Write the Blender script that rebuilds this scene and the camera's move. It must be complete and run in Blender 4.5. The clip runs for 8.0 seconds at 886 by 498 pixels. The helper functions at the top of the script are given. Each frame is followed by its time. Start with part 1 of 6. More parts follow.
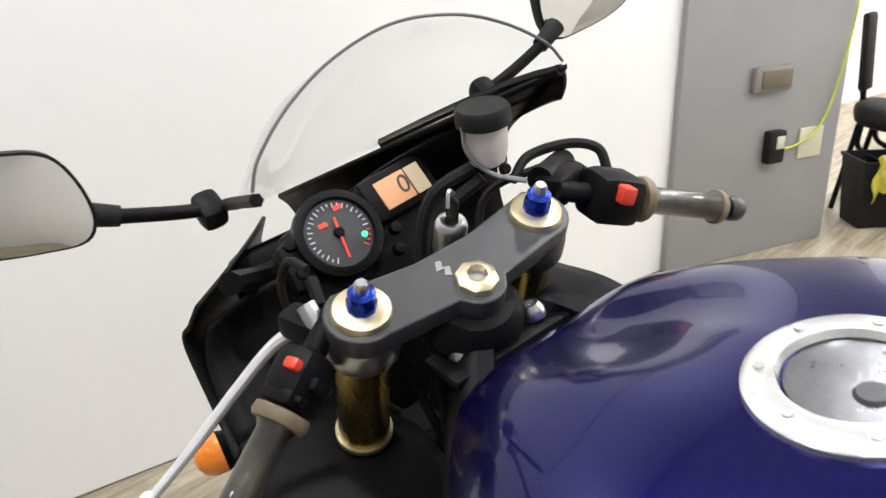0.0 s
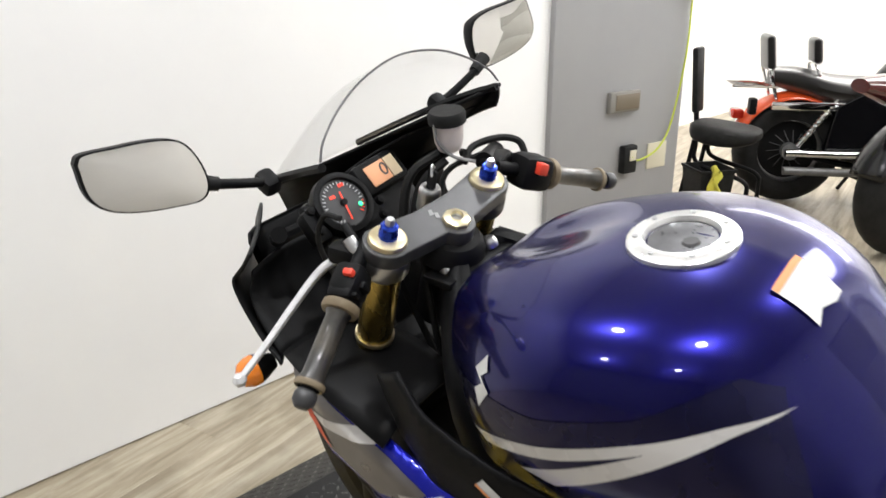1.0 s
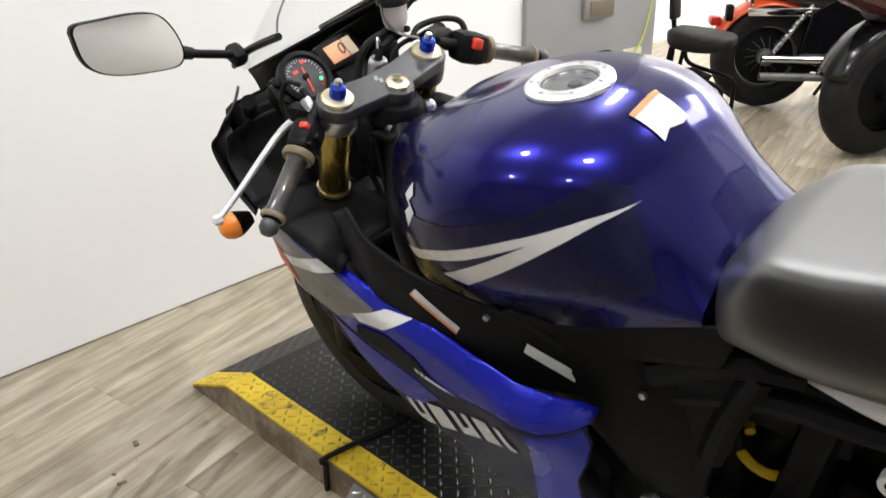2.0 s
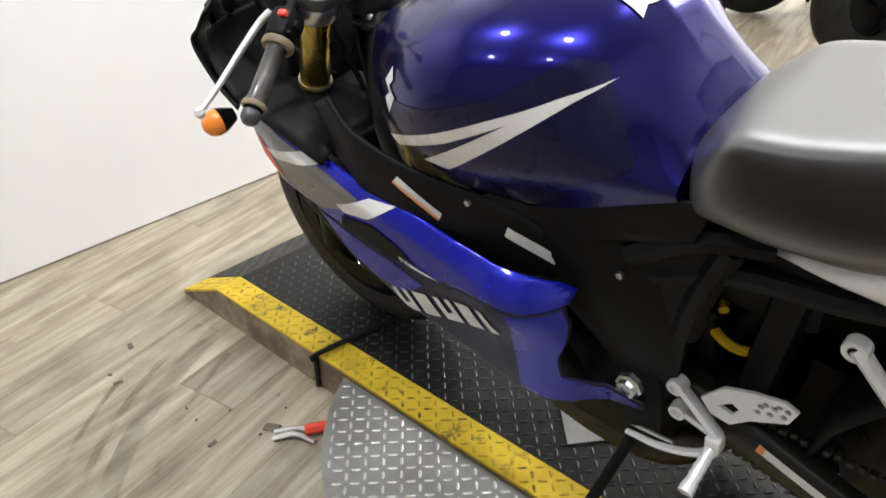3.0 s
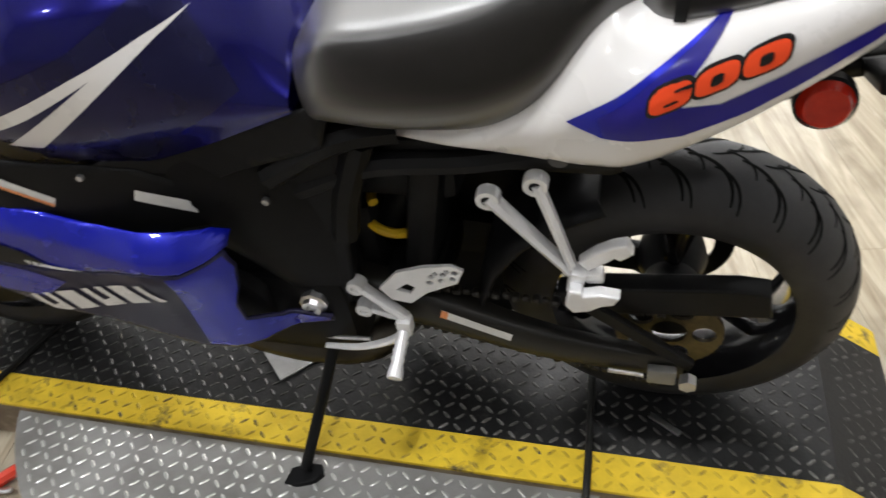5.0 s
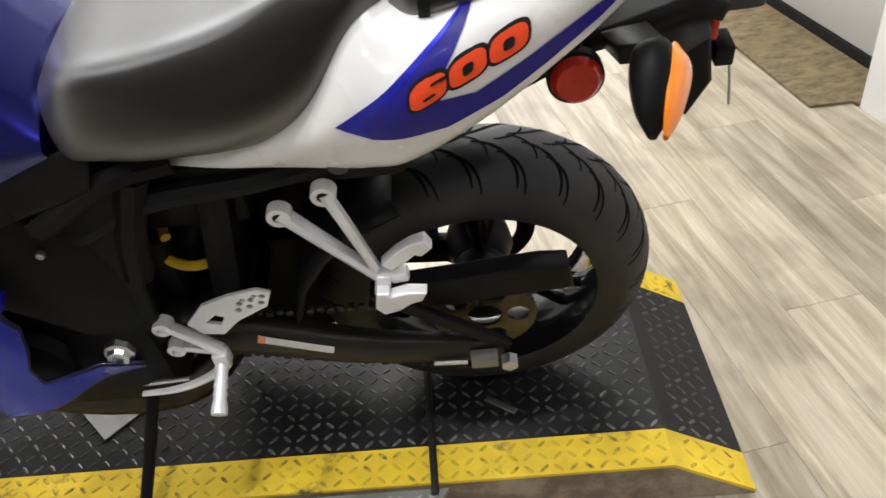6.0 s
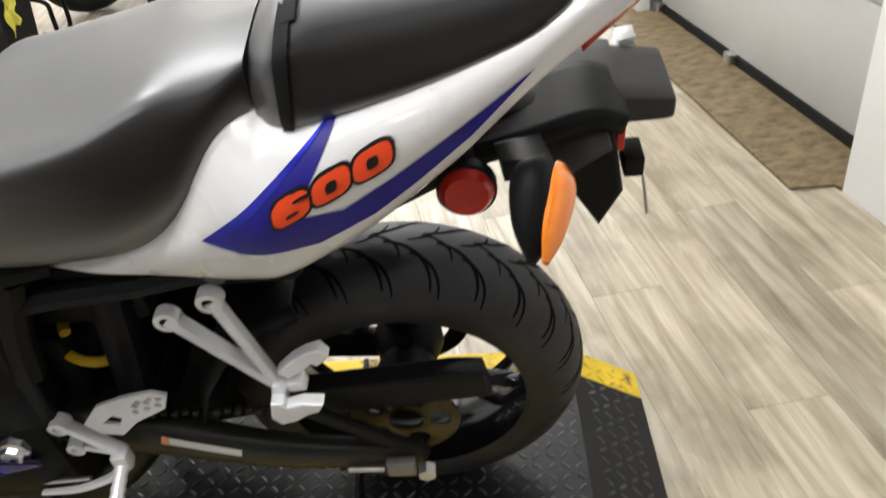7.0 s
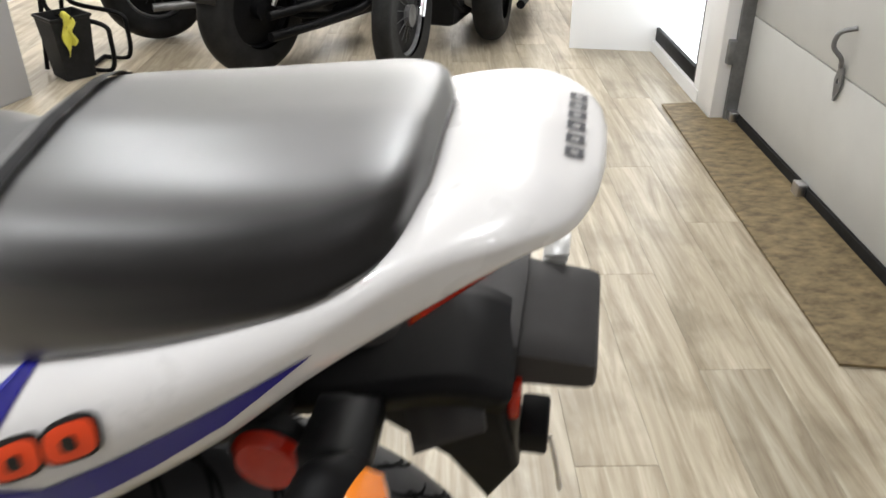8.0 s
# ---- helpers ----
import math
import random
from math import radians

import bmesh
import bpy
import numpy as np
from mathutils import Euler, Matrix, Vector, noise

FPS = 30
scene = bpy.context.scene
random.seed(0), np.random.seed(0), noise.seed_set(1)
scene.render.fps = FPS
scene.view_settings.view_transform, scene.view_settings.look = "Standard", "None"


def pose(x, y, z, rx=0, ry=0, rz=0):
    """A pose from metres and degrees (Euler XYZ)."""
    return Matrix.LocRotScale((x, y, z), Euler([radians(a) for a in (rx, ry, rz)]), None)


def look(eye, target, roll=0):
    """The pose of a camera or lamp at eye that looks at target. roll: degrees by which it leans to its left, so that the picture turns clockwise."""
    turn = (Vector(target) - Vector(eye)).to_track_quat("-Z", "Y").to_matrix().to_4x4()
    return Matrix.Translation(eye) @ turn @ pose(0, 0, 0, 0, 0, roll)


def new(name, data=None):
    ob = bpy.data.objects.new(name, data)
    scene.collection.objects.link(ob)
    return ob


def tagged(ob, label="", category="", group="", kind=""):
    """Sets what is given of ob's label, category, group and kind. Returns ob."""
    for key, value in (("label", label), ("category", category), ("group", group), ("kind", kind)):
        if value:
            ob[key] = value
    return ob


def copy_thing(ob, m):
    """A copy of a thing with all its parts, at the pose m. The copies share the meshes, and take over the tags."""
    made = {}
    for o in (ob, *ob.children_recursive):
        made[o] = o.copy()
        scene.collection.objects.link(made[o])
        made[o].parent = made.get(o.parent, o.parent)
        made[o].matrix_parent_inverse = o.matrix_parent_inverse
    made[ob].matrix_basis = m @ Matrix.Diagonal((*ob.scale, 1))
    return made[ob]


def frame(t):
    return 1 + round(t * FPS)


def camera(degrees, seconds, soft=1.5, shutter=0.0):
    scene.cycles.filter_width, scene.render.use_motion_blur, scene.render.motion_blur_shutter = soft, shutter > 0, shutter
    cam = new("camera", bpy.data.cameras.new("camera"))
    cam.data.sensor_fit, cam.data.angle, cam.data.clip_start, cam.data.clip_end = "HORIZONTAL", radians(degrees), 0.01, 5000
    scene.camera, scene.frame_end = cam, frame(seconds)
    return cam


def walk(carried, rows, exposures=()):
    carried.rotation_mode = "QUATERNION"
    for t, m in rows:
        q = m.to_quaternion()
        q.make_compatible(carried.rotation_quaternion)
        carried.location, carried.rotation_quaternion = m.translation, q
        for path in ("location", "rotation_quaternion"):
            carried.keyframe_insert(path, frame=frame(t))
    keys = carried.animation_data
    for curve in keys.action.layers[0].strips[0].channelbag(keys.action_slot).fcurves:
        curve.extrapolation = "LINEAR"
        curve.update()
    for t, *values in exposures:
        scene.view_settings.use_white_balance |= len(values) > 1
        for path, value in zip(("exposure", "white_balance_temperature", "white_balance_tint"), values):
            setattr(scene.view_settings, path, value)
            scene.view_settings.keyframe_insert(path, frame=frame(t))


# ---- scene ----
cam = camera(58.0, 8.0, soft=1.5, shutter=0.3)
PATH = [
    (0, (0.015, -0.68, 1.283), (-1.485, 0.409, 0.532), -1.4),
    (0.5, (0.101, -0.847, 1.299), (-1.313, 0.397, 0.625), -1.1),
    (1, (0.208, -1.02, 1.327), (-1.095, 0.332, 0.641), -0.0),
    (1.5, (0.34, -1.082, 1.329), (-0.934, 0.259, 0.568), 0.1),
    (1.7, (0.386, -1.098, 1.317), (-0.89, 0.22, 0.519), -0.6),
    (3, (0.46, -1.134, 1.258), (-0.731, 0.107, 0.237), -1.5),
    (3.5, (0.47, -1.134, 1.25), (-0.654, 0.098, 0.146), -2.6),
    (4, (0.489, -1.133, 1.245), (-0.549, 0.157, 0.124), -2.9),
    (4.5, (0.497, -1.115, 1.242), (-0.287, 0.33, 0.103), -4.6),
    (5, (0.485, -1.115, 1.239), (0.018, 0.419, 0.043), -5.7),
    (5.2, (0.489, -1.126, 1.235), (0.131, 0.442, 0.047), -5.6),
    (6.3, (0.57, -1.084, 1.231), (0.506, 0.501, 0.013), -7.1),
    (6.5, (0.595, -1.067, 1.234), (0.51, 0.536, 0.041), -7.0),
    (7, (0.682, -1.024, 1.243), (0.554, 0.638, 0.138), -6.1),
    (7.3, (0.744, -0.985, 1.25), (0.535, 0.742, 0.264), -3.9),
    (7.5, (0.778, -0.949, 1.26), (0.487, 0.763, 0.272), -2.8),
    (8, (0.851, -0.711, 1.253), (0.547, 0.993, 0.252), -0.3),
]
# the plan below is drawn with the bike at 0.86 of its size, the floor at FZ; SIZE brings all to true metres
SIZE, FZ = 1.165, 0.09


def full(p):
    return (p[0] * SIZE, p[1] * SIZE, (p[2] - FZ) * SIZE)


walk(cam, [(t, look(full(eye), full(target), roll)) for t, eye, target, roll in PATH],
     [(0, 0.0), (1.5, 0.0), (3, 0.24), (4, 0.3), (5, 0.25), (6.5, 0.28), (7, 0.15), (7.5, 0.03), (8, -0.12)])

# ---- light ----
world = bpy.data.worlds.new("world")
scene.world = world
world.use_nodes = True
world.node_tree.nodes["Background"].inputs[0].default_value = (0.9, 0.95, 1.0, 1)
world.node_tree.nodes["Background"].inputs[1].default_value = 0.05
CEIL = 3.0


def ceiling_lamp(x, y, watts, size=0.16, colour=(0.97, 0.98, 1.0)):
    data = bpy.data.lights.new("ceiling_lamp_light", "AREA")
    data.shape, data.size, data.energy, data.color = "DISK", size, watts * 1.13, colour
    lamp = new("ceiling_lamp_light", data)
    lamp.matrix_world = pose(x, y, CEIL - 0.035)
    return lamp


LAMPS = [(-1.0, -0.9, 26), (0.35, -0.9, 24), (-1.0, 1.1, 20), (0.35, 0.9, 17), (-0.9, -2.4, 10), (0.9, -2.4, 9)]
# panels are added fill light on the unseen ceiling, for the seat sheen
FILL_PANELS = [(-1.3, 4.9, 27, 2.4, 1.2), (0.5, 2.6, 28, 1.2, 0.6), (0.5, 4.6, 34, 1.2, 0.6), (-0.3, 6.2, 48, 2.4, 1.2)]
for lx, ly, lw in LAMPS:
    ceiling_lamp(lx, ly, lw)
for lx, ly, lw, sx, sy in FILL_PANELS:
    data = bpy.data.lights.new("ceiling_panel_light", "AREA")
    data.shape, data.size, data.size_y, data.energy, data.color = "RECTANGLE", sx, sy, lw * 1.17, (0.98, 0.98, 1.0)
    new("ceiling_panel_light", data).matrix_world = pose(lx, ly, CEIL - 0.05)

# ---- materials ----
def mat(name, c1, c2=None, scale=8.0, rough=0.5, metal=0.0, bump=0.0, bscale=None, coat=0.0, var=0.08, spec=0.5, stretch=(1, 1, 1), detail=6.0):
    m = bpy.data.materials.new(name)
    m.use_nodes = True
    nt = m.node_tree
    b = nt.nodes["Principled BSDF"]
    tc = nt.nodes.new("ShaderNodeTexCoord")
    mp = nt.nodes.new("ShaderNodeMapping")
    mp.inputs["Scale"].default_value = stretch
    nt.links.new(tc.outputs["Object"], mp.inputs[0])
    n1 = nt.nodes.new("ShaderNodeTexNoise")
    n1.inputs["Scale"].default_value, n1.inputs["Detail"].default_value, n1.inputs["Roughness"].default_value = scale, detail, 0.62
    nt.links.new(mp.outputs[0], n1.inputs["Vector"])
    ramp = nt.nodes.new("ShaderNodeValToRGB")
    ramp.color_ramp.elements[0].position, ramp.color_ramp.elements[1].position = 0.35, 0.68
    ramp.color_ramp.elements[0].color = (*c1, 1)
    ramp.color_ramp.elements[1].color = (*(c2 or c1), 1)
    nt.links.new(n1.outputs[0], ramp.inputs[0])
    nt.links.new(ramp.outputs[0], b.inputs["Base Color"])
    n2 = nt.nodes.new("ShaderNodeTexNoise")
    n2.inputs["Scale"].default_value, n2.inputs["Detail"].default_value = scale * 4.3, 4.0
    nt.links.new(mp.outputs[0], n2.inputs["Vector"])
    mr = nt.nodes.new("ShaderNodeMapRange")
    mr.inputs["To Min"].default_value, mr.inputs["To Max"].default_value = max(0.0, rough - var), min(1.0, rough + var)
    nt.links.new(n2.outputs[0], mr.inputs[0])
    nt.links.new(mr.outputs[0], b.inputs["Roughness"])
    b.inputs["Metallic"].default_value = metal
    b.inputs["Specular IOR Level"].default_value = spec
    b.inputs["Coat Weight"].default_value = coat
    b.inputs["Coat Roughness"].default_value = 0.04
    if bump:
        n3 = nt.nodes.new("ShaderNodeTexNoise")
        n3.inputs["Scale"].default_value, n3.inputs["Detail"].default_value = bscale or scale * 10, 5.0
        nt.links.new(mp.outputs[0], n3.inputs["Vector"])
        bp = nt.nodes.new("ShaderNodeBump")
        bp.inputs["Strength"].default_value, bp.inputs["Distance"].default_value = bump, 0.004
        nt.links.new(n3.outputs[0], bp.inputs["Height"])
        nt.links.new(bp.outputs[0], b.inputs["Normal"])
    return m


def glow(name, colour, strength):
    m = mat(name, colour)
    b = m.node_tree.nodes["Principled BSDF"]
    b.inputs["Emission Color"].default_value, b.inputs["Emission Strength"].default_value = (*colour, 1), strength
    return m


def plank_material(name="vinyl_plank", node="ShaderNodeObjectInfo", out="Random"):
    m = bpy.data.materials.new(name)
    m.use_nodes = True
    nt = m.node_tree
    b = nt.nodes["Principled BSDF"]
    tc, info = nt.nodes.new("ShaderNodeTexCoord"), nt.nodes.new(node)
    add = nt.nodes.new("ShaderNodeVectorMath")
    add.operation = "MULTIPLY_ADD"
    add.inputs[1].default_value = (1, 1, 1)
    comb = nt.nodes.new("ShaderNodeCombineXYZ")
    mul = nt.nodes.new("ShaderNodeMath")
    mul.operation, mul.inputs[1].default_value = "MULTIPLY", 37.0
    nt.links.new(info.outputs[out], mul.inputs[0])
    nt.links.new(mul.outputs[0], comb.inputs[1])
    nt.links.new(mul.outputs[0], comb.inputs[0])
    nt.links.new(tc.outputs["Object"], add.inputs[0])
    nt.links.new(comb.outputs[0], add.inputs[2])
    mp = nt.nodes.new("ShaderNodeMapping")
    mp.inputs["Scale"].default_value = (17.0, 1.3, 1.0)
    nt.links.new(add.outputs[0], mp.inputs[0])
    n1 = nt.nodes.new("ShaderNodeTexNoise")
    n1.inputs["Scale"].default_value, n1.inputs["Detail"].default_value, n1.inputs["Roughness"].default_value, n1.inputs["Distortion"].default_value = 1.5, 8.0, 0.66, 0.7
    nt.links.new(mp.outputs[0], n1.inputs["Vector"])
    ramp = nt.nodes.new("ShaderNodeValToRGB")
    els = ramp.color_ramp.elements
    els[0].position, els[0].color = 0.31, (0.215, 0.172, 0.113, 1)
    els[1].position, els[1].color = 0.68, (0.51, 0.458, 0.358, 1)
    mid = els.new(0.48)
    mid.color = (0.345, 0.295, 0.212, 1)
    nt.links.new(n1.outputs[0], ramp.inputs[0])
    # plank to plank difference in tone
    n2 = nt.nodes.new("ShaderNodeHueSaturation")
    mr = nt.nodes.new("ShaderNodeMapRange")
    mr.inputs["To Min"].default_value, mr.inputs["To Max"].default_value = 0.80, 1.12
    nt.links.new(info.outputs[out], mr.inputs[0])
    nt.links.new(mr.outputs[0], n2.inputs["Value"])
    nt.links.new(ramp.outputs[0], n2.inputs["Color"])
    n2.inputs["Saturation"].default_value = 1.0
    # scuffs and dirt
    n3 = nt.nodes.new("ShaderNodeTexNoise")
    n3.inputs["Scale"].default_value, n3.inputs["Detail"].default_value = 3.2, 9.0
    nt.links.new(tc.outputs["Object"], n3.inputs["Vector"])
    r3 = nt.nodes.new("ShaderNodeValToRGB")
    r3.color_ramp.elements[0].position, r3.color_ramp.elements[0].color = 0.33, (0.55, 0.52, 0.48, 1)
    r3.color_ramp.elements[1].position, r3.color_ramp.elements[1].color = 0.47, (1, 1, 1, 1)
    nt.links.new(n3.outputs[0], r3.inputs[0])
    mx = nt.nodes.new("ShaderNodeMix")
    mx.data_type, mx.blend_type = "RGBA", "MULTIPLY"
    mx.inputs["Factor"].default_value = 0.8
    nt.links.new(n2.outputs[0], mx.inputs["A"])
    nt.links.new(r3.outputs[0], mx.inputs["B"])
    nt.links.new(mx.outputs["Result"], b.inputs["Base Color"])
    b.inputs["Roughness"].default_value = 0.34
    bp = nt.nodes.new("ShaderNodeBump")
    bp.inputs["Strength"].default_value, bp.inputs["Distance"].default_value = 0.25, 0.002
    nt.links.new(n1.outputs[0], bp.inputs["Height"])
    nt.links.new(bp.outputs[0], b.inputs["Normal"])
    return m


def worn_paint(name, paint, under, lo=0.60, hi=0.66, scale=2.2, rough=0.35, metal_under=0.9, bump=0.15, spec=0.22):
    """Paint that is scuffed through to what lies under it."""
    m = mat(name, paint, tuple(min(1, 1.35 * v) for v in paint), 14, rough, bump=bump, bscale=160, spec=spec)
    nt = m.node_tree
    b = nt.nodes["Principled BSDF"]
    tc = nt.nodes.new("ShaderNodeTexCoord")
    n = nt.nodes.new("ShaderNodeTexNoise")
    n.inputs["Scale"].default_value, n.inputs["Detail"].default_value, n.inputs["Roughness"].default_value = scale, 9.0, 0.7
    nt.links.new(tc.outputs["Object"], n.inputs["Vector"])
    r = nt.nodes.new("ShaderNodeValToRGB")
    r.color_ramp.elements[0].position, r.color_ramp.elements[1].position = lo, hi
    nt.links.new(n.outputs[0], r.inputs[0])
    mx = nt.nodes.new("ShaderNodeMix")
    mx.data_type = "RGBA"
    old = b.inputs["Base Color"].links[0].from_socket
    nt.links.new(r.outputs[0], mx.inputs["Factor"])
    nt.links.new(old, mx.inputs["A"])
    mx.inputs["B"].default_value = (*under, 1)
    nt.links.new(mx.outputs["Result"], b.inputs["Base Color"])
    sc = nt.nodes.new("ShaderNodeMath")
    sc.operation, sc.inputs[1].default_value = "MULTIPLY", metal_under
    nt.links.new(r.outputs[0], sc.inputs[0])
    nt.links.new(sc.outputs[0], b.inputs["Metallic"])
    return m


M_WALL = mat("white_wall_paint", (0.80, 0.80, 0.80), (0.84, 0.84, 0.83), 1.3, 0.38, bump=0.04, bscale=90)
M_GREYWALL = mat("grey_wall", (0.30, 0.30, 0.305), (0.34, 0.34, 0.34), 1.3, 0.6, bump=0.06, bscale=120)
M_CEIL = mat("ceiling_paint", (0.76, 0.76, 0.76), (0.80, 0.80, 0.80), 1.0, 0.8)
M_PLANK = plank_material()
M_PLANK_FAR = plank_material("vinyl_plank_far", "ShaderNodeNewGeometry", "Random Per Island")
M_SUB = mat("dark_joint", (0.15, 0.122, 0.088), rough=0.9)
M_MAT = mat("brown_board", (0.075, 0.052, 0.022), (0.23, 0.172, 0.088), 16.0, 0.6, bump=0.2, stretch=(2, 1.0, 1))
M_DOOR = mat("garage_door_paint", (0.44, 0.44, 0.42), (0.49, 0.49, 0.465), 2.0, 0.5, bump=0.05)
M_RUBBER = mat("black_rubber", (0.006, 0.006, 0.006), (0.014, 0.014, 0.014), 20, 0.62, bump=0.1, spec=0.25)
M_TYRE = mat("tyre_rubber", (0.013, 0.013, 0.0145), (0.021, 0.021, 0.0235), 14, 0.55, bump=0.08, bscale=300, spec=0.45)
M_STEEL = mat("bare_steel", (0.55, 0.55, 0.56), (0.7, 0.7, 0.71), 30, 0.32, 1.0)
M_ALU = mat("cast_aluminium", (0.70, 0.70, 0.71), (0.80, 0.80, 0.81), 24, 0.38, 0.35, bump=0.06, bscale=260)
M_CHROME = mat("chrome", (0.75, 0.75, 0.76), rough=0.09, metal=1.0, var=0.04)
M_GOLD = mat("gold_anodised", (0.66, 0.57, 0.36), (0.78, 0.70, 0.50), 18, 0.34, 1.0)
M_FORK = mat("bronze_fork_tube", (0.30, 0.21, 0.05), (0.46, 0.34, 0.10), 9, 0.27, 1.0, stretch=(1, 1, 0.3))
M_BLUEANO = mat("blue_anodised", (0.02, 0.05, 0.42), (0.04, 0.09, 0.6), 25, 0.25, 0.9)
M_BLUE = mat("blue_tank_paint", (0.0055, 0.005, 0.094), (0.007, 0.006, 0.112), 5, 0.26, 0.85, coat=0.45, var=0.03, spec=0.2)
# navy for the dark reflection painted on the lower tank
M_TANKDARK = mat("tank_reflection_navy", (0.015, 0.015, 0.062), (0.019, 0.019, 0.078), 5, 0.28, 0.9, coat=0.35, var=0.05, spec=0.1)
M_RBLUE = mat("royal_blue_paint", (0.005, 0.009, 0.32), (0.007, 0.012, 0.36), 5, 0.26, 0.45, coat=0.6, var=0.05, spec=0.2)
M_FBLUE = mat("flat_blue_graphic", (0.012, 0.009, 0.19), (0.015, 0.011, 0.22), 8, 0.33, coat=0.15, spec=0.2)
M_WHITEP = mat("white_body_paint", (0.68, 0.665, 0.655), (0.70, 0.685, 0.675), 3, 0.28, coat=0.6)
M_FLOORREFL = mat("floor_reflection_grey", (0.12, 0.11, 0.11), (0.16, 0.15, 0.15), 6, 0.3, 0.4, coat=0.5)
M_BLACKP = mat("black_plastic", (0.004, 0.004, 0.0045), (0.007, 0.007, 0.0075), 12, 0.50, bump=0.06, bscale=500, spec=0.15)
M_GLOSSBLK = mat("gloss_black", (0.005, 0.005, 0.006), rough=0.18, coat=0.2, spec=0.3)
M_SATIN = mat("satin_black_metal", (0.003, 0.003, 0.0035), (0.006, 0.006, 0.0065), 10, 0.50, 0.0, bump=0.06, bscale=400, spec=0.14)
M_CLAMP = mat("grey_painted_clamp", (0.060, 0.060, 0.062), (0.085, 0.085, 0.088), 12, 0.42, 0.4, bump=0.025, bscale=500)
M_SEAT = mat("seat_vinyl", (0.013, 0.012, 0.0115), (0.018, 0.0168, 0.016), 9, 0.62, bump=0.05, bscale=420, spec=0.12)
seat_nt = M_SEAT.node_tree
seat_bsdf = seat_nt.nodes["Principled BSDF"]
seat_bsdf.inputs["Coat Roughness"].default_value, seat_bsdf.inputs["Coat IOR"].default_value = 0.38, 2.7
lw, gain = seat_nt.nodes.new("ShaderNodeLayerWeight"), seat_nt.nodes.new("ShaderNodeMapRange")
lw.inputs["Blend"].default_value = 0.5
gain.interpolation_type = "SMOOTHSTEP"
gain.inputs["From Min"].default_value, gain.inputs["From Max"].default_value, gain.inputs["To Min"].default_value = 0.14, 0.46, 0.01
gain.inputs["To Max"].default_value = 0.78
seat_nt.links.new(lw.outputs["Facing"], gain.inputs[0])
seat_nt.links.new(gain.outputs[0], seat_bsdf.inputs["Coat Weight"])
M_ORANGE = mat("amber_lens", (0.90, 0.22, 0.01), (0.95, 0.28, 0.02), 30, 0.2, coat=0.6)
M_RED = mat("red_lens", (0.42, 0.014, 0.005), (0.52, 0.022, 0.008), 60, 0.2, coat=0.3, spec=0.3)
M_REDB = mat("red_switch", (0.75, 0.06, 0.03), rough=0.35)
M_ORTXT = mat("orange_red_graphic", (0.72, 0.055, 0.012), (0.76, 0.07, 0.016), 9, 0.35, spec=0.3)
M_LABEL = mat("paper_label", (0.62, 0.62, 0.61), (0.72, 0.72, 0.70), 60, 0.5, bump=0.05)
M_LABELO = mat("orange_label_band", (0.75, 0.28, 0.10), rough=0.5)
M_MARK = mat("grey_print", (0.30, 0.30, 0.30), rough=0.6)
M_YELLOW = mat("yellow_spring", (0.50, 0.31, 0.008), (0.60, 0.40, 0.012), 20, 0.35)
M_MIRROR = mat("mirror_glass", (0.72, 0.70, 0.66), rough=0.03, metal=1.0, var=0.01)
M_PLATE = worn_paint("black_tread_plate", (0.011, 0.011, 0.0115), (0.15, 0.145, 0.135), 0.62, 0.80, 3.0, 0.40, spec=0.2)
M_LUG = worn_paint("worn_plate_lug", (0.018, 0.0175, 0.017), (0.24, 0.235, 0.22), 0.52, 0.74, 3.0, 0.32, spec=0.42)
M_YPLATE = worn_paint("yellow_safety_paint", (0.58, 0.41, 0.030), (0.12, 0.095, 0.05), 0.57, 0.66, 13.0, 0.5, 0.2)
M_SIDEPLATE = worn_paint("scuffed_side_plate", (0.15, 0.115, 0.08), (0.33, 0.27, 0.20), 0.45, 0.62, 14.0, 0.6, 0.1)
M_YLUG = worn_paint("worn_yellow_lug", (0.46, 0.32, 0.022), (0.10, 0.08, 0.045), 0.50, 0.64, 30.0, 0.5, 0.2)
M_DISC = mat("aluminium_tread_disc", (0.20, 0.195, 0.185), (0.35, 0.35, 0.34), 5, 0.45, 0.5, bump=0.1, bscale=220)
M_DISCLUG = mat("pale_disc_lug", (0.40, 0.395, 0.38), (0.58, 0.58, 0.57), 9, 0.36, 0.6)
M_LCD = glow("orange_backlit_display", (0.62, 0.30, 0.16), 0.45)
M_LCD2 = glow("pale_display", (0.50, 0.40, 0.27), 0.4)
M_GREEN = glow("green_indicator", (0.05, 0.9, 0.35), 2.0)
M_CREAM = mat("cream_switch_plate", (0.62, 0.58, 0.45), rough=0.45)
M_CORD = mat("lime_cord", (0.50, 0.58, 0.05), rough=0.5)
M_CLOTH = mat("yellow_cloth", (0.55, 0.50, 0.05), (0.65, 0.6, 0.12), 12, 0.9, bump=0.3)
M_ORFEND = mat("orange_red_fender", (0.75, 0.09, 0.02), rough=0.2, coat=0.8)
M_MAROON = mat("dark_red_paint", (0.07, 0.008, 0.008), rough=0.2, coat=0.9)
M_RESERV = mat("milky_reservoir", (0.62, 0.55, 0.53), (0.7, 0.64, 0.62), 14, 0.35)
M_TANRUB = mat("worn_tan_rubber", (0.16, 0.12, 0.07), (0.25, 0.2, 0.13), 30, 0.6)
M_GRIP = mat("worn_grip_rubber", (0.016, 0.015, 0.015), (0.075, 0.066, 0.052), 26, 0.38, bump=0.12, bscale=180, coat=0.5)
M_DIAL = mat("dial_face", (0.055, 0.055, 0.058), rough=0.5)
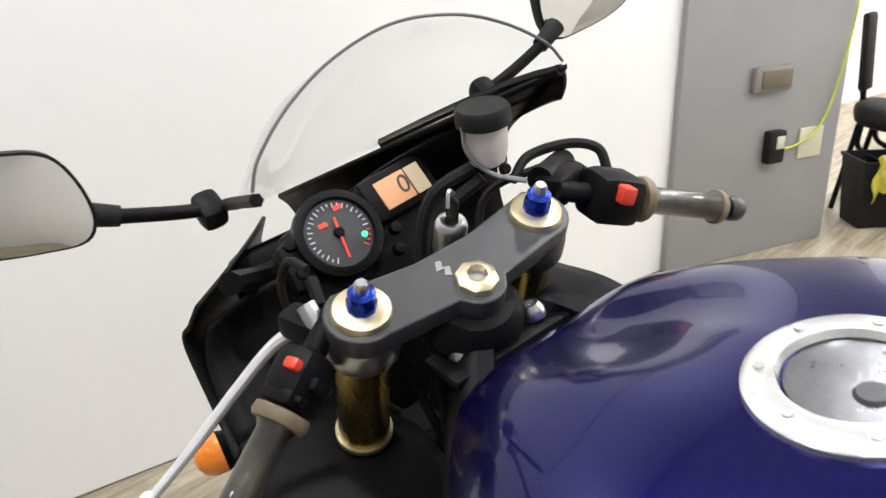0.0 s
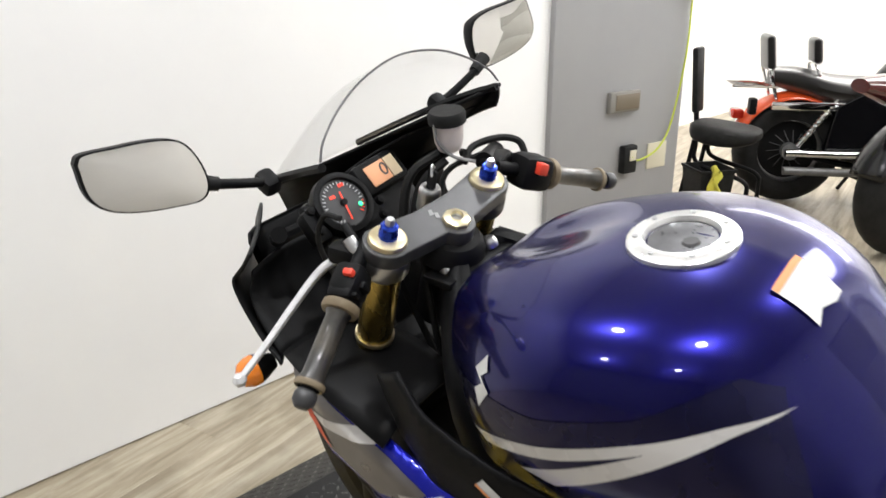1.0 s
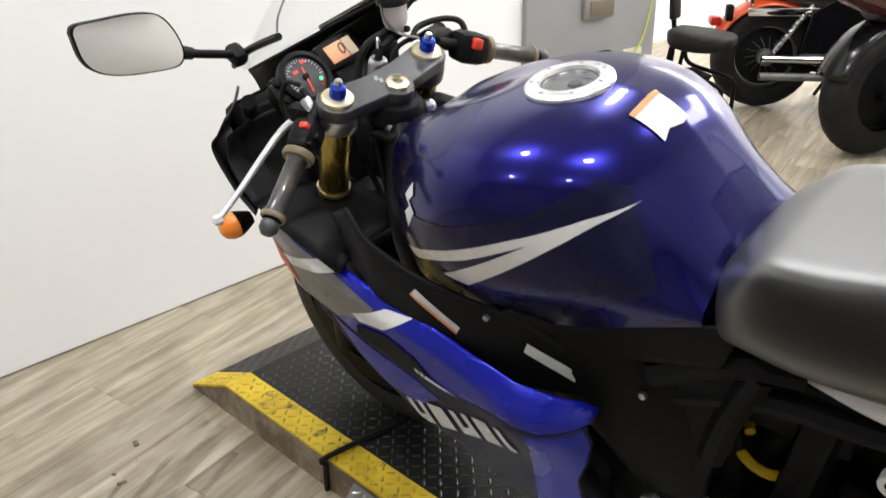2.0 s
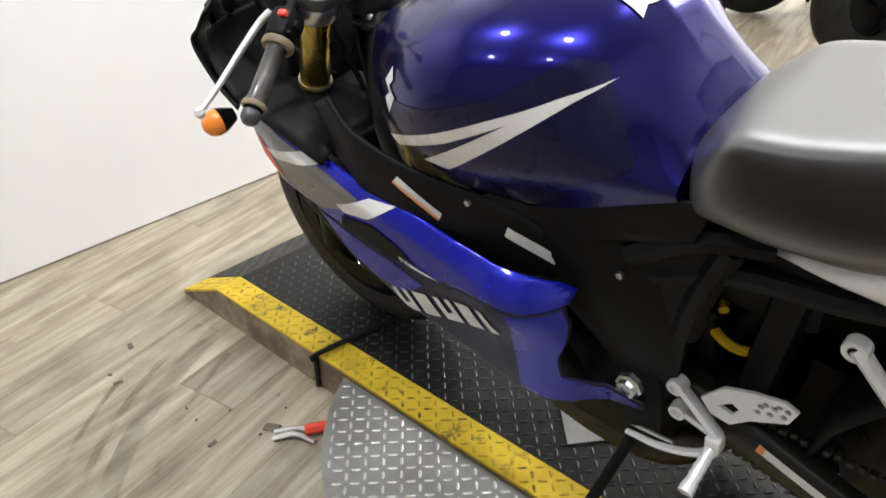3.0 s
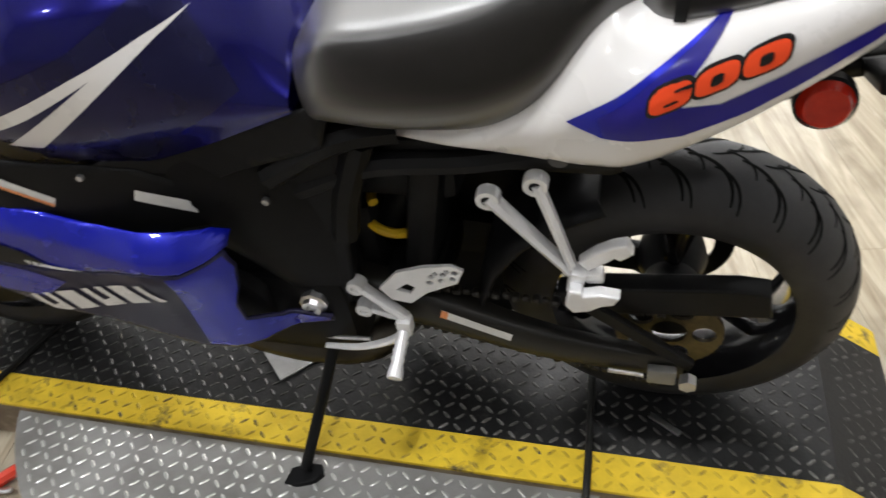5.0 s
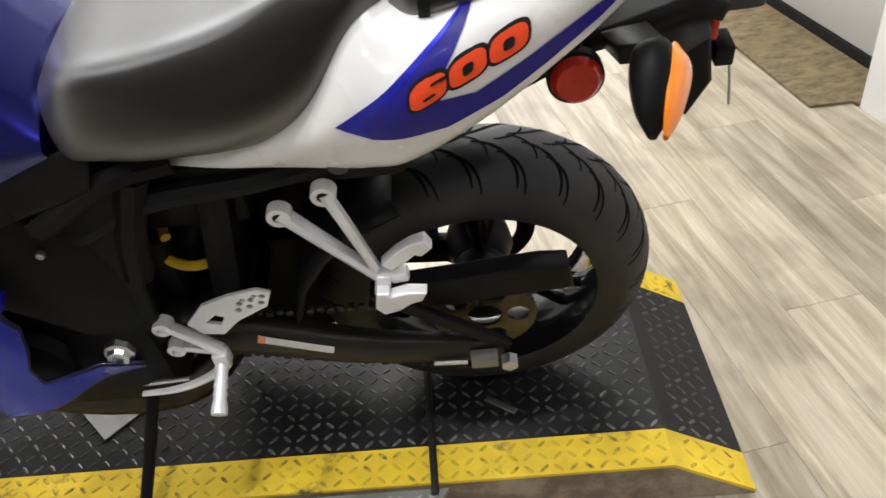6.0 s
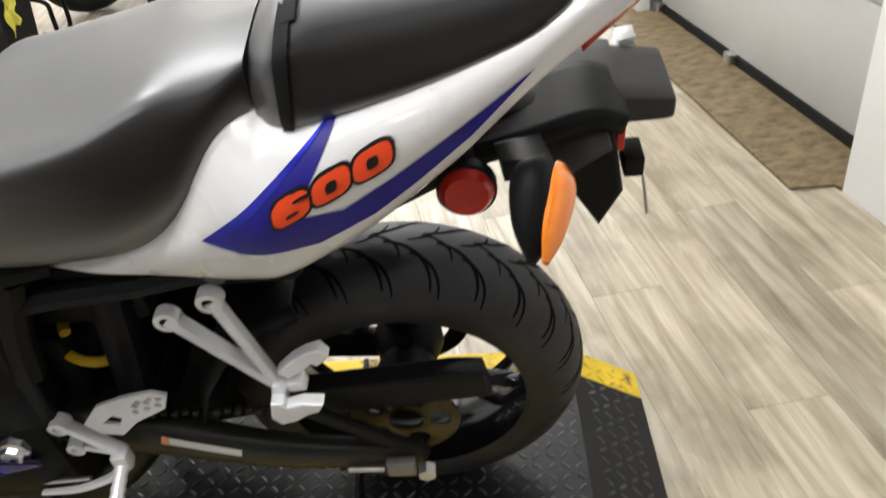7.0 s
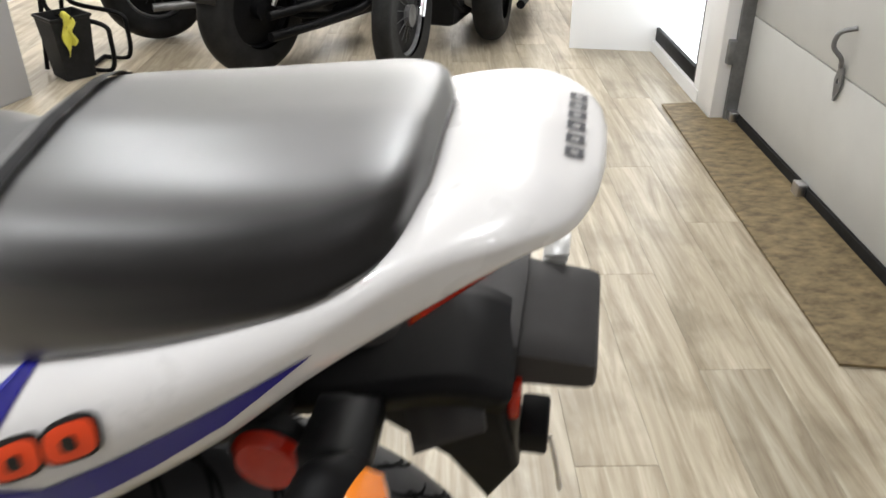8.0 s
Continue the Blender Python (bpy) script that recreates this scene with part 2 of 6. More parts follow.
M_DIALW = mat("dial_print", (0.7, 0.7, 0.72), rough=0.5)
M_NEEDLE = glow("red_needle", (0.9, 0.06, 0.03), 0.5)
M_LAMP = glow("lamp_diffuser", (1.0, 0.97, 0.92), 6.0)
M_DAY = glow("daylit_pane", (0.90, 0.95, 1.0), 2.5)
M_RING = mat("polished_ring", (0.86, 0.86, 0.85), (0.92, 0.92, 0.91), 20, 0.30, 0.9)
M_LOWBLUE = mat("dark_blue_grey_paint", (0.010, 0.009, 0.030), (0.016, 0.015, 0.040), 5, 0.35, 0.0, coat=0.12, spec=0.2)
M_ZINC = mat("dull_zinc", (0.16, 0.16, 0.16), (0.25, 0.25, 0.25), 16, 0.5, 0.6)
# for the axle adjuster and the light patch drawn on the deck
M_DULLALU = mat("dull_aluminium", (0.20, 0.20, 0.20), (0.34, 0.34, 0.34), 9, 0.5, 0.5)
M_CAPMETAL = mat("dull_cap_metal", (0.12, 0.12, 0.125), (0.20, 0.20, 0.21), 22, 0.30, 0.9, bump=0.05, bscale=300)
M_GREYLET = mat("dark_grey_print", (0.07, 0.07, 0.075), rough=0.6)
M_TAILBOX = mat("dark_grey_silencer", (0.030, 0.028, 0.028), (0.042, 0.040, 0.040), 10, 0.5, bump=0.04, bscale=300, spec=0.3)
M_FIN = mat("pale_lens_rib", (0.60, 0.60, 0.59), rough=0.25)

# ---- mesh helpers ----
def V(*a):
    return Vector(a)


def finish(me, smooth=True, angle=38):
    if smooth:
        me.shade_smooth()
        me.set_sharp_from_angle(angle=radians(angle))
    return me


def part(name, bm, material, parent=None, label="", smooth=True, angle=38):
    if isinstance(bm, bmesh.types.BMesh):
        bmesh.ops.recalc_face_normals(bm, faces=bm.faces)
        me = bpy.data.meshes.new(name)
        bm.to_mesh(me)
        bm.free()
    else:
        me = bm
    finish(me, smooth, angle)
    me.materials.clear()
    me.materials.append(material)
    ob = new(name, me)
    ob.parent = parent
    if label:
        tagged(ob, label)
    return ob


def thing(name, label, category, at=None, group="", kind=""):
    ob = new(name)
    ob.empty_display_size = 0.05
    if at is not None:
        ob.matrix_world = at
    return tagged(ob, label, category, group, kind)


def box(bm, c, s, rot=None, bevel=0.0, seg=2):
    r = bmesh.ops.create_cube(bm, size=1.0)
    m = Matrix.Translation(c) @ (rot or Matrix()) @ Matrix.Diagonal((*s, 1))
    bmesh.ops.transform(bm, matrix=m, verts=r["verts"])
    if bevel:
        es = list({e for v in r["verts"] for e in v.link_edges})
        bmesh.ops.bevel(bm, geom=es, offset=bevel, segments=seg, affect="EDGES", profile=0.5)
    return bm


def B():
    return bmesh.new()


def boxed(c, s, rot=None, bevel=0.0, seg=2):
    return box(B(), c, s, rot, bevel, seg)


def basis(d):
    d = Vector(d).normalized()
    return d.to_track_quat("Z", "Y").to_matrix().to_4x4()


def rod(bm, p0, p1, r0, r1=None, n=16):
    p0, p1 = Vector(p0), Vector(p1)
    r1 = r0 if r1 is None else r1
    d = p1 - p0
    r = bmesh.ops.create_cone(bm, cap_ends=True, segments=n, radius1=r0, radius2=r1, depth=d.length)
    bmesh.ops.transform(bm, matrix=Matrix.Translation((p0 + p1) / 2) @ basis(d), verts=r["verts"])
    return bm


def smooth_path(pts, n=6):
    pts = [Vector(p) for p in pts]
    if len(pts) < 3:
        return pts
    out = []
    ext = [2 * pts[0] - pts[1]] + pts + [2 * pts[-1] - pts[-2]]
    for i in range(1, len(ext) - 2):
        a, b, c, d = ext[i - 1:i + 3]
        for k in range(n):
            t = k / n
            out.append(0.5 * ((2 * b) + (c - a) * t + (2 * a - 5 * b + 4 * c - d) * t * t + (3 * b - a - 3 * c + d) * t ** 3))
    return out + [pts[-1]]


def tube(bm, pts, r, n=10, sub=6, r1=None, flat=1.0):
    """A swept round (or flattened) bar through the points, tapering from r to r1."""
    path = smooth_path(pts, sub)
    up = Vector((0.13, 0.21, 0.97)).normalized()
    rings = []
    for i, p in enumerate(path):
        d = (path[min(i + 1, len(path) - 1)] - path[max(i - 1, 0)]).normalized()
        x = d.cross(up).normalized()
        y = x.cross(d).normalized()
        up = y
        f = i / max(1, len(path) - 1)
        rr = r if r1 is None else r + (r1 - r) * f
        rings.append([bm.verts.new(p + rr * (math.cos(2 * math.pi * k / n) * x + flat * math.sin(2 * math.pi * k / n) * y)) for k in range(n)])
    for a, b in zip(rings, rings[1:]):
        for k in range(n):
            bm.faces.new((a[k], a[(k + 1) % n], b[(k + 1) % n], b[k]))
    bm.faces.new(rings[0][::-1])
    bm.faces.new(rings[-1])
    return bm


def revolve(bm, profile, centre, axis, n=48, cap=True):
    """profile: (radius, height along axis) pairs."""
    m = Matrix.Translation(centre) @ basis(axis)
    rings = []
    for r, h in profile:
        rings.append([bm.verts.new(m @ Vector((r * math.cos(2 * math.pi * k / n), r * math.sin(2 * math.pi * k / n), h))) for k in range(n)])
    for a, b in zip(rings, rings[1:]):
        for k in range(n):
            bm.faces.new((a[k], a[(k + 1) % n], b[(k + 1) % n], b[k]))
    if cap:
        for ring, r in ((rings[0], profile[0][0]), (rings[-1], profile[-1][0])):
            if r > 1e-5:
                bm.faces.new(ring)
    return bm


def catmull(a, n):
    """Smooth rows through control rows; a: array (k, ...)."""
    a = np.asarray(a, float)
    ext = np.concatenate([[2 * a[0] - a[1]], a, [2 * a[-1] - a[-2]]])
    out = []
    for i in range(1, len(ext) - 2):
        p, q, r, s = ext[i - 1:i + 3]
        for k in range(n):
            t = k / n
            out.append(0.5 * (2 * q + (r - p) * t + (2 * p - 5 * q + 4 * r - s) * t * t + (3 * q - p - 3 * r + s) * t ** 3))
    out.append(a[-1])
    return np.array(out)


def grid_mesh(name, g, closed=False, caps=False):
    """A mesh from a grid of points (rows, columns, 3)."""
    rows, cols = g.shape[:2]
    faces = []
    for i in range(rows - 1):
        for j in range(cols if closed else cols - 1):
            k = (j + 1) % cols
            faces.append((i * cols + j, i * cols + k, (i + 1) * cols + k, (i + 1) * cols + j))
    if caps:
        faces += [tuple(range(cols))[::-1], tuple((rows - 1) * cols + j for j in range(cols))]
    me = bpy.data.meshes.new(name)
    me.from_pydata(g.reshape(-1, 3).tolist(), [], faces)
    return me


def body_loft(name, stations, nu=8, nv=5, mirror=True, caps=True):
    """stations: (x, [(y, z), ...] from the top centre round to the bottom); mirrored to a closed body."""
    ctrl = []
    for x, prof in stations:
        ctrl.append([(x, -y, z) for y, z in prof])
    g = catmull(np.array(ctrl), nu)
    g = np.swapaxes(catmull(np.swapaxes(g, 0, 1), nv), 0, 1)
    if mirror:
        right = g[:, ::-1].copy()
        right[..., 1] *= -1
        closed_bottom = abs(g[0, -1, 1]) < 1e-4
        g = np.concatenate([g, right[:, 1:-1] if closed_bottom else right[:, :-1]], axis=1)
    me = grid_mesh(name, g, closed=True, caps=caps)
    return fix_normals(me)


def fix_normals(me):
    bm = B()
    bm.from_mesh(me)
    bmesh.ops.recalc_face_normals(bm, faces=bm.faces)
    bm.to_mesh(me)
    bm.free()
    return me


def flat_shape(outlines, depth=0.0, bevel=0.0, res=2):
    """A filled flat mesh in XY from outlines (the later ones are holes), thickened by depth on each side."""
    cu = bpy.data.curves.new("outline", "CURVE")
    cu.dimensions, cu.fill_mode, cu.extrude, cu.bevel_depth, cu.bevel_resolution = "2D", "BOTH", depth, bevel, res
    for o in outlines:
        s = cu.splines.new("POLY")
        s.points.add(len(o) - 1)
        for p, (x, y) in zip(s.points, o):
            p.co = (x, y, 0, 1)
        s.use_cyclic_u = True
    ob = bpy.data.objects.new("outline", cu)
    me = bpy.data.meshes.new_from_object(ob)
    bpy.data.objects.remove(ob)
    bpy.data.curves.remove(cu)
    return me


def text_shape(body, size, shear=0.0, depth=0.0, bold=0.0):
    cu = bpy.data.curves.new("text", "FONT")
    cu.body, cu.size, cu.shear, cu.extrude, cu.offset = body, size, shear, depth, bold
    cu.align_x, cu.align_y = "CENTER", "CENTER"
    ob = bpy.data.objects.new("text", cu)
    me = bpy.data.meshes.new_from_object(ob)
    bpy.data.objects.remove(ob)
    bpy.data.curves.remove(cu)
    return me


def circle(cx, cy, r, n=14):
    return [(cx + r * math.cos(2 * math.pi * k / n), cy + r * math.sin(2 * math.pi * k / n)) for k in range(n)]


def side_plate(me, y):
    """Turns a flat XY shape into the XZ plane at y."""
    me.transform(Matrix(((1, 0, 0, 0), (0, 0, -1, y), (0, 1, 0, 0), (0, 0, 0, 1))))
    return me


from mathutils.bvhtree import BVHTree


def tree_of(*obs):
    bm = B()
    for ob in obs:
        bm.from_mesh(ob.data)
    t = BVHTree.FromBMesh(bm)
    bm.free()
    return t


def subdivided(me, cuts_len=0.012):
    bm = B()
    bm.from_mesh(me)
    bmesh.ops.triangulate(bm, faces=bm.faces)
    for _ in range(6):
        long = [e for e in bm.edges if e.calc_length() > cuts_len]
        if not long:
            break
        bmesh.ops.subdivide_edges(bm, edges=long, cuts=1)
        bmesh.ops.triangulate(bm, faces=bm.faces)
    bm.to_mesh(me)
    bm.free()
    return me


def decal(name, me, tree, material, parent, direction=(0, 1, 0), lift=0.0012, label="", cuts=0.012):
    """Lays a flat shape onto a body: each vertex runs along direction until it meets the body."""
    d = Vector(direction).normalized()
    subdivided(me, cuts)
    lost = []
    for v in me.vertices:
        p, nrm, _, _ = tree.ray_cast(v.co - d * 2.0, d)
        if p is None:
            lost.append(v.index)
            p, nrm, _, _ = tree.find_nearest(v.co)
        if nrm.dot(d) > 0:
            nrm = -nrm
        v.co = p + nrm * lift
    if lost:
        bm = B()
        bm.from_mesh(me)
        bm.verts.ensure_lookup_table()
        bmesh.ops.delete(bm, geom=[bm.verts[i] for i in lost], context="VERTS")
        bm.to_mesh(me)
        bm.free()
    return part(name, me, material, parent, label)


def poly_xz(pts):
    me = flat_shape([pts])
    me.transform(Matrix(((1, 0, 0, 0), (0, 0, 1, 0), (0, 1, 0, 0), (0, 0, 0, 1))))
    return me


def solid(ob, thick, offset=0.0):
    s = ob.modifiers.new("thickness", "SOLIDIFY")
    s.thickness, s.offset = thick, offset
    return ob

# ---- the room ----
def slab(name, c, s, material, kind="structure", bevel=0.0, label="", category="wall"):
    ob = part(name, boxed((0, 0, 0), s, bevel=bevel), material)
    ob.location = c
    return tagged(ob, label, category, kind=kind)


slab("floor", (-0.6, 1.8, -0.06), (7.4, 11.2, 0.1), M_SUB, label="dark sub-floor under wood-look planks", category="floor")
slab("ceiling", (-0.6, 1.8, CEIL + 0.06), (7.4, 11.2, 0.12), M_CEIL, label="plain off-white ceiling", category="ceiling")
slab("wall_west", (-1.95, -0.6, 1.5), (0.16, 6.2, 3.0), M_GREYWALL, label="light grey wall", category="wall")
slab("wall_panel", (-1.862, -0.85, 1.5), (0.018, 5.23, 2.99), M_WALL, label="bright white painted wall panel", category="wall")
GP, GD, GN = V(-1.676, 2.486, 0), V(.190, .982, 0), V(.982, -.190, 0)
gw = part("wall_grey", boxed((-.352, .15, 1.5), (.844, .30, 3.0), bevel=.006), M_GREYWALL)
gw.matrix_world = pose(GP.x, GP.y, 0, 0, 0, 79.05)
tagged(gw, "light grey wall end with a rounded corner", "wall", kind="structure")
slab("wall_west_far", (-3.0, 2.66, 1.5), (2.0, 0.12, 3.0), M_WALL, label="white wall of the back room", category="wall")
slab("wall_far_left", (-3.06, 5.0, 1.5), (0.12, 4.6, 3.0), M_WALL, label="white wall of the back room", category="wall")
slab("wall_north", (-0.6, 7.3, 1.5), (7.2, 0.12, 3.0), M_WALL, label="white end wall", category="wall")
slab("wall_south", (-0.6, -3.65, 1.5), (7.2, 0.12, 3.0), M_GREYWALL, label="plain grey wall", category="wall")
slab("wall_block", (1.36, 5.5, 1.5), (1.12, 3.5, 3.0), M_WALL, label="white boxed-in wall corner", category="wall")

# the garage-door side stands eleven degrees off the rest
RW = Matrix(((0.190, 0.982, 0, 1.523), (-0.982, 0.190, 0, 2.748), (0, 0, 1, 0), (0, 0, 0, 1)))


def east(name, s0, s1, y0, y1, z0, z1, material, bevel=0.0, label="", category="wall", kind="structure", parent=None):
    bm = boxed(((s0 + s1) / 2, (y0 + y1) / 2, (z0 + z1) / 2), (s1 - s0, y1 - y0, z1 - z0), bevel=bevel)
    ob = part(name, bm, material, parent)
    if parent is None:
        ob.matrix_world = RW
        tagged(ob, label, category, kind=kind)
    return ob


east("wall_east_near", 1.74, 7.0, -0.15, 0.1, 0, 3.0, M_WALL, 0.004, "white wall beside the garage door", "wall")
east("wall_east_post", -0.20, -0.004, -0.085, 0.16, 0, 3.0, M_WALL, 0.004, "white door jamb post", "wall")
east("wall_east_low", -1.45, -0.204, -0.085, 0.06, 0, 0.06, M_WALL, 0.0, "white sill under a glazed door", "wall")
east("wall_east_side", -1.45, -1.13, -0.085, 0.06, 0.06, 3.0, M_WALL, 0.0, "white wall strip beside a glazed door", "wall")
east("wall_east_mid", -0.28, -0.204, -0.08, 0.06, 0.06, 3.0, M_WALL, 0.0, "white strip beside a glazed door", "wall")
east("wall_east_head", -1.128, -0.282, -0.085, 0.06, 2.1, 3.0, M_WALL, 0.0, "white wall above a glazed door", "wall")
east("wall_east_top", 0.0, 1.738, -0.02, 0.1, 2.3, 3.0, M_WALL, 0.0, "white wall above the garage door", "wall")

glazed = thing("window_1", "white glazed door pane with dark metal frame", "window", RW, kind="structure")
for s0, s1, z0, z1 in ((-1.126, -1.08, 0.062, 2.09), (-0.33, -0.284, 0.062, 2.09), (-1.08, -0.33, 0.062, 0.13), (-1.08, -0.33, 2.05, 2.09)):
    east("window_frame", s0, s1, -0.07, -0.02, z0, z1, M_SATIN, 0.003, parent=glazed)
east("pane", -1.08, -0.33, -0.05, -0.044, 0.13, 2.05, M_DAY, parent=glazed)

garage = thing("garage_door", "white ribbed metal garage door, closed", "garage door", RW, kind="structure")
for k, (z0, z1) in enumerate(((0.045, 0.45), (0.454, 0.95), (0.954, 1.45), (1.454, 1.95), (1.954, 2.3))):
    east("panel", 0.02, 1.73, 0.02, 0.06, z0, z1, M_DOOR, 0.003, parent=garage)
east("seal", 0.02, 1.73, 0.012, 0.055, 0.0, 0.042, M_RUBBER, parent=garage)
east("side_rail", -0.002, 0.018, -0.03, 0.05, 0.0, 2.3, M_ZINC, parent=garage)
gh = B()
tube(gh, [(0.826, 0.018, 0.61), (0.80, -0.02, 0.59), (0.79, -0.025, 0.545), (0.805, 0.0, 0.51), (0.795, 0.01, 0.48)], 0.008, 8)
part("handle", gh, M_ZINC, garage, "bare steel lift handle")
part("latch_plate", side_plate(flat_shape([[(0.79, 0.49), (0.815, 0.48), (0.825, 0.43), (0.80, 0.37), (0.792, 0.37), (0.775, 0.435)], circle(0.80, 0.435, 0.009)], 0.003), 0.012), M_ZINC, garage)
for s in (0.03, 0.74):
    part("roller_bracket", boxed((s, 0.0, 0.03), (0.05, 0.035, 0.045), bevel=0.004), M_STEEL, garage)
rail = B()
for z in (0.30, 0.62, 0.9):
    box(rail, (0.0, -0.045, z), (0.05, 0.03, 0.10), bevel=0.004)
part("hinge_rail", rail, M_ZINC, garage)

# board strip along the door
strip = part("floor_board", flat_shape([[(-0.185, -0.243), (1.69, -0.28), (1.71, -0.155), (1.735, -0.15), (1.73, 0.008), (0.0, 0.008), (-0.01, -0.09), (-0.20, -0.09)]], 0.004), M_MAT)
strip.matrix_world = RW @ pose(0, 0, 0.0065)
tagged(strip, "worn brown wood board strip along the garage door", "floor strip", kind="structure")

# fixtures on the wall
def on_grey(s, z, off=0.0):
    p = GP + GD * s + GN * off
    return V(p.x, p.y, z)


def grey_pose(s, z):
    p = on_grey(s, z)
    return pose(p.x, p.y, z, 0, 0, -10.95)


thermo = thing("wall_control", "small grey wall thermostat with a brown display", "thermostat", grey_pose(-.350, .722))
part("case", boxed((0.014, 0, 0), (0.028, 0.19, 0.095), bevel=0.006), mat("grey_control_case", (0.22, 0.21, 0.19), rough=0.5), thermo)
part("display", boxed((0.030, 0.01, 0.0), (0.006, 0.15, 0.07), bevel=0.002), mat("brown_display", (0.16, 0.13, 0.09), rough=0.4), thermo)
adapt = thing("power_adapter", "black plug-in power adapter on the wall", "adapter", grey_pose(-.300, .452))
part("case", boxed((0.02, 0, 0), (0.04, 0.085, 0.13), bevel=0.008), M_RUBBER, adapt)
part("socket", boxed((0.042, 0.01, 0.02), (0.008, 0.04, 0.05), bevel=0.003), M_CREAM, adapt)
outlet = thing("wall_outlet", "cream outlet cover plate", "outlet", grey_pose(-.085, .44))
part("plate", boxed((0.004, 0, 0), (0.008, 0.13, 0.125), bevel=0.003), M_CREAM, outlet)
cord = B()
tube(cord, [on_grey(.035, 1.16, .03), on_grey(.03, .90, .03), on_grey(-.01, .60, .015), on_grey(-.085, .485, .02), on_grey(-.17, .44, .012), on_grey(-.25, .435, .012), on_grey(-.30, .467, .045)], 0.0045, 7)
rod(cord, on_grey(.035, 1.40, .03), on_grey(.035, 1.15, .03), 0.022, 0.026, 12)
tagged(part("extension_cord", cord, M_CORD), "lime green cord hanging from a green connector", "cord")

# ceiling lamps
first = None
for lx, ly, lw in LAMPS:
    if first is None:
        lamp = thing("ceiling_lamp", "round white ceiling downlight", "lamp", pose(lx, ly, CEIL), group="ceiling lamps")
        part("ring", revolve(B(), [(0.085, 0.0), (0.11, 0.0), (0.105, -0.02), (0.085, -0.025), (0.085, 0.0)], (0, 0, -0.001), (0, 0, 1), 32, cap=False), M_WALL, lamp)
        part("diffuser", revolve(B(), [(0.083, -0.008), (0.083, -0.014)], (0, 0, 0), (0, 0, 1), 32), M_LAMP, lamp)
        first = lamp
    else:
        copy_thing(first, pose(lx, ly, CEIL))

# bodies of the added fill panels, out of view
for lx, ly, lw, sx, sy in FILL_PANELS:
    panel = thing("ceiling_panel", "added ceiling fill light panel, out of view", "lamp", pose(lx, ly, CEIL), group="ceiling panels")
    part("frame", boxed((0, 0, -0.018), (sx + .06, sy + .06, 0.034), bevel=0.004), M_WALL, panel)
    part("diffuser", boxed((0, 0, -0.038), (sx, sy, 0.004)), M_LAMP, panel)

# ---- the tread-plate stand ----
TOP = 0.18
X_ENDS = [-1.265, -1.09, 0.815, 0.95]


def ramp_z(x):
    return float(np.interp(x, X_ENDS, [FZ + 0.012, TOP, TOP, FZ + 0.012]))


def deck_strip(name, y0, y1, material, parent, thick=0.006):
    xs = X_ENDS
    bm = B()
    top = [[bm.verts.new((x, y, ramp_z(x))) for y in (y0, y1)] for x in xs]
    for a, b in zip(top, top[1:]):
        bm.faces.new((a[0], b[0], b[1], a[1]))
    bmesh.ops.recalc_face_normals(bm, faces=bm.faces)
    for f in bm.faces:
        if f.normal.z < 0:
            f.normal_flip()
    ob = part(name, bm, material, parent, smooth=False)
    return solid(ob, thick, -1)


def lug_mesh(name, cells, height=0.0013, length=0.0205, width=0.0058):
    """Raised tread lugs: long low hexagons, crossed from one to the next. cells: (x, y, z, flip, slope)."""
    verts, faces = [], []
    for x, y, z, flip, slope in cells:
        a = radians(45 if flip else -45) + random.uniform(-0.03, 0.03)
        ca, sa = math.cos(a), math.sin(a)
        base = len(verts)
        L, W = length / 2, width / 2
        for u, v, h in ((-L, 0, 0), (-L * 0.55, W, 0), (L * 0.55, W, 0), (L, 0, 0), (L * 0.55, -W, 0), (-L * 0.55, -W, 0), (-L * 0.62, 0, height), (0, W * 0.45, height), (L * 0.62, 0, height), (0, -W * 0.45, height)):
            dx, dy = u * ca - v * sa, u * sa + v * ca
            verts.append((x + dx, y + dy, z + dx * slope + h))
        faces += [tuple(base + i for i in f) for f in ((0, 5, 6), (5, 4, 9, 6), (4, 8, 9), (4, 3, 8), (3, 2, 8), (2, 7, 8), (2, 1, 6, 7), (1, 0, 6), (6, 9, 8, 7))]
    me = bpy.data.meshes.new(name)
    me.from_pydata(verts, [], faces)
    return fix_normals(me)


def ramp_cells(x0, x1, y0, y1, pitch=0.0235):
    cells = []
    for i in range(int((x1 - x0) / pitch)):
        for j in range(int((y1 - y0) / pitch)):
            x, y = x0 + (i + 0.5) * pitch, y0 + (j + 0.5) * pitch
            sl = 0.446 if x < X_ENDS[1] else (-0.578 if x > X_ENDS[2] else 0.0)
            if abs(x - X_ENDS[1]) < 0.012 or abs(x - X_ENDS[2]) < 0.012:
                continue
            cells.append((x, y, ramp_z(x) + 0.0002, (i + j) % 2, sl))
    return cells


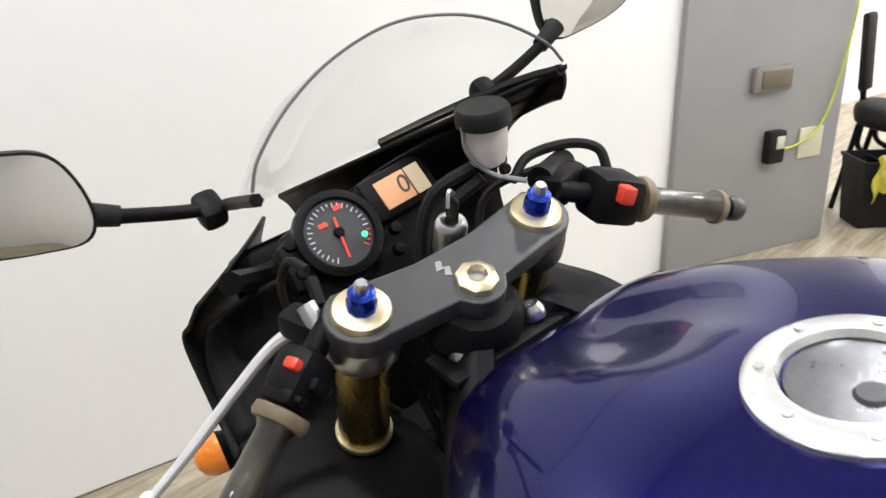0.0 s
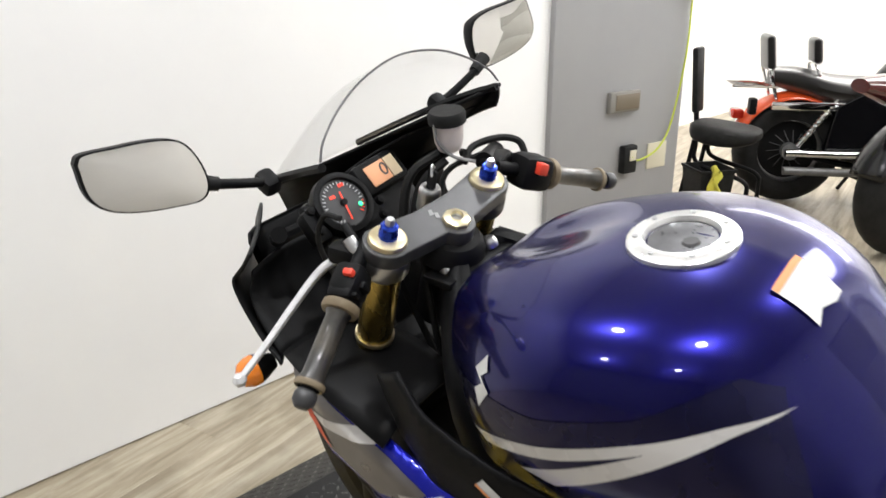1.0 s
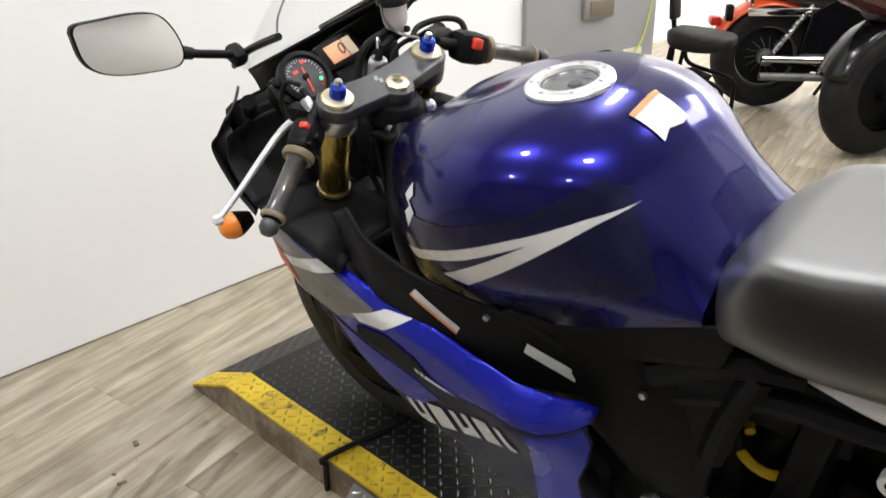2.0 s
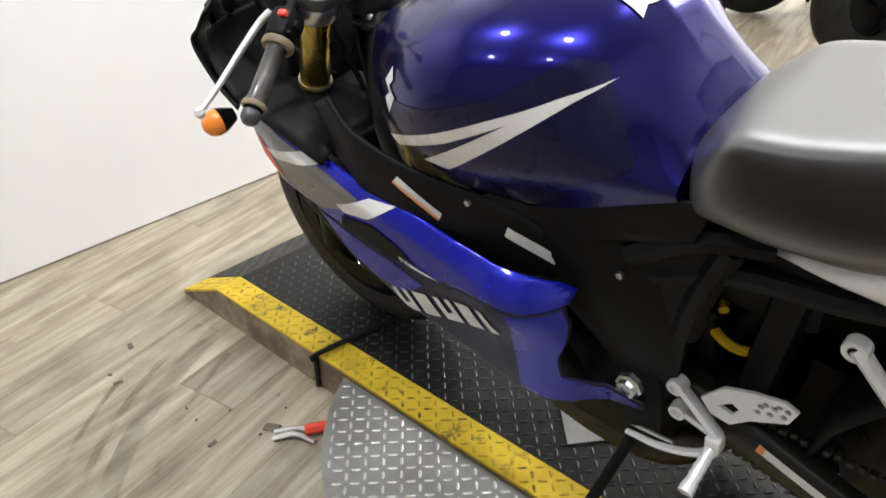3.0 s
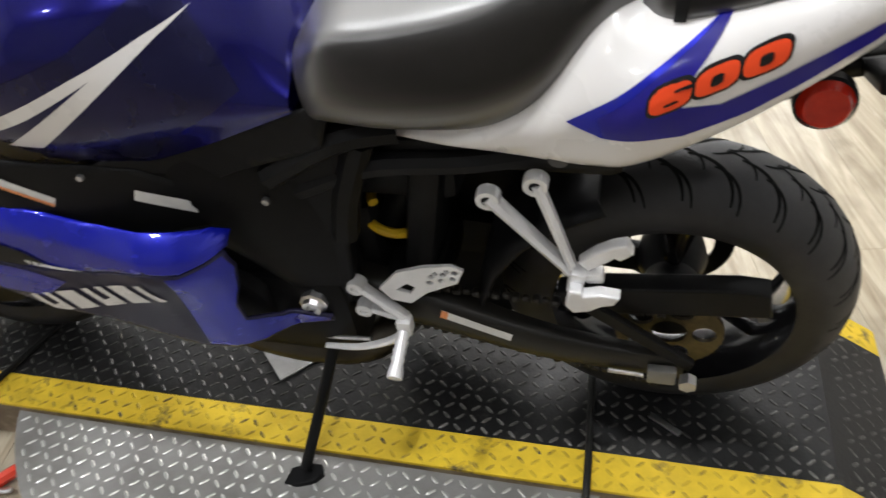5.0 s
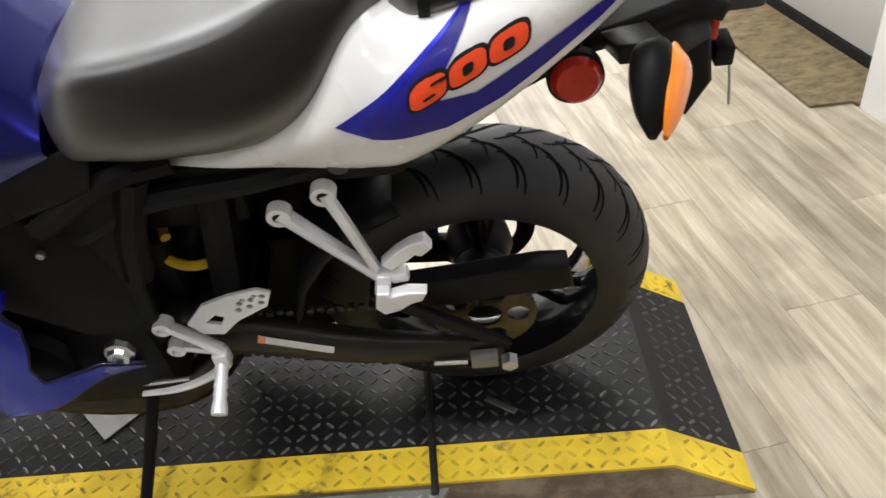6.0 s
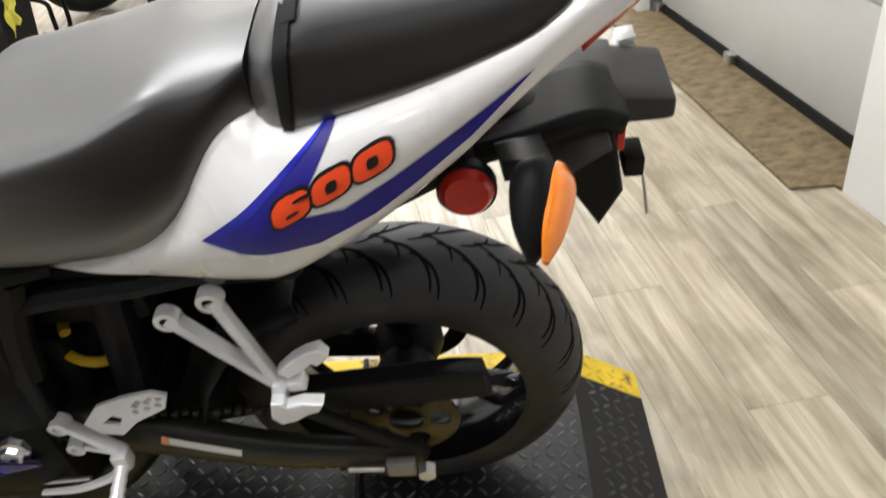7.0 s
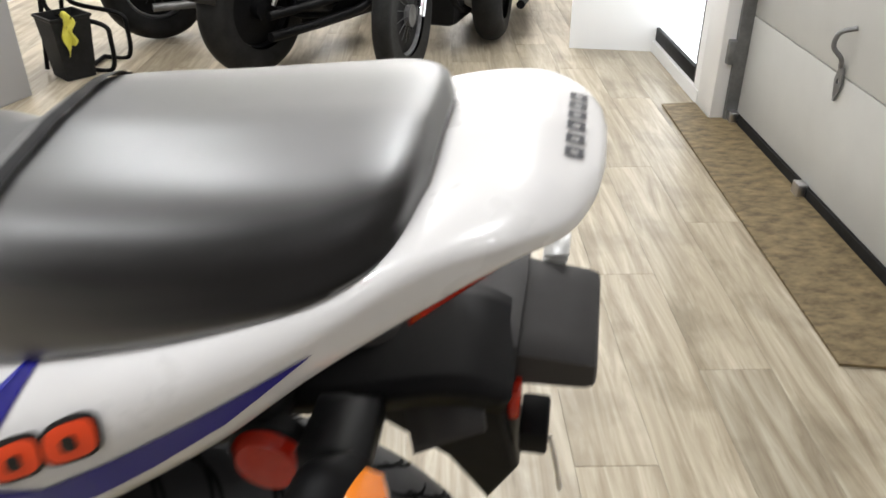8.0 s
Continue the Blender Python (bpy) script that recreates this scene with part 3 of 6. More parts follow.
stand = thing("display_platform", "black tread-plate motorcycle platform with worn yellow edges", "platform")
deck_strip("deck", -0.258, 0.120, M_PLATE, stand)
part("tread", lug_mesh("tread", ramp_cells(-1.255, 0.94, -0.258, 0.120)), M_LUG, stand, "scuffed raised tread", smooth=False)["kind"] = "stuff"
for y0, y1, ys in ((-0.331, -0.2585, -0.327), (0.1205, 0.190, 0.186)):
    ye = deck_strip("yellow_edge", y0, y1, M_YPLATE, stand)
    tagged(ye, "worn yellow painted edge strip")
    part("edge_tread", lug_mesh("edge_tread", ramp_cells(-1.255, 0.94, y0, y1)), M_YLUG, stand, smooth=False)["kind"] = "stuff"
    sp = flat_shape([[(X_ENDS[0] + .001, FZ + 0.001), (X_ENDS[3] - .001, FZ + 0.001), (X_ENDS[3] - .001, FZ + 0.006), (X_ENDS[2], TOP - 0.007), (X_ENDS[1], TOP - 0.007), (X_ENDS[0] + .001, FZ + 0.006)]], 0.003)
    part("side_panel", side_plate(sp, ys), M_SIDEPLATE, stand, "scuffed grey metal side")
for x, lean_x in ((-0.695, 0.05), (0.440, -0.015)):
    st = B()
    tube(st, [(x + 2 * lean_x, 0.192, TOP - 0.005), (x + 1.6 * lean_x, 0.12, TOP + 0.003), (x + .7 * lean_x, -0.12, TOP + 0.004), (x, -0.329, TOP + 0.003), (x - 0.003, -0.3355, TOP - 0.02), (x - 0.006, -0.3355, FZ + 0.004)], 0.0065, 8, r1=0.006)
    tagged(part("tie_strap", st, M_RUBBER), "thin black strap across the platform", "strap", group="platform straps")

DISC_R, DISC_Y = 0.60, -0.338
DISC_C = (-0.07, -0.06)
turn = thing("turntable_disc", "round aluminium tread-plate turntable beside the platform", "turntable", pose(*DISC_C, 0))
edge = DISC_Y - DISC_C[1]
dp = [(DISC_R * math.cos(a), DISC_R * math.sin(a)) for a in np.linspace(math.pi, 2 * math.pi, 80) if DISC_R * math.sin(a) < edge]
x_e = math.sqrt(DISC_R ** 2 - edge ** 2)
dm = flat_shape([[(-x_e, edge)] + dp + [(x_e, edge)]], 0.004)
dm.transform(pose(0, 0, TOP - 0.010))
part("plate", dm, M_DISC, turn)
cells = []
for i in range(-40, 40):
    for j in range(-40, 10):
        x, y = (i + 0.5) * 0.0235, (j + 0.5) * 0.0235
        if math.hypot(x, y) < DISC_R - .012 and y < edge - .012:
            cells.append((x, y, TOP - 0.0058, (i + j) % 2, 0.0))
part("tread", lug_mesh("disc_tread", cells), M_DISCLUG, turn, smooth=False)["kind"] = "stuff"
for px, py, pr in ((0, edge - .10, 0.03), (-0.35, edge - .05, 0.02), (0.35, edge - .05, 0.02)):
    part("support", rod(B(), (px, py, FZ), (px, py, TOP - 0.016), pr), M_SATIN, turn)

# ---- the sport motorcycle; x to its tail, y to its right side, z up from the deck; it leans on its stand ----
LEAN_DEG, BIKE_Y = 11.0, -0.10
bike = thing("motorcycle", "blue and white sport motorcycle leaning on its side stand", "motorcycle", pose(0, BIKE_Y, 0.123, LEAN_DEG))

tank = part("fuel_tank", body_loft("fuel_tank", [
    (-0.432, [(0, .836), (.035, .834), (.064, .824), (.080, .80), (.084, .765), (.075, .735)]),
    (-0.395, [(0, .880), (.06, .877), (.104, .862), (.122, .830), (.132, .78), (.128, .725)]),
    (-0.36, [(0, .904), (.07, .899), (.118, .880), (.146, .843), (.156, .785), (.150, .720)]),
    (-0.29, [(0, .930), (.085, .924), (.146, .902), (.184, .862), (.202, .795), (.188, .710)]),
    (-0.20, [(0, .950), (.10, .941), (.172, .918), (.212, .872), (.216, .785), (.185, .698)]),
    (-0.10, [(0, .957), (.09, .947), (.158, .922), (.195, .875), (.202, .785), (.165, .695)]),
    (-0.02, [(0, .938), (.075, .928), (.130, .900), (.156, .856), (.176, .790), (.150, .712)]),
    (0.04, [(0, .884), (.06, .877), (.10, .855), (.125, .825), (.152, .775), (.140, .732)]),
    (0.10, [(0, .812), (.05, .810), (.09, .800), (.12, .785), (.138, .768), (.135, .755)]),
], 12, 10), M_BLUE, bike, "glossy dark blue fuel tank")
# dished front of the tank top
for v in tank.data.vertices:
    q = math.hypot((v.co.x + .325) / .115, v.co.y / .105)
    if v.co.z > .80 and q < 1.0:
        v.co.z -= .009 * (1 + math.cos(math.pi * q))
T_TANK = tree_of(tank)

# graphics on the tank side, over a navy band painted as the dark reflection
decal("dark_band", poly_xz([(-.355, .80), (-.30, .822), (-.20, .838), (-.10, .868), (-.03, .905), (.0, .895), (.03, .83), (.05, .79), (-.05, .735), (-.08, .705), (-.17, .700), (-.30, .715)]), T_TANK, M_TANKDARK, tank, lift=0.0010)
for ys in (1, -1):
    decal("stripe", poly_xz([(.012, .880), (-.03, .868), (-.105, .842), (-.199, .804), (-.304, .764), (-.279, .756), (-.175, .797), (-.085, .838), (-.15, .799), (-.23, .751), (-.186, .748), (-.065, .832), (-.02, .862)]), T_TANK, M_WHITEP, tank, (0, ys, 0), 0.002, "white lightning stripe")
decal("emblem", poly_xz([(-.292, .845), (-.272, .868), (-.268, .853), (-.280, .842), (-.264, .832), (-.282, .806), (-.290, .824), (-.277, .836)]), T_TANK, M_LABEL, tank, lift=0.002, label="silver angular emblem shape")

# filler cap, set square to the tank top
cap_c, cap_n = V(-0.150, -0.014, .9525), V(-0.06, -0.05, 1.0).normalized()
ring = part("filler_ring", revolve(B(), [(0.037, .003), (0.039, .008), (0.053, .0075), (0.0572, .004), (0.0585, -.012), (0.037, -.012), (0.037, .003)], cap_c, cap_n, 48, cap=False), M_RING, tank, "bare aluminium filler ring")
cap = part("filler_cap", revolve(B(), [(0.0, .003), (0.0352, .0025), (0.0368, -.004), (0.0368, -.012)], cap_c, cap_n, 40, cap=False), M_CAPMETAL, tank, "dull metal filler cap")
mcap = Matrix.Translation(cap_c) @ basis(cap_n)
part("lock_cover", revolve(B(), [(0.0, .005), (0.008, .005), (0.010, .0025)], mcap @ V(0.012, 0.006, 0), cap_n, 24, cap=False), M_CLAMP, tank)
for k in range(7):
    p = mcap @ V(0.047 * math.cos(k * 0.9), 0.047 * math.sin(k * 0.9), 0.0065)
    part("cap_bolt", rod(B(), p, p + cap_n * 0.0025, 0.0032, n=8), M_STEEL, tank)
stk = flat_shape([[(-.048, .014), (-.002, .010), (.0, -.006), (-.005, -.027), (.001, -.047), (-.044, -.048)]])
decal("warning_label", stk, T_TANK, M_LABEL, tank, (0, 0, -1), 0.0022, "peeling white warning label on the tank")
decal("label_band", flat_shape([[(-.048, .014), (-.041, .0135), (-.037, -.048), (-.044, -.048)]]), T_TANK, M_LABELO, tank, (0, 0, -1), 0.0032)

# seats and tail
seat = part("rider_seat", body_loft("rider_seat", [
    (0.098, [(0, 0.815), (0.05, 0.813), (0.0864, 0.806), (0.103, 0.785), (0.1, 0.755), (0.06, 0.74), (0, 0.74)]),
    (0.115, [(0, 0.835), (0.06, 0.832), (0.108, 0.818), (0.1288, 0.785), (0.125, 0.742), (0.07, 0.728), (0, 0.728)]),
    (0.15, [(0, 0.848), (0.065, 0.848), (0.121, 0.846), (0.1411, 0.82), (0.144, 0.755), (0.08, 0.715), (0, 0.715)]),
    (0.22, [(0, 0.86), (0.07, 0.86), (0.1285, 0.857), (0.1483, 0.83), (0.15, 0.755), (0.08, 0.71), (0, 0.71)]),
    (0.31, [(0, 0.882), (0.07, 0.881), (0.1264, 0.876), (0.1463, 0.847), (0.147, 0.765), (0.08, 0.71), (0, 0.71)]),
    (0.38, [(0, 0.904), (0.062, 0.903), (0.1123, 0.898), (0.1318, 0.868), (0.132, 0.795), (0.08, 0.74), (0, 0.74)]),
    (0.43, [(0, 0.917), (0.065, 0.911), (0.1048, 0.899), (0.1154, 0.878), (0.105, 0.835), (0.07, 0.81), (0, 0.8)]),
    (0.472, [(0, 0.925), (0.05, 0.921), (0.081, 0.916), (0.0876, 0.903), (0.082, 0.87), (0.05, 0.855), (0, 0.85)]),
], 8, 5), M_SEAT, bike, "black vinyl rider seat")
pillion = part("pillion_seat", body_loft("pillion_seat", [
    (0.474, [(0, 0.925), (0.053, 0.919), (0.079, 0.904), (0.090, 0.883), (0.086, 0.855), (0.047, 0.843), (0, 0.843)]),
    (0.495, [(0, 0.953), (0.062, 0.947), (0.094, 0.932), (0.106, 0.911), (0.108, 0.862), (0.059, 0.850), (0, 0.850)]),
    (0.53, [(0, 0.965), (0.067, 0.959), (0.101, 0.944), (0.114, 0.923), (0.118, 0.872), (0.065, 0.860), (0, 0.860)]),
    (0.62, [(0, 0.974), (0.068, 0.968), (0.102, 0.953), (0.115, 0.932), (0.119, 0.898), (0.065, 0.886), (0, 0.886)]),
    (0.7, [(0, 0.983), (0.065, 0.978), (0.097, 0.966), (0.110, 0.949), (0.114, 0.926), (0.063, 0.914), (0, 0.914)]),
    (0.742, [(0, 0.988), (0.059, 0.984), (0.088, 0.975), (0.100, 0.963), (0.104, 0.946), (0.057, 0.934), (0, 0.934)]),
    (0.765, [(0, 0.988), (0.047, 0.985), (0.070, 0.979), (0.080, 0.969), (0.084, 0.957), (0.046, 0.945), (0, 0.945)]),
    (0.776, [(0, 0.981), (0.027, 0.980), (0.041, 0.976), (0.046, 0.971), (0.050, 0.965), (0.028, 0.953), (0, 0.953)]),
], 8, 5), M_SEAT, bike, "black vinyl passenger seat with a strap")
T_PIL = tree_of(pillion)
for ys in (1, -1):
    decal("seat_strap", poly_xz([(.503, .858), (.513, .860), (.520, .925), (.530, .992), (.518, .988), (.507, .925)]), T_PIL, M_BLACKP, pillion, (0, ys, 0), 0.0035)
decal("seat_strap", flat_shape([[(.516, -.085), (.529, -.085), (.531, 0), (.529, .085), (.516, .085), (.519, 0)]]), T_PIL, M_BLACKP, pillion, (0, 0, -1), 0.0035)
tail = part("tail_cowl", body_loft("tail_cowl", [
    (0.178, [(0, .70), (.06, .698), (.074, .690), (.076, .682), (.05, .676), (0, .676)]),
    (0.28, [(0, .735), (.09, .735), (.117, .722), (.122, .706), (.09, .694), (0, .695)]),
    (0.36, [(0, .78), (.10, .776), (.137, .752), (.137, .720), (.112, .697), (0, .70)]),
    (0.43, [(0, .875), (.098, .862), (.152, .800), (.152, .740), (.122, .696), (0, .72)]),
    (0.48, [(0, .890), (.095, .868), (.164, .815), (.162, .752), (.128, .709), (0, .74)]),
    (0.56, [(0, .905), (.105, .886), (.150, .858), (.158, .806), (.132, .758), (0, .78)]),
    (0.65, [(0, .930), (.100, .915), (.137, .898), (.141, .862), (.118, .822), (0, .84)]),
    (0.72, [(0, .955), (.085, .944), (.116, .934), (.124, .914), (.106, .884), (0, .89)]),
    (0.78, [(0, .976), (.060, .972), (.092, .965), (.100, .950), (.088, .924), (0, .93)]),
    (0.825, [(0, .990), (.055, .985), (.080, .976), (.086, .966), (.075, .953), (0, .95)]),
    (0.850, [(0, .987), (.044, .983), (.063, .976), (.068, .968), (.058, .958), (0, .960)]),
    (0.863, [(0, .983), (.029, .980), (.042, .975), (.045, .970), (.038, .965), (0, .968)]),
    (0.868, [(0, .979), (.012, .977), (.018, .975), (.020, .973), (.016, .971), (0, .974)]),
], 9, 6), M_WHITEP, bike, "glossy white tail cowl with blue graphics")
T_TAIL = tree_of(tail)
for ys in (1, -1):
    decal("blue_graphic", poly_xz([(.408, .773), (.560, .889), (.519, .829), (.516, .806), (.55, .808), (.60, .836), (.66, .873), (.725, .915), (.67, .862), (.62, .824), (.578, .796), (.52, .768), (.446, .761)]), T_TAIL, M_FBLUE, tail, (0, ys, 0), 0.0012, "blue swoosh graphic")
decal("graphic_facet", poly_xz([(.408, .773), (.560, .889), (.440, .785), (.446, .761)]), T_TAIL, M_RBLUE, tail, (0, 1, 0), 0.0018)


def number_shape(u, v, w, h, power=3.2, grow=0.0):
    """A leaning rounded blob on the tail side, u and v along and above the baseline."""
    pts = []
    for k in range(28):
        a = 2 * math.pi * k / 28
        c, q = math.cos(a), math.sin(a)
        x = (w / 2 + grow) * math.copysign(abs(c) ** (2 / power), c)
        y = (h / 2 + grow) * math.copysign(abs(q) ** (2 / power), q)
        x += u + 0.55 * (y + v)
        y += v
        ca, sa = math.cos(radians(25.5)), math.sin(radians(25.5))
        pts.append((.544 + x * ca - y * sa, .8355 + x * sa + y * ca))
    return poly_xz(pts)


for k in (-1, 0, 1):
    u = k * .0432
    decal("number_outline", number_shape(u, 0, .0416, .0215, grow=.0024), T_TAIL, M_GLOSSBLK, tail, lift=0.0024, cuts=0.006)
for k in (-1, 0, 1):
    u = k * .0432
    decal("number_graphic", number_shape(u, 0, .040, .0205), T_TAIL, M_ORTXT, tail, lift=0.0036, label="orange 600 lettering with black outline", cuts=0.006)
    if k < 0:
        decal("number_gap", number_shape(u + .001, -.0042, .014, .0028), T_TAIL, M_GLOSSBLK, tail, lift=0.0046, cuts=0.005)
        decal("number_gap", number_shape(u + .012, .0040, .018, .0024), T_TAIL, M_GLOSSBLK, tail, lift=0.0046, cuts=0.005)
    else:
        decal("number_gap", number_shape(u, 0, .012, .0085), T_TAIL, M_GLOSSBLK, tail, lift=0.0046, cuts=0.005)
# wordmark on the tail end as plain bars
for k in range(6):
    y0 = -0.031 + k * 0.0115
    decal("wordmark_bar", flat_shape([[(.8455, y0), (.8555, y0 + 0.0004), (.8555, y0 + 0.0085), (.8455, y0 + 0.008)], [(.8485, y0 + .0025), (.8525, y0 + .0025), (.8525, y0 + .006), (.8485, y0 + .006)]]), T_TAIL, M_GREYLET, tail, (0, 0, -1), 0.0015, cuts=.006)
part("tail_plug", rod(B(), (.397, -.128, .708), (.397, -.137, .708), 0.012, n=16), M_CLAMP, tail)


# ---- wheels ----
def tyre_mesh(name, R, width, rim_r, nth, nv, groove):
    """A tyre about the y axis. groove(theta, s) gives the depth; s runs -1..1 over the tread."""
    th = np.linspace(0, 2 * np.pi, nth, endpoint=False)
    a = np.linspace(-1, 1, nv)
    ang = a * 2.25
    tube_r = width / 2
    side = np.clip((np.abs(ang) - 1.2) / 1.05, 0, 1)
    y = tube_r * np.sin(np.clip(ang, -1.75, 1.75)) * (1 - 0.13 * side)
    r = R - tube_r + tube_r * np.cos(np.clip(ang, -1.75, 1.75))
    low = R - tube_r + tube_r * math.cos(1.75)
    k = np.clip((np.abs(ang) - 1.75) / 0.5, 0, 1)
    r = np.where(np.abs(ang) > 1.75, low + (rim_r - low) * k, r)
    T, S = np.meshgrid(th, a, indexing="ij")
    G = groove(T, S)
    Rr = r[None, :] - G
    g = np.stack([Rr * np.cos(T), np.broadcast_to(y[None, :], T.shape), Rr * np.sin(T)], -1)
    g = np.concatenate([g, g[:1]])
    me = grid_mesh(name, g[:-1], closed=False)
    cols = nv
    faces = []
    for i in range(nth):
        i2 = (i + 1) % nth
        for j in range(nv - 1):
            faces.append((i * cols + j, i * cols + j + 1, i2 * cols + j + 1, i2 * cols + j))
    me2 = bpy.data.meshes.new(name)
    me2.from_pydata(g[:-1].reshape(-1, 3).tolist(), [], faces)
    bpy.data.meshes.remove(me)
    return fix_normals(me2)


def tread_grooves(R, width):
    """Flat sickle strips, the grooves' shade put in as dark colour, over both shoulders: along the crown first, then
    bending out to the edge.
    """
    bm, tr = B(), width / 2
    for count, a0, a1, sweep, wide, off in ((24, .10, .98, .25, .0028, 0.0), (24, .34, 1.10, .17, .0023, .5), (24, -.06, .42, .16, .0020, .3)):
        for side in (-1, 1):
            for k in range(count):
                th0 = 2 * math.pi * (k + off + (.25 if side > 0 else 0)) / count
                prev = None
                mid = []
                for i in range(15):
                    u = i / 14
                    ang = a0 + (a1 - a0) * u ** 1.7
                    th = th0 - sweep * math.sin(u * math.pi / 2)
                    rr = R - tr + tr * math.cos(ang) + .0005
                    mid.append((V(rr * math.cos(th), side * tr * math.sin(ang), rr * math.sin(th)), V(math.cos(ang) * math.cos(th), side * math.sin(ang), math.cos(ang) * math.sin(th))))
                for i, (p, n) in enumerate(mid):
                    d = (mid[min(i + 1, 14)][0] - mid[max(i - 1, 0)][0]).normalized()
                    w = wide * (0.35 + 0.65 * math.sin(math.pi * min(1, .12 + .8 * i / 14)))
                    c = n.cross(d).normalized() * w
                    row = [bm.verts.new(p + c), bm.verts.new(p - c)]
                    if prev:
                        bm.faces.new((prev[0], prev[1], row[1], row[0]))
                    prev = row
    return bm


AX_R, R_R = V(0.541, 0.045, .313), 0.262
AX_F, R_F = V(-0.705, 0.02, .335), 0.276


def y_rev(profile, c, n=64, cap=False):
    return revolve(B(), profile, c, (0, 1, 0), n, cap)


rear = part("rear_wheel", y_rev([(0.188, -.064), (0.182, -.067), (0.179, -.052), (0.168, -.026), (0.168, .026), (0.179, .052), (0.182, .067), (0.188, .064), (0.191, .052), (0.18, 0), (0.191, -.052), (0.188, -.064)], AX_R), M_GLOSSBLK, bike, "black cast rear wheel")
tm = tyre_mesh("rear_tyre", R_R, 0.152, 0.186, 260, 60, lambda T, S: np.zeros_like(T))
tm.transform(Matrix.Translation(AX_R))
tyre_r = part("tyre", tm, M_TYRE, rear, "black sport tyre with slanted grooves", angle=60)
gb = tread_grooves(R_R, 0.152)
bmesh.ops.translate(gb, vec=AX_R, verts=gb.verts)
# near-black strips on the smooth tread give the shade of the grooves
part("tread_groove", gb, mat("groove_shade", (0.004, 0.004, 0.004), rough=0.9, spec=0.1), tyre_r)["kind"] = "stuff"
for k in range(3):
    sp = B()
    for da in (-0.16, 0.16):
        a0 = k * 2 * math.pi / 3 + math.pi / 2
        tube(sp, [AX_R + V(0.045 * math.cos(a0), 0, 0.045 * math.sin(a0)), AX_R + V(0.105 * math.cos(a0 + da * 0.8), 0, 0.105 * math.sin(a0 + da * 0.8)), AX_R + V(0.174 * math.cos(a0 + da), 0, 0.174 * math.sin(a0 + da))], 0.015, 8, 4, flat=0.7)
    part("spoke", sp, M_GLOSSBLK, rear)
part("hub", y_rev([(0.0, -.07), (0.05, -.07), (0.055, -.04), (0.04, 0), (0.055, .04), (0.05, .07), (0.0, .07)], AX_R, 32), M_SATIN, rear)
sprk = [circle(0, 0, 0.076, 84), circle(0, 0, 0.026, 20)]
sprk[0] = [(x * (1.0 + 0.03 * (k % 2)), y * (1.0 + 0.03 * (k % 2))) for k, (x, y) in enumerate(sprk[0])]
for k in range(5):
    a = k * 2 * math.pi / 5
    sprk.append([(0.05 * math.cos(a) + 0.017 * math.cos(b), 0.05 * math.sin(a) + 0.017 * math.sin(b)) for b in np.linspace(0, 2 * math.pi, 12, endpoint=False)])
sm = side_plate(flat_shape(sprk, 0.003), 0)
sm.transform(Matrix.Translation(AX_R + V(0, -.100, 0)))
part("sprocket", sm, mat("greasy_sprocket", (0.04, 0.034, 0.024), (0.13, 0.11, 0.075), 30, 0.45, 0.8), rear, "greasy bronze sprocket")
bd = side_plate(flat_shape([circle(0, 0, 0.095, 48), circle(0, 0, 0.065, 40)], 0.002), 0)
bd.transform(Matrix.Translation(AX_R + V(0, .078, 0)))
part("brake_disc", bd, M_SATIN, rear)

front = part("front_wheel", y_rev([(0.190, -.050), (0.184, -.054), (0.182, -.04), (0.168, -.018), (0.168, .018), (0.182, .04), (0.184, .054), (0.190, .050), (0.194, .04), (0.185, 0), (0.194, -.04), (0.190, -.050)], AX_F), M_GLOSSBLK, bike, "black cast front wheel")
tm = tyre_mesh("front_tyre", R_F, 0.108, 0.190, 220, 36, lambda T, S: np.zeros_like(T))
tm.transform(Matrix.Translation(AX_F))
part("tyre", tm, M_TYRE, front, angle=60)
for k in range(3):
    sp = B()
    a0 = k * 2 * math.pi / 3 + 0.2
    tube(sp, [AX_F + V(0.03 * math.cos(a0), 0, 0.03 * math.sin(a0)), AX_F + V(0.176 * math.cos(a0), 0, 0.176 * math.sin(a0))], 0.018, 8, 2)
    part("spoke", sp, M_GLOSSBLK, front)
part("axle", rod(B(), AX_F + V(0, -.115, 0), AX_F + V(0, .115, 0), 0.016), M_STEEL, front, "hollow steel axle end")
for s in (-1, 1):
    bd = side_plate(flat_shape([circle(0, 0, 0.145, 48), circle(0, 0, 0.10, 40)], 0.002), 0)
    bd.transform(Matrix.Translation(AX_F + V(0, s * .07, 0)))
    part("brake_disc", bd, M_SATIN, front)

part("rear_caliper", boxed(AX_R + V(-.03, .08, .10), (.10, .05, .06), bevel=.012), M_SATIN, bike)
part("torque_arm", rod(B(), AX_R + V(-.03, .08, .09), AX_R + V(-.22, .08, .05), .011), M_SATIN, bike)

# ---- chassis and engine ----
frame_ob = part("frame", body_loft("frame", [
    (-0.46, [(.03, .86), (.05, .85), (.07, .80), (.06, .72), (.03, .70)]),
    (-0.36, [(.11, .79), (.14, .78), (.16, .73), (.15, .66), (.11, .65)]),
    (-0.22, [(.14, .72), (.165, .71), (.175, .67), (.16, .60), (.12, .59)]),
    (-0.08, [(.12, .70), (.145, .69), (.150, .62), (.135, .54), (.10, .53)]),
    (0.02, [(.09, .67), (.115, .64), (.120, .52), (.105, .40), (.07, .36)]),
    (0.09, [(.07, .58), (.092, .54), (.095, .46), (.088, .36), (.06, .32)]),
], 6, 4, mirror=False, caps=False), M_SATIN, bike, "black twin-spar frame")
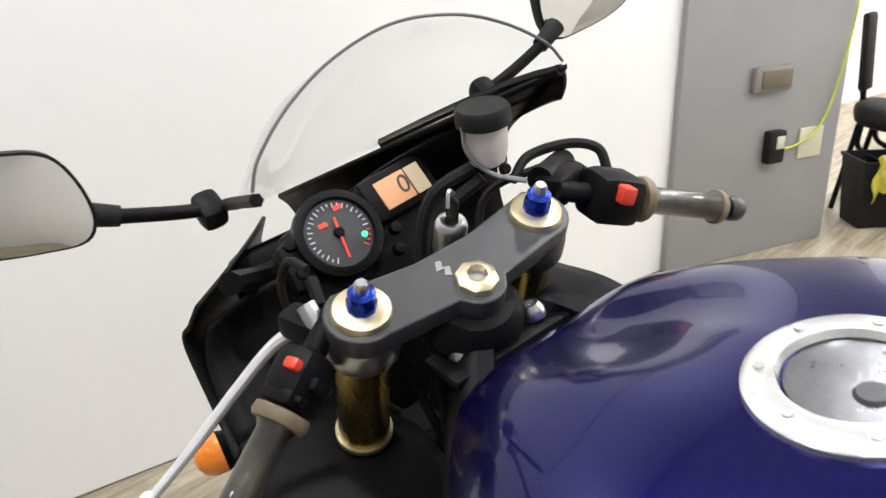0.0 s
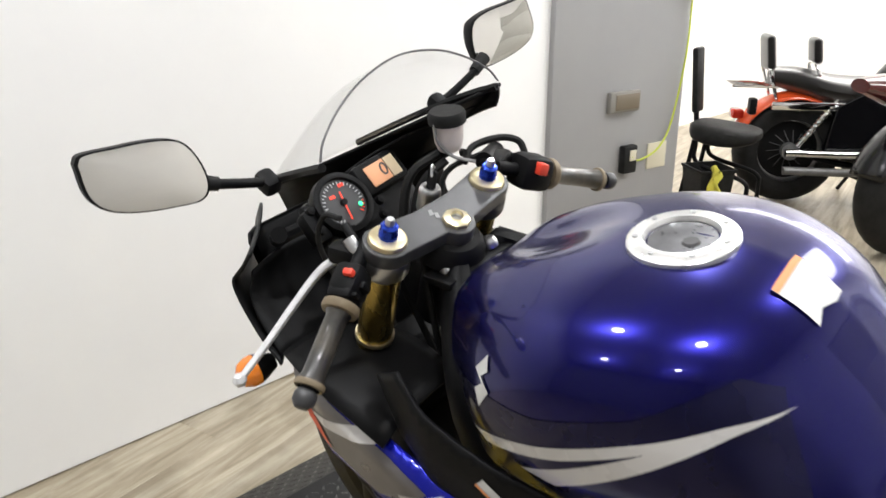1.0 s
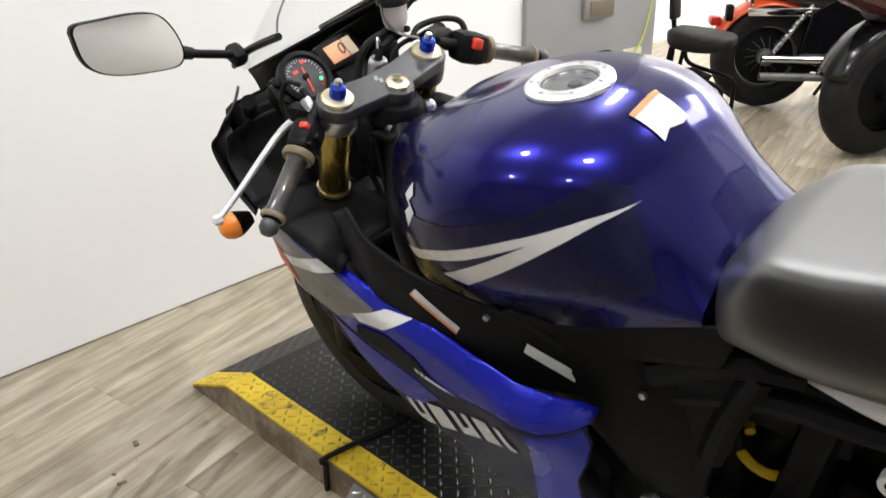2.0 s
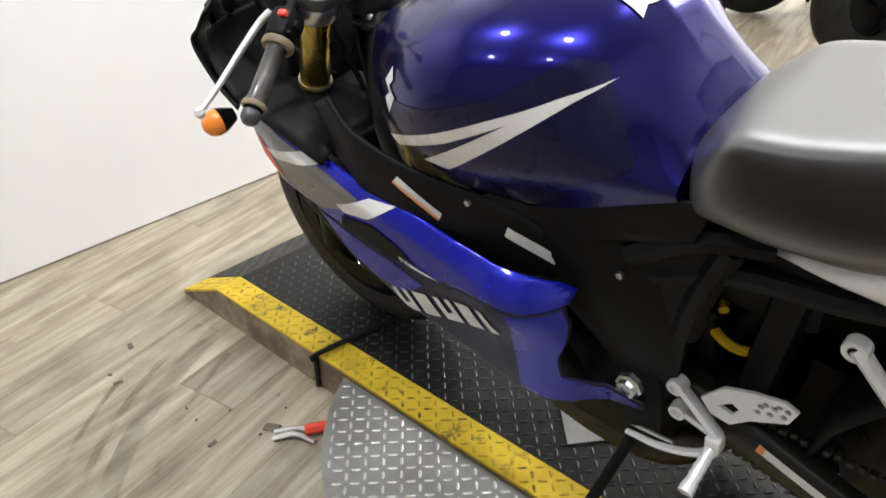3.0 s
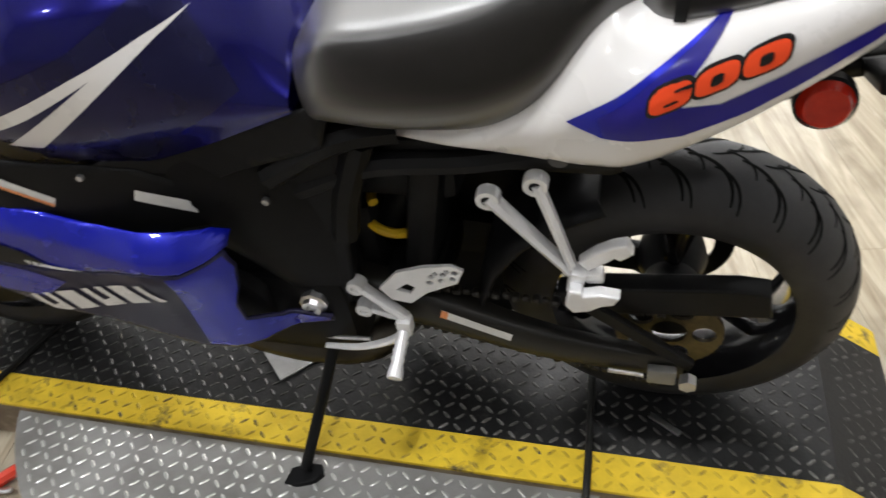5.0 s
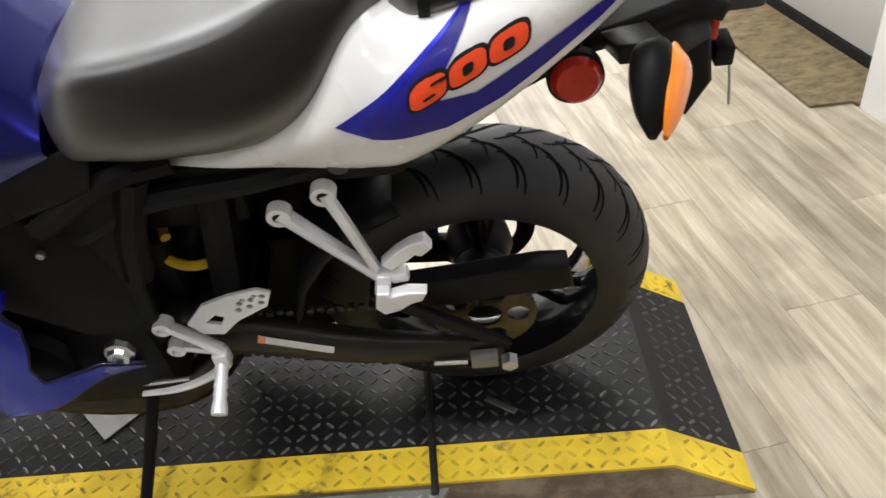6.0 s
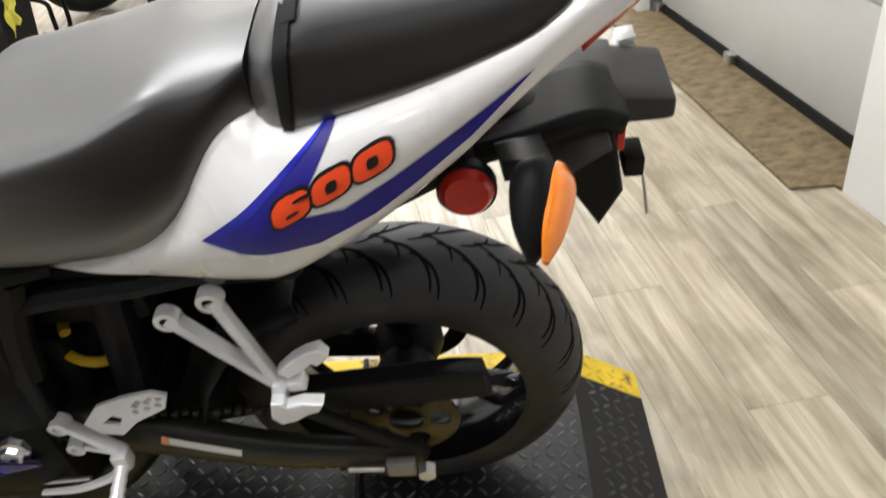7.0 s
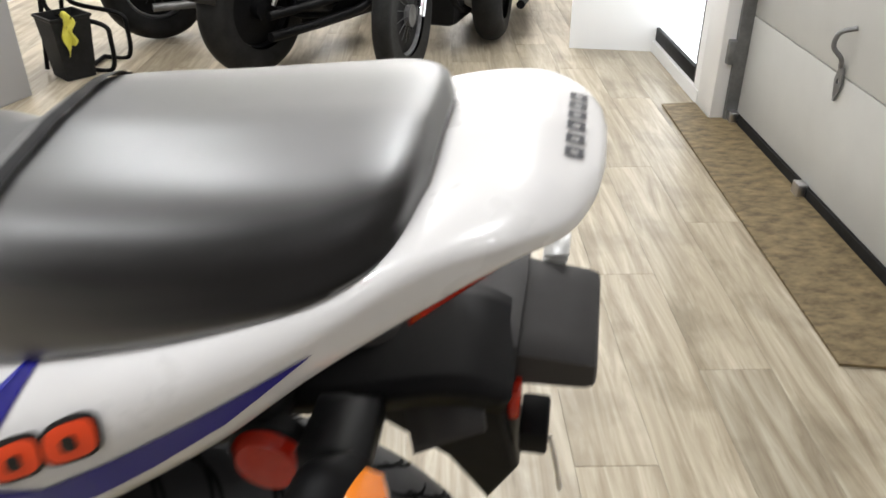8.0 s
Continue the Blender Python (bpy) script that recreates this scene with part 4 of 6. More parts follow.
solid(frame_ob, 0.02)
fr2 = frame_ob.data.copy()
fr2.transform(Matrix.Diagonal((1, -1, 1, 1)))
solid(part("frame_spar", fix_normals(fr2), M_SATIN, bike), 0.02)
part("engine", boxed((-0.20, 0, .50), (0.36, 0.22, 0.34), bevel=0.04), M_SATIN, bike, "black engine block")
part("crankcase", boxed((-0.10, 0, .34), (0.38, 0.26, 0.20), bevel=0.05), M_SATIN, bike)
part("cylinder_head", boxed((-0.33, 0, .56), (0.12, 0.24, 0.26), bevel=0.03), M_SATIN, bike)
part("clutch_cover", y_rev([(0.0, -.15), (0.07, -.15), (0.085, -.14), (0.09, -.12)], V(-0.12, 0, .37), 36), M_SATIN, bike)
part("radiator", boxed((-0.52, 0, .50), (0.05, 0.30, 0.26), bevel=0.01), M_SATIN, bike)
part("airbox", boxed((-0.17, 0, .70), (0.40, 0.24, 0.14), bevel=0.03), M_BLACKP, bike)
part("seat_pan", boxed((0.12, 0, .66), (0.26, 0.15, 0.10), bevel=0.02), M_BLACKP, bike)

# swingarm
swing = part("swingarm", body_loft("swingarm", [
    (0.02, [(.05, .42), (.08, .42), (.095, .40), (.095, .35), (.08, .33), (.05, .33)]),
    (0.16, [(.06, .40), (.085, .40), (.10, .385), (.10, .335), (.085, .32), (.06, .32)]),
    (0.34, [(.085, .355), (.10, .355), (.112, .345), (.112, .30), (.10, .29), (.085, .29)]),
    (0.46, [(.09, .330), (.102, .330), (.112, .322), (.112, .285), (.102, .275), (.09, .275)]),
    (0.565, [(.09, .320), (.102, .320), (.110, .315), (.110, .275), (.102, .268), (.09, .268)]),
], 6, 3, mirror=False, caps=True), mat("oily_black_swingarm", (0.0065, 0.0063, 0.0058), (0.015, 0.0135, 0.0105), 7, 0.38, 0.0, spec=0.3), bike, "oily black swingarm")
sw2 = swing.data.copy()
sw2.transform(Matrix.Diagonal((1, -1, 1, 1)))
part("swingarm_right", fix_normals(sw2), M_SATIN, bike)
part("swingarm_bridge", boxed((0.17, 0.0, .375), (0.09, 0.16, 0.07), bevel=0.015), M_SATIN, bike)
cg = side_plate(flat_shape([[(.39, .418), (.43, .432), (.62, .452), (.655, .449), (.662, .410), (.60, .404), (.40, .384)]], 0.012, 0.004), -.075)
part("chain_guard", cg, M_BLACKP, swing)
cg2 = side_plate(flat_shape([[(.42, .42), (.44, .425), (.575, .315), (.57, .300)]], 0.004, 0.002), -.108)
part("chain_stay", cg2, M_SATIN, swing)
chain = B()
for z0, z1 in ((.40, .383), (.335, .21)):
    n = 34
    for k in range(n):
        f = k / n
        p = V(0.05 + (AX_R.x - 0.05) * f, -.080, z0 + (z1 - z0) * f)
        box(chain, p, (0.011, 0.014 if k % 2 else 0.009, 0.010), bevel=0.002, seg=1)
ch_ob = part("chain", chain, mat("dirty_chain", (0.006, 0.005, 0.004), (0.02, 0.017, 0.013), 60, 0.5, 0.3), swing)
part("axle_adjuster", boxed((0.535, -.119, .292), (0.040, 0.014, 0.032), bevel=0.003), M_DULLALU, swing, "bare aluminium axle adjuster block")
ax = B()
rod(ax, (AX_R.x + 0.030, -.12, .292), (AX_R.x + 0.030, -.136, .292), 0.013, n=6)
part("axle_nut", ax, M_STEEL, swing)
part("adjuster_bolt", rod(B(), (0.51, -.118, .285), (0.46, -.118, .288), 0.004, n=8), M_STEEL, swing)
part("shock_absorber", rod(B(), (0.10, -.005, .40), (0.19, -.005, .58), 0.022), M_SATIN, bike)
coil = B()
pts = []
for k in range(36):
    f = k / 35
    a = f * 2 * math.pi * 1.6
    c = V(0.125, -.010, .448).lerp(V(0.150, -.010, .500), f)
    pts.append(c + V(0.038 * math.cos(a), 0.038 * math.sin(a), -0.018 * math.cos(a)))
part("spring", tube(coil, pts, 0.0075, 8, 2), M_YELLOW, bike, "yellow shock spring")
part("battery_box", boxed((0.13, 0.03, .60), (0.24, 0.14, 0.14), bevel=0.02), M_BLACKP, bike)
part("inner_mudguard", boxed((0.195, 0.02, .50), (0.05, 0.17, 0.34), pose(0, 0, 0, 0, 10, 0), bevel=0.02), M_BLACKP, bike)
arcp = [(AX_R.x + .284 * math.cos(radians(a)), AX_R.z + .284 * math.sin(radians(a))) for a in (112, 126, 140, 154, 168, 182)]
hug = np.array([[(x, y, z) for x, z in arcp] for y in (-.088, -.06, 0, .06, .088)])
hug[0, :, 0] += .012
solid(part("mudguard", fix_normals(grid_mesh("mudguard", hug)), M_BLACKP, bike, "black inner mudguard over the rear tyre"), .006)
# dark plate added to block the bright floor behind the wheel
part("exhaust_guard", side_plate(flat_shape([[(.06, .08), (.06, .60), (.17, .66), (.40, .66), (.415, .56), (.345, .46), (.325, .36), (.325, .13)]], .010, .004), .115), M_BLACKP, bike)
part("linkage_block", boxed((0.06, 0.02, .42), (0.12, 0.14, 0.20), bevel=0.02), M_BLACKP, bike)
part("frame_plate", side_plate(flat_shape([[(-.06, .66), (.03, .668), (.10, .69), (.135, .70), (.115, .62), (.10, .52), (.085, .40), (.06, .34), (.0, .34), (-.03, .42), (-.05, .52)]], .008, .006), -.095), M_SATIN, bike, "black pressed frame plate")

# side covers and black panels
def side_skin(name, outline, yfun, material, parent, thick=0.006, label="", cuts=0.022, side=-1):
    """A curved panel: an outline in x and z, laid on y = yfun(x, z)."""
    me = poly_xz(outline)
    subdivided(me, cuts)
    for v in me.vertices:
        v.co.y = side * yfun(v.co.x, v.co.z)
    me = fix_normals(me)
    bm = B()
    bm.from_mesh(me)
    if sum(f.normal.y * side for f in bm.faces) < 0:
        bmesh.ops.reverse_faces(bm, faces=bm.faces)
    bm.to_mesh(me)
    bm.free()
    ob = part(name, me, material, parent, label, angle=50)
    solid(ob, thick, -1)
    return ob


def curve_on(pts, x):
    xs, zs = zip(*pts)
    return float(np.interp(x, xs, zs))


def y_panel(x, z):
    base = curve_on([(-.46, .205), (-.36, .228), (-.28, .222), (-.20, .205), (-.12, .178), (-.06, .152), (0.0, .14), (.13, .135)], x)
    return base - 0.12 * max(0.0, z - curve_on([(-.44, .78), (-.3, .70), (-.1, .68), (.1, .74)], x))


inner = side_skin("frame_cover", [(-.455, .775), (-.41, .80), (-.372, .772), (-.31, .745), (-.255, .728), (-.17, .708), (-.11, .688), (-.055, .64), (-.052, .575), (-.12, .578), (-.22, .605), (-.30, .645), (-.36, .672), (-.42, .705)], y_panel, M_BLACKP, bike, 0.006, "matt black side cover with labels")
under = side_skin("tank_under_cover", [(-.165, .700), (-.10, .723), (-.062, .727), (-.03, .712), (.125, .762), (.135, .74), (.12, .700), (.03, .672), (-.02, .655), (-.055, .645)], lambda x, z: y_panel(x, z) - 0.002, M_BLACKP, bike, 0.006)
T_INNER = tree_of(inner)
for nm, pts, mt in (("warning_label", [(-.288, .703), (-.278, .714), (-.214, .666), (-.221, .653)], M_LABEL), ("label_band", [(-.288, .703), (-.2855, .706), (-.219, .6575), (-.221, .653)], M_LABELO), ("data_label", [(-.128, .644), (-.122, .660), (-.060, .618), (-.067, .602)], M_LABEL)):
    decal(nm, poly_xz(pts), T_INNER, mt, inner, lift=0.0015 if nm != "label_band" else 0.0025)
for x, z, r in ((-.173, .692, .006), (.023, .61, .007), (.081, .513, .006), (.13, .60, .004)):
    y = -(y_panel(x, z) + 0.001) if z > .65 else (-.136 if x < .05 else -.096)
    part("frame_bolt", revolve(B(), [(0.0, .001), (r * 0.4, .001), (r * 0.45, .003), (r * .7, .003), (r * .8, 0.0), (r * .7, -.004)], (x, y, z), (0, -1, 0), 16, cap=False), M_STEEL, bike)
part("pivot_bolt", revolve(B(), [(0.0, .006), (0.008, .006), (0.009, .013), (0.015, .013), (0.017, .006), (0.022, .004), (0.022, -.03)], (.030, -.127, .392), (0, -1, 0), 8, cap=False), M_STEEL, bike, "large steel swingarm pivot nut")
rr = B()
tube(rr, [(.05, -.10, .60), (.16, -.095, .645), (.30, -.085, .655), (.46, -.08, .70), (.62, -.07, .80)], 0.016, 8)
tube(rr, [(.05, .10, .60), (.16, .095, .645), (.30, .085, .655), (.46, .08, .70), (.62, .07, .80)], 0.016, 8)
tube(rr, [(.03, -.12, .64), (.13, -.115, .70), (.20, -.09, .70)], 0.018, 8)
tube(rr, [(.10, -.10, .52), (.12, -.10, .60), (.155, -.10, .69)], 0.02, 8)
part("subframe", rr, M_SATIN, bike, "black tubular rear frame")
ug = B()
box(ug, (0.32, 0, .655), (0.30, 0.17, 0.05), bevel=0.02)
box(ug, (0.55, 0, .725), (0.26, 0.15, 0.04), pose(0, 0, 0, 0, -28, 0), bevel=0.015)
part("undertray", ug, M_BLACKP, bike)

ch_ob["kind"] = "stuff"

# ---- fairing ----
FAIR_TOP = [(-.66, .735), (-.59, .735), (-.53, .722), (-.43, .690), (-.308, .664), (-.236, .648), (-.19, .632), (-.12, .621), (-.07, .617), (-.036, .605), (.0, .58)]


def y_fair(x, z):
    base = curve_on([(-.66, .212), (-.55, .236), (-.40, .243), (-.25, .240), (-.12, .230), (-.07, .218), (-.04, .200), (-.02, .178), (0.0, .160), (.09, .150)], x)
    low = max(0.0, .56 - z) / .18
    roll = max(0.0, z - (curve_on(FAIR_TOP, x) - .035)) / .035
    return base - 0.016 * low * low - 0.022 * min(1.2, roll) ** 2 + 0.020 * math.exp(-((x + .085) / .075) ** 2 - ((z - .565) / .06) ** 2)


F_UP = [(-.648, .735), (-.59, .735), (-.53, .722), (-.43, .690), (-.308, .664), (-.236, .648), (-.19, .632), (-.12, .621), (-.07, .617), (-.036, .605), (-.020, .590), (-.022, .576), (-.05, .572), (-.075, .570), (-.115, .576), (-.20, .562), (-.27, .562), (-.36, .575), (-.47, .603), (-.56, .622), (-.605, .645)]
F_LOW = [(-.474, .600), (-.36, .572), (-.27, .559), (-.20, .559), (-.115, .573), (-.075, .567), (-.05, .569), (-.024, .572), (-.020, .54), (-.028, .50), (-.040, .465), (-.040, .425), (-.010, .395), (.058, .376), (.058, .362), (.0, .352), (-.073, .362), (-.126, .384), (-.178, .418), (-.23, .452), (-.30, .470), (-.36, .505), (-.42, .545), (-.46, .585)]
up_l = side_skin("upper_fairing", F_UP, y_fair, M_RBLUE, bike, 0.005, "glossy royal blue side fairing with white patches", 0.012)
low_l = side_skin("lower_fairing", F_LOW, y_fair, M_LOWBLUE, bike, 0.005, "dark blue-grey lower fairing with white wordmark shapes", 0.012)
side_skin("upper_fairing", F_UP, y_fair, M_RBLUE, bike, 0.005, "", 0.03, side=1)
side_skin("lower_fairing", F_LOW, y_fair, M_LOWBLUE, bike, 0.005, "", 0.03, side=1)
side_skin("duct_panel", [(-.60, .66), (-.50, .66), (-.40, .64), (-.30, .60), (-.10, .60), (-.03, .58), (-.07, .45), (-.20, .46), (-.30, .47), (-.42, .48), (-.54, .57)], lambda x, z: y_fair(x, z) - 0.02, M_BLACKP, bike, 0.004)
T_FU, T_FL = tree_of(up_l), tree_of(low_l)
# the floor's reflection on the front of this panel, painted silver grey
decal("silver_patch", poly_xz([(-.640, .722), (-.56, .714), (-.47, .688), (-.40, .668), (-.36, .655), (-.40, .625), (-.455, .606), (-.55, .628), (-.598, .648)]), T_FU, M_FLOORREFL, up_l, lift=0.0012)
decal("blue_patch", poly_xz([(-.466, .597), (-.36, .569), (-.30, .557), (-.25, .538), (-.30, .500), (-.36, .512), (-.42, .550)]), T_FL, M_RBLUE, low_l, lift=0.0013)
decal("blue_patch", poly_xz([(-.090, .566), (-.075, .564), (-.028, .569), (-.023, .54), (-.031, .50), (-.043, .465), (-.043, .425), (-.010, .391), (.054, .373), (.054, .365), (.0, .356), (-.06, .366), (-.105, .382), (-.098, .47), (-.092, .51), (-.086, .54)]), T_FL, M_RBLUE, low_l, lift=0.0013)
decal("white_patch", poly_xz([(-.597, .671), (-.507, .692), (-.442, .703), (-.434, .688), (-.489, .675), (-.56, .664)]), T_FU, M_WHITEP, up_l, lift=0.0022)
decal("white_patch", poly_xz([(-.410, .632), (-.340, .660), (-.292, .657), (-.343, .628), (-.395, .622)]), T_FU, M_WHITEP, up_l, lift=0.0022)
decal("black_slot", poly_xz([(-.405, .612), (-.338, .618), (-.285, .597), (-.258, .572), (-.30, .569), (-.36, .579), (-.41, .592)]), T_FU, M_BLACKP, up_l, lift=0.0020)
decal("red_flash", poly_xz([(-.618, .690), (-.585, .672), (-.545, .634), (-.565, .636), (-.604, .655)]), T_FU, M_ORTXT, up_l, lift=0.0026)
for k, w in enumerate((.030, .034, .032, .034, .030, .013)):
    x0 = -.372 + k * .0455
    zt, sl, h = .548 + .24 * (x0 + .14), .022, .038
    up = .24 * w
    shape = [(x0, zt), (x0 + w, zt + up), (x0 + w + sl, zt + up - h), (x0 + sl, zt - h)]
    if k in (1, 3):
        shape = [(x0, zt), (x0 + .011, zt + up * .3), (x0 + .011 + sl * .66, zt - h * .62), (x0 + w - .011 + sl * .66, zt + up - h * .66), (x0 + w - .011, zt + up * .7), (x0 + w, zt + up), (x0 + w + sl, zt + up - h), (x0 + sl, zt - h)]
    decal("wordmark_shape", poly_xz(shape), T_FL, M_WHITEP, low_l, lift=0.0022)
# thin highlight near the seam, painted in a pale tone
decal("trim_line", poly_xz([(-.29, .580), (-.21, .562), (-.205, .558), (-.29, .572)]), T_FU, M_LABEL, up_l, lift=0.002)


def ruled(name, a, b, material, parent, thick=0.004, label="", n=6, belly=(0, 0, 0)):
    A, Bc = catmull(np.array(a), n), catmull(np.array(b), n)
    rows = []
    for f in np.linspace(0, 1, 9):
        rows.append(A * (1 - f) + Bc * f + np.array(belly) * 4 * f * (1 - f))
    ob = part(name, fix_normals(grid_mesh(name, np.array(rows))), material, parent, label, angle=60)
    return solid(ob, thick)


for s in (1, -1):
    ruled("inner_panel", [(-.648, -.218 * s, .737), (-.56, -.236 * s, .730), (-.43, -.238 * s, .692)], [(-.64, -.10 * s, .725), (-.55, -.07 * s, .720), (-.43, -.09 * s, .715)], M_BLACKP, bike, 0.004, "black inner fairing panel", belly=(0, 0, 0.012))
    rear_e = [(-.640, -.228 * s, .728), (-.700, -.219 * s, .755), (-.742, -.214 * s, .817), (-.668, -.188 * s, .918), (-.60, -.178 * s, .970), (-.535, -.168 * s, 1.020)]
    nose_e = [(-.88, -.07 * s, .66), (-.92, -.06 * s, .69), (-.95, -.045 * s, .73), (-.96, -.035 * s, .78), (-.95, -.02 * s, .82), (-.93, 0.0, .848)]
    if s > 0:
        rear_e, nose_e = rear_e[:3] + [(-.722, -.206, .845), (-.700, -.198, .872)], nose_e[:5]
    ruled("nose_cowl", rear_e, nose_e, M_BLACKP, bike, 0.005, "black nose cowl inner side", belly=(0, .006 * s, 0))
for s in (1, -1):
    top = 5 if s < 0 else 3
    ruled("inner_liner", [(-.655, -.218 * s, .732), (-.715, -.207 * s, .790), (-.722 if s > 0 else -.695, -.190 * s, .835 if s > 0 else .885), (-.655, -.178 * s, .935), (-.585, -.166 * s, .985)][:top], [(-.62, -.02 * s, .690), (-.71, -.02 * s, .780), (-.745, -.02 * s, .830), (-.76, -.02 * s, .86), (-.77, -.02 * s, .885)][:top], M_BLACKP, bike, 0.004, belly=(-.02, 0, 0))
    if s < 0:
        ruled("cowl_wing", [(-.536, -.162 * s, 1.020), (-.575, -.160 * s, 1.010), (-.640, -.152 * s, .987)], [(-.551, -.168 * s, .985), (-.585, -.174 * s, .970), (-.648, -.180 * s, .938)], M_BLACKP, bike, 0.006, belly=(0, -.006 * s, 0))
part("nose_brace", tube(B(), [(-.66, -.17, .90), (-.80, -.08, .82), (-.80, .08, .82), (-.66, .17, .90)], 0.012, 8), M_SATIN, bike)
part("lamp_back_cover", boxed((-.635, -.01, .735), (.03, .20, .15), bevel=.02), M_BLACKP, bike)
part("nose_backing", boxed((-.82, 0, .76), (0.03, 0.24, 0.16), pose(0, 0, 0, 0, -20, 0), bevel=0.02), M_BLACKP, bike)

m_scr = bpy.data.materials.new("clear_windscreen")
m_scr.use_nodes = True
nt = m_scr.node_tree
nt.nodes.remove(nt.nodes["Principled BSDF"])
tr, gl, mx, fr = (nt.nodes.new(n) for n in ("ShaderNodeBsdfTransparent", "ShaderNodeBsdfGlossy", "ShaderNodeMixShader", "ShaderNodeLayerWeight"))
tr.inputs[0].default_value, gl.inputs["Roughness"].default_value, fr.inputs["Blend"].default_value = (0.985, 0.987, 0.987, 1), 0.05, 0.5
pw = nt.nodes.new("ShaderNodeMath")
pw.operation, pw.inputs[1].default_value = "POWER", 4.0
ml = nt.nodes.new("ShaderNodeMath")
ml.operation, ml.inputs[1].default_value, ml.inputs[2].default_value = "MULTIPLY_ADD", 0.25, 0.015
nt.links.new(fr.outputs["Facing"], pw.inputs[0])
nt.links.new(pw.outputs[0], ml.inputs[0])
nt.links.new(ml.outputs[0], mx.inputs[0])
nt.links.new(tr.outputs[0], mx.inputs[1])
nt.links.new(gl.outputs[0], mx.inputs[2])
nt.links.new(mx.outputs[0], nt.nodes["Material Output"].inputs[0])
def arch(pts):
    return [(x, -y, z) for x, y, z in pts] + [(x, y, z) for x, y, z in pts[-2::-1]]


base = arch([(-.535, .166, 1.018), (-.62, .148, .990), (-.70, .124, .958), (-.80, .082, .913), (-.92, 0, .855)])
midr = arch([(-.536, .165, 1.022), (-.575, .144, 1.034), (-.61, .106, 1.048), (-.655, .058, 1.045), (-.70, 0, 1.032)])
topr = arch([(-.536, .164, 1.026), (-.541, .150, 1.047), (-.548, .112, 1.075), (-.552, .062, 1.097), (-.554, 0, 1.107)])
g = np.array([catmull(np.array(r), 10) for r in (base, midr, topr)])
g = catmull(g, 8)
screen = solid(part("windscreen", fix_normals(grid_mesh("windscreen", g)), m_scr, bike, "clear curved windscreen", angle=70), 0.003)
part("screen_rim", tube(B(), [tuple(p) for p in catmull(np.array(topr), 6)], 0.0015, 6, 1), mat("dark_screen_edge", (0.10, 0.10, 0.105), rough=0.4), screen)
for s in (-1, 1):
    part("screen_seal", tube(B(), [(-.538, .162 * s, 1.018), (-.62, .155 * s, .990), (-.70, .138 * s, .958), (-.80, .098 * s, .913)], 0.006, 6), M_BLACKP, screen)

# ---- instruments ----
DM = Matrix(((0, -.62, .78, -.680), (1, 0, 0, -0.004), (0, .78, .62, .878), (0, 0, 0, 1)))
DC = V(-.035, .009, 0)


def on_dash(me):
    me.transform(DM)
    return me


def dash_bm(bm):
    bmesh.ops.transform(bm, matrix=DM, verts=bm.verts)
    return bm


db = B()
revolve(db, [(0.0, -.035), (0.043, -.03), (0.049, -.008), (0.048, .007), (0.042, .009), (0.038, .002)], DC, (0, 0, 1), 40)
box(db, (.056, .027, -.014), (.090, .054, .036), pose(0, 0, 0, 0, 0, 4), bevel=0.008)
box(db, (-.088, -.002, -.016), (.030, .055, .03), bevel=0.008)
box(db, (.012, -.01, -.03), (.20, .10, .03), bevel=0.012)
dash = part("instrument_panel", dash_bm(db), M_BLACKP, bike, "black instrument cluster with round tachometer")
part("dial", dash_bm(revolve(B(), [(0.0, .0035), (0.038, .0035)], DC, (0, 0, 1), 40, cap=False)), M_DIAL, dash)
part("bezel", dash_bm(revolve(B(), [(0.0375, .004), (0.039, .0095), (0.0425, .009), (0.0435, .006)], DC, (0, 0, 1), 40, cap=False)), M_SATIN, dash)
for k in range(29):
    a = radians(238 - k * 10.2)
    long = 0.006 if k % 2 == 0 else 0.0035
    bm = boxed((0.034 - long / 2, 0, 0.0045), (long, 0.0013, 0.0008))
    bmesh.ops.transform(bm, matrix=Matrix.Translation(DC) @ Matrix.Rotation(a, 4, "Z"), verts=bm.verts)
    part("dial_tick", dash_bm(bm), M_NEEDLE if k > 24 else M_DIALW, dash)
nb = boxed((0.006, 0, 0.007), (0.046, 0.0022, 0.0012))
bmesh.ops.transform(nb, matrix=Matrix.Translation(DC) @ Matrix.Rotation(radians(-98), 4, "Z"), verts=nb.verts)
part("needle", dash_bm(nb), M_NEEDLE, dash, "red needle")
part("needle_hub", dash_bm(revolve(B(), [(0, .009), (0.005, .009), (0.006, .004)], DC, (0, 0, 1), 20, cap=False)), M_BLACKP, dash)
part("green_light", dash_bm(revolve(B(), [(0, .007), (0.0030, .006), (0.0034, .004)], DC + V(.0245, -.013, 0), (0, 0, 1), 16, cap=False)), M_GREEN, dash, "green lit indicator")
for xx, yy in ((DC.x - .012, DC.y + .014), (DC.x + .012, DC.y + .026)):
    part("warning_mark", dash_bm(boxed((xx, yy, .0045), (.010, .005, .0008))), M_NEEDLE, dash)
part("display", dash_bm(boxed((.047, .0255, .005), (.040, .034, .003), pose(0, 0, 0, 0, 0, 4), bevel=.001)), M_LCD, dash, "orange lit digital display")
part("display_side", dash_bm(boxed((.0785, .0275, .005), (.019, .034, .003), pose(0, 0, 0, 0, 0, 4), bevel=.001)), M_LCD2, dash)
dg = text_shape("0", 0.030, 0.1, 0.0003)
dg.transform(Matrix.Translation((.058, .0265, .0071)) @ Matrix.Rotation(radians(4), 4, "Z"))
part("digit", on_dash(dg), M_DIAL, dash)
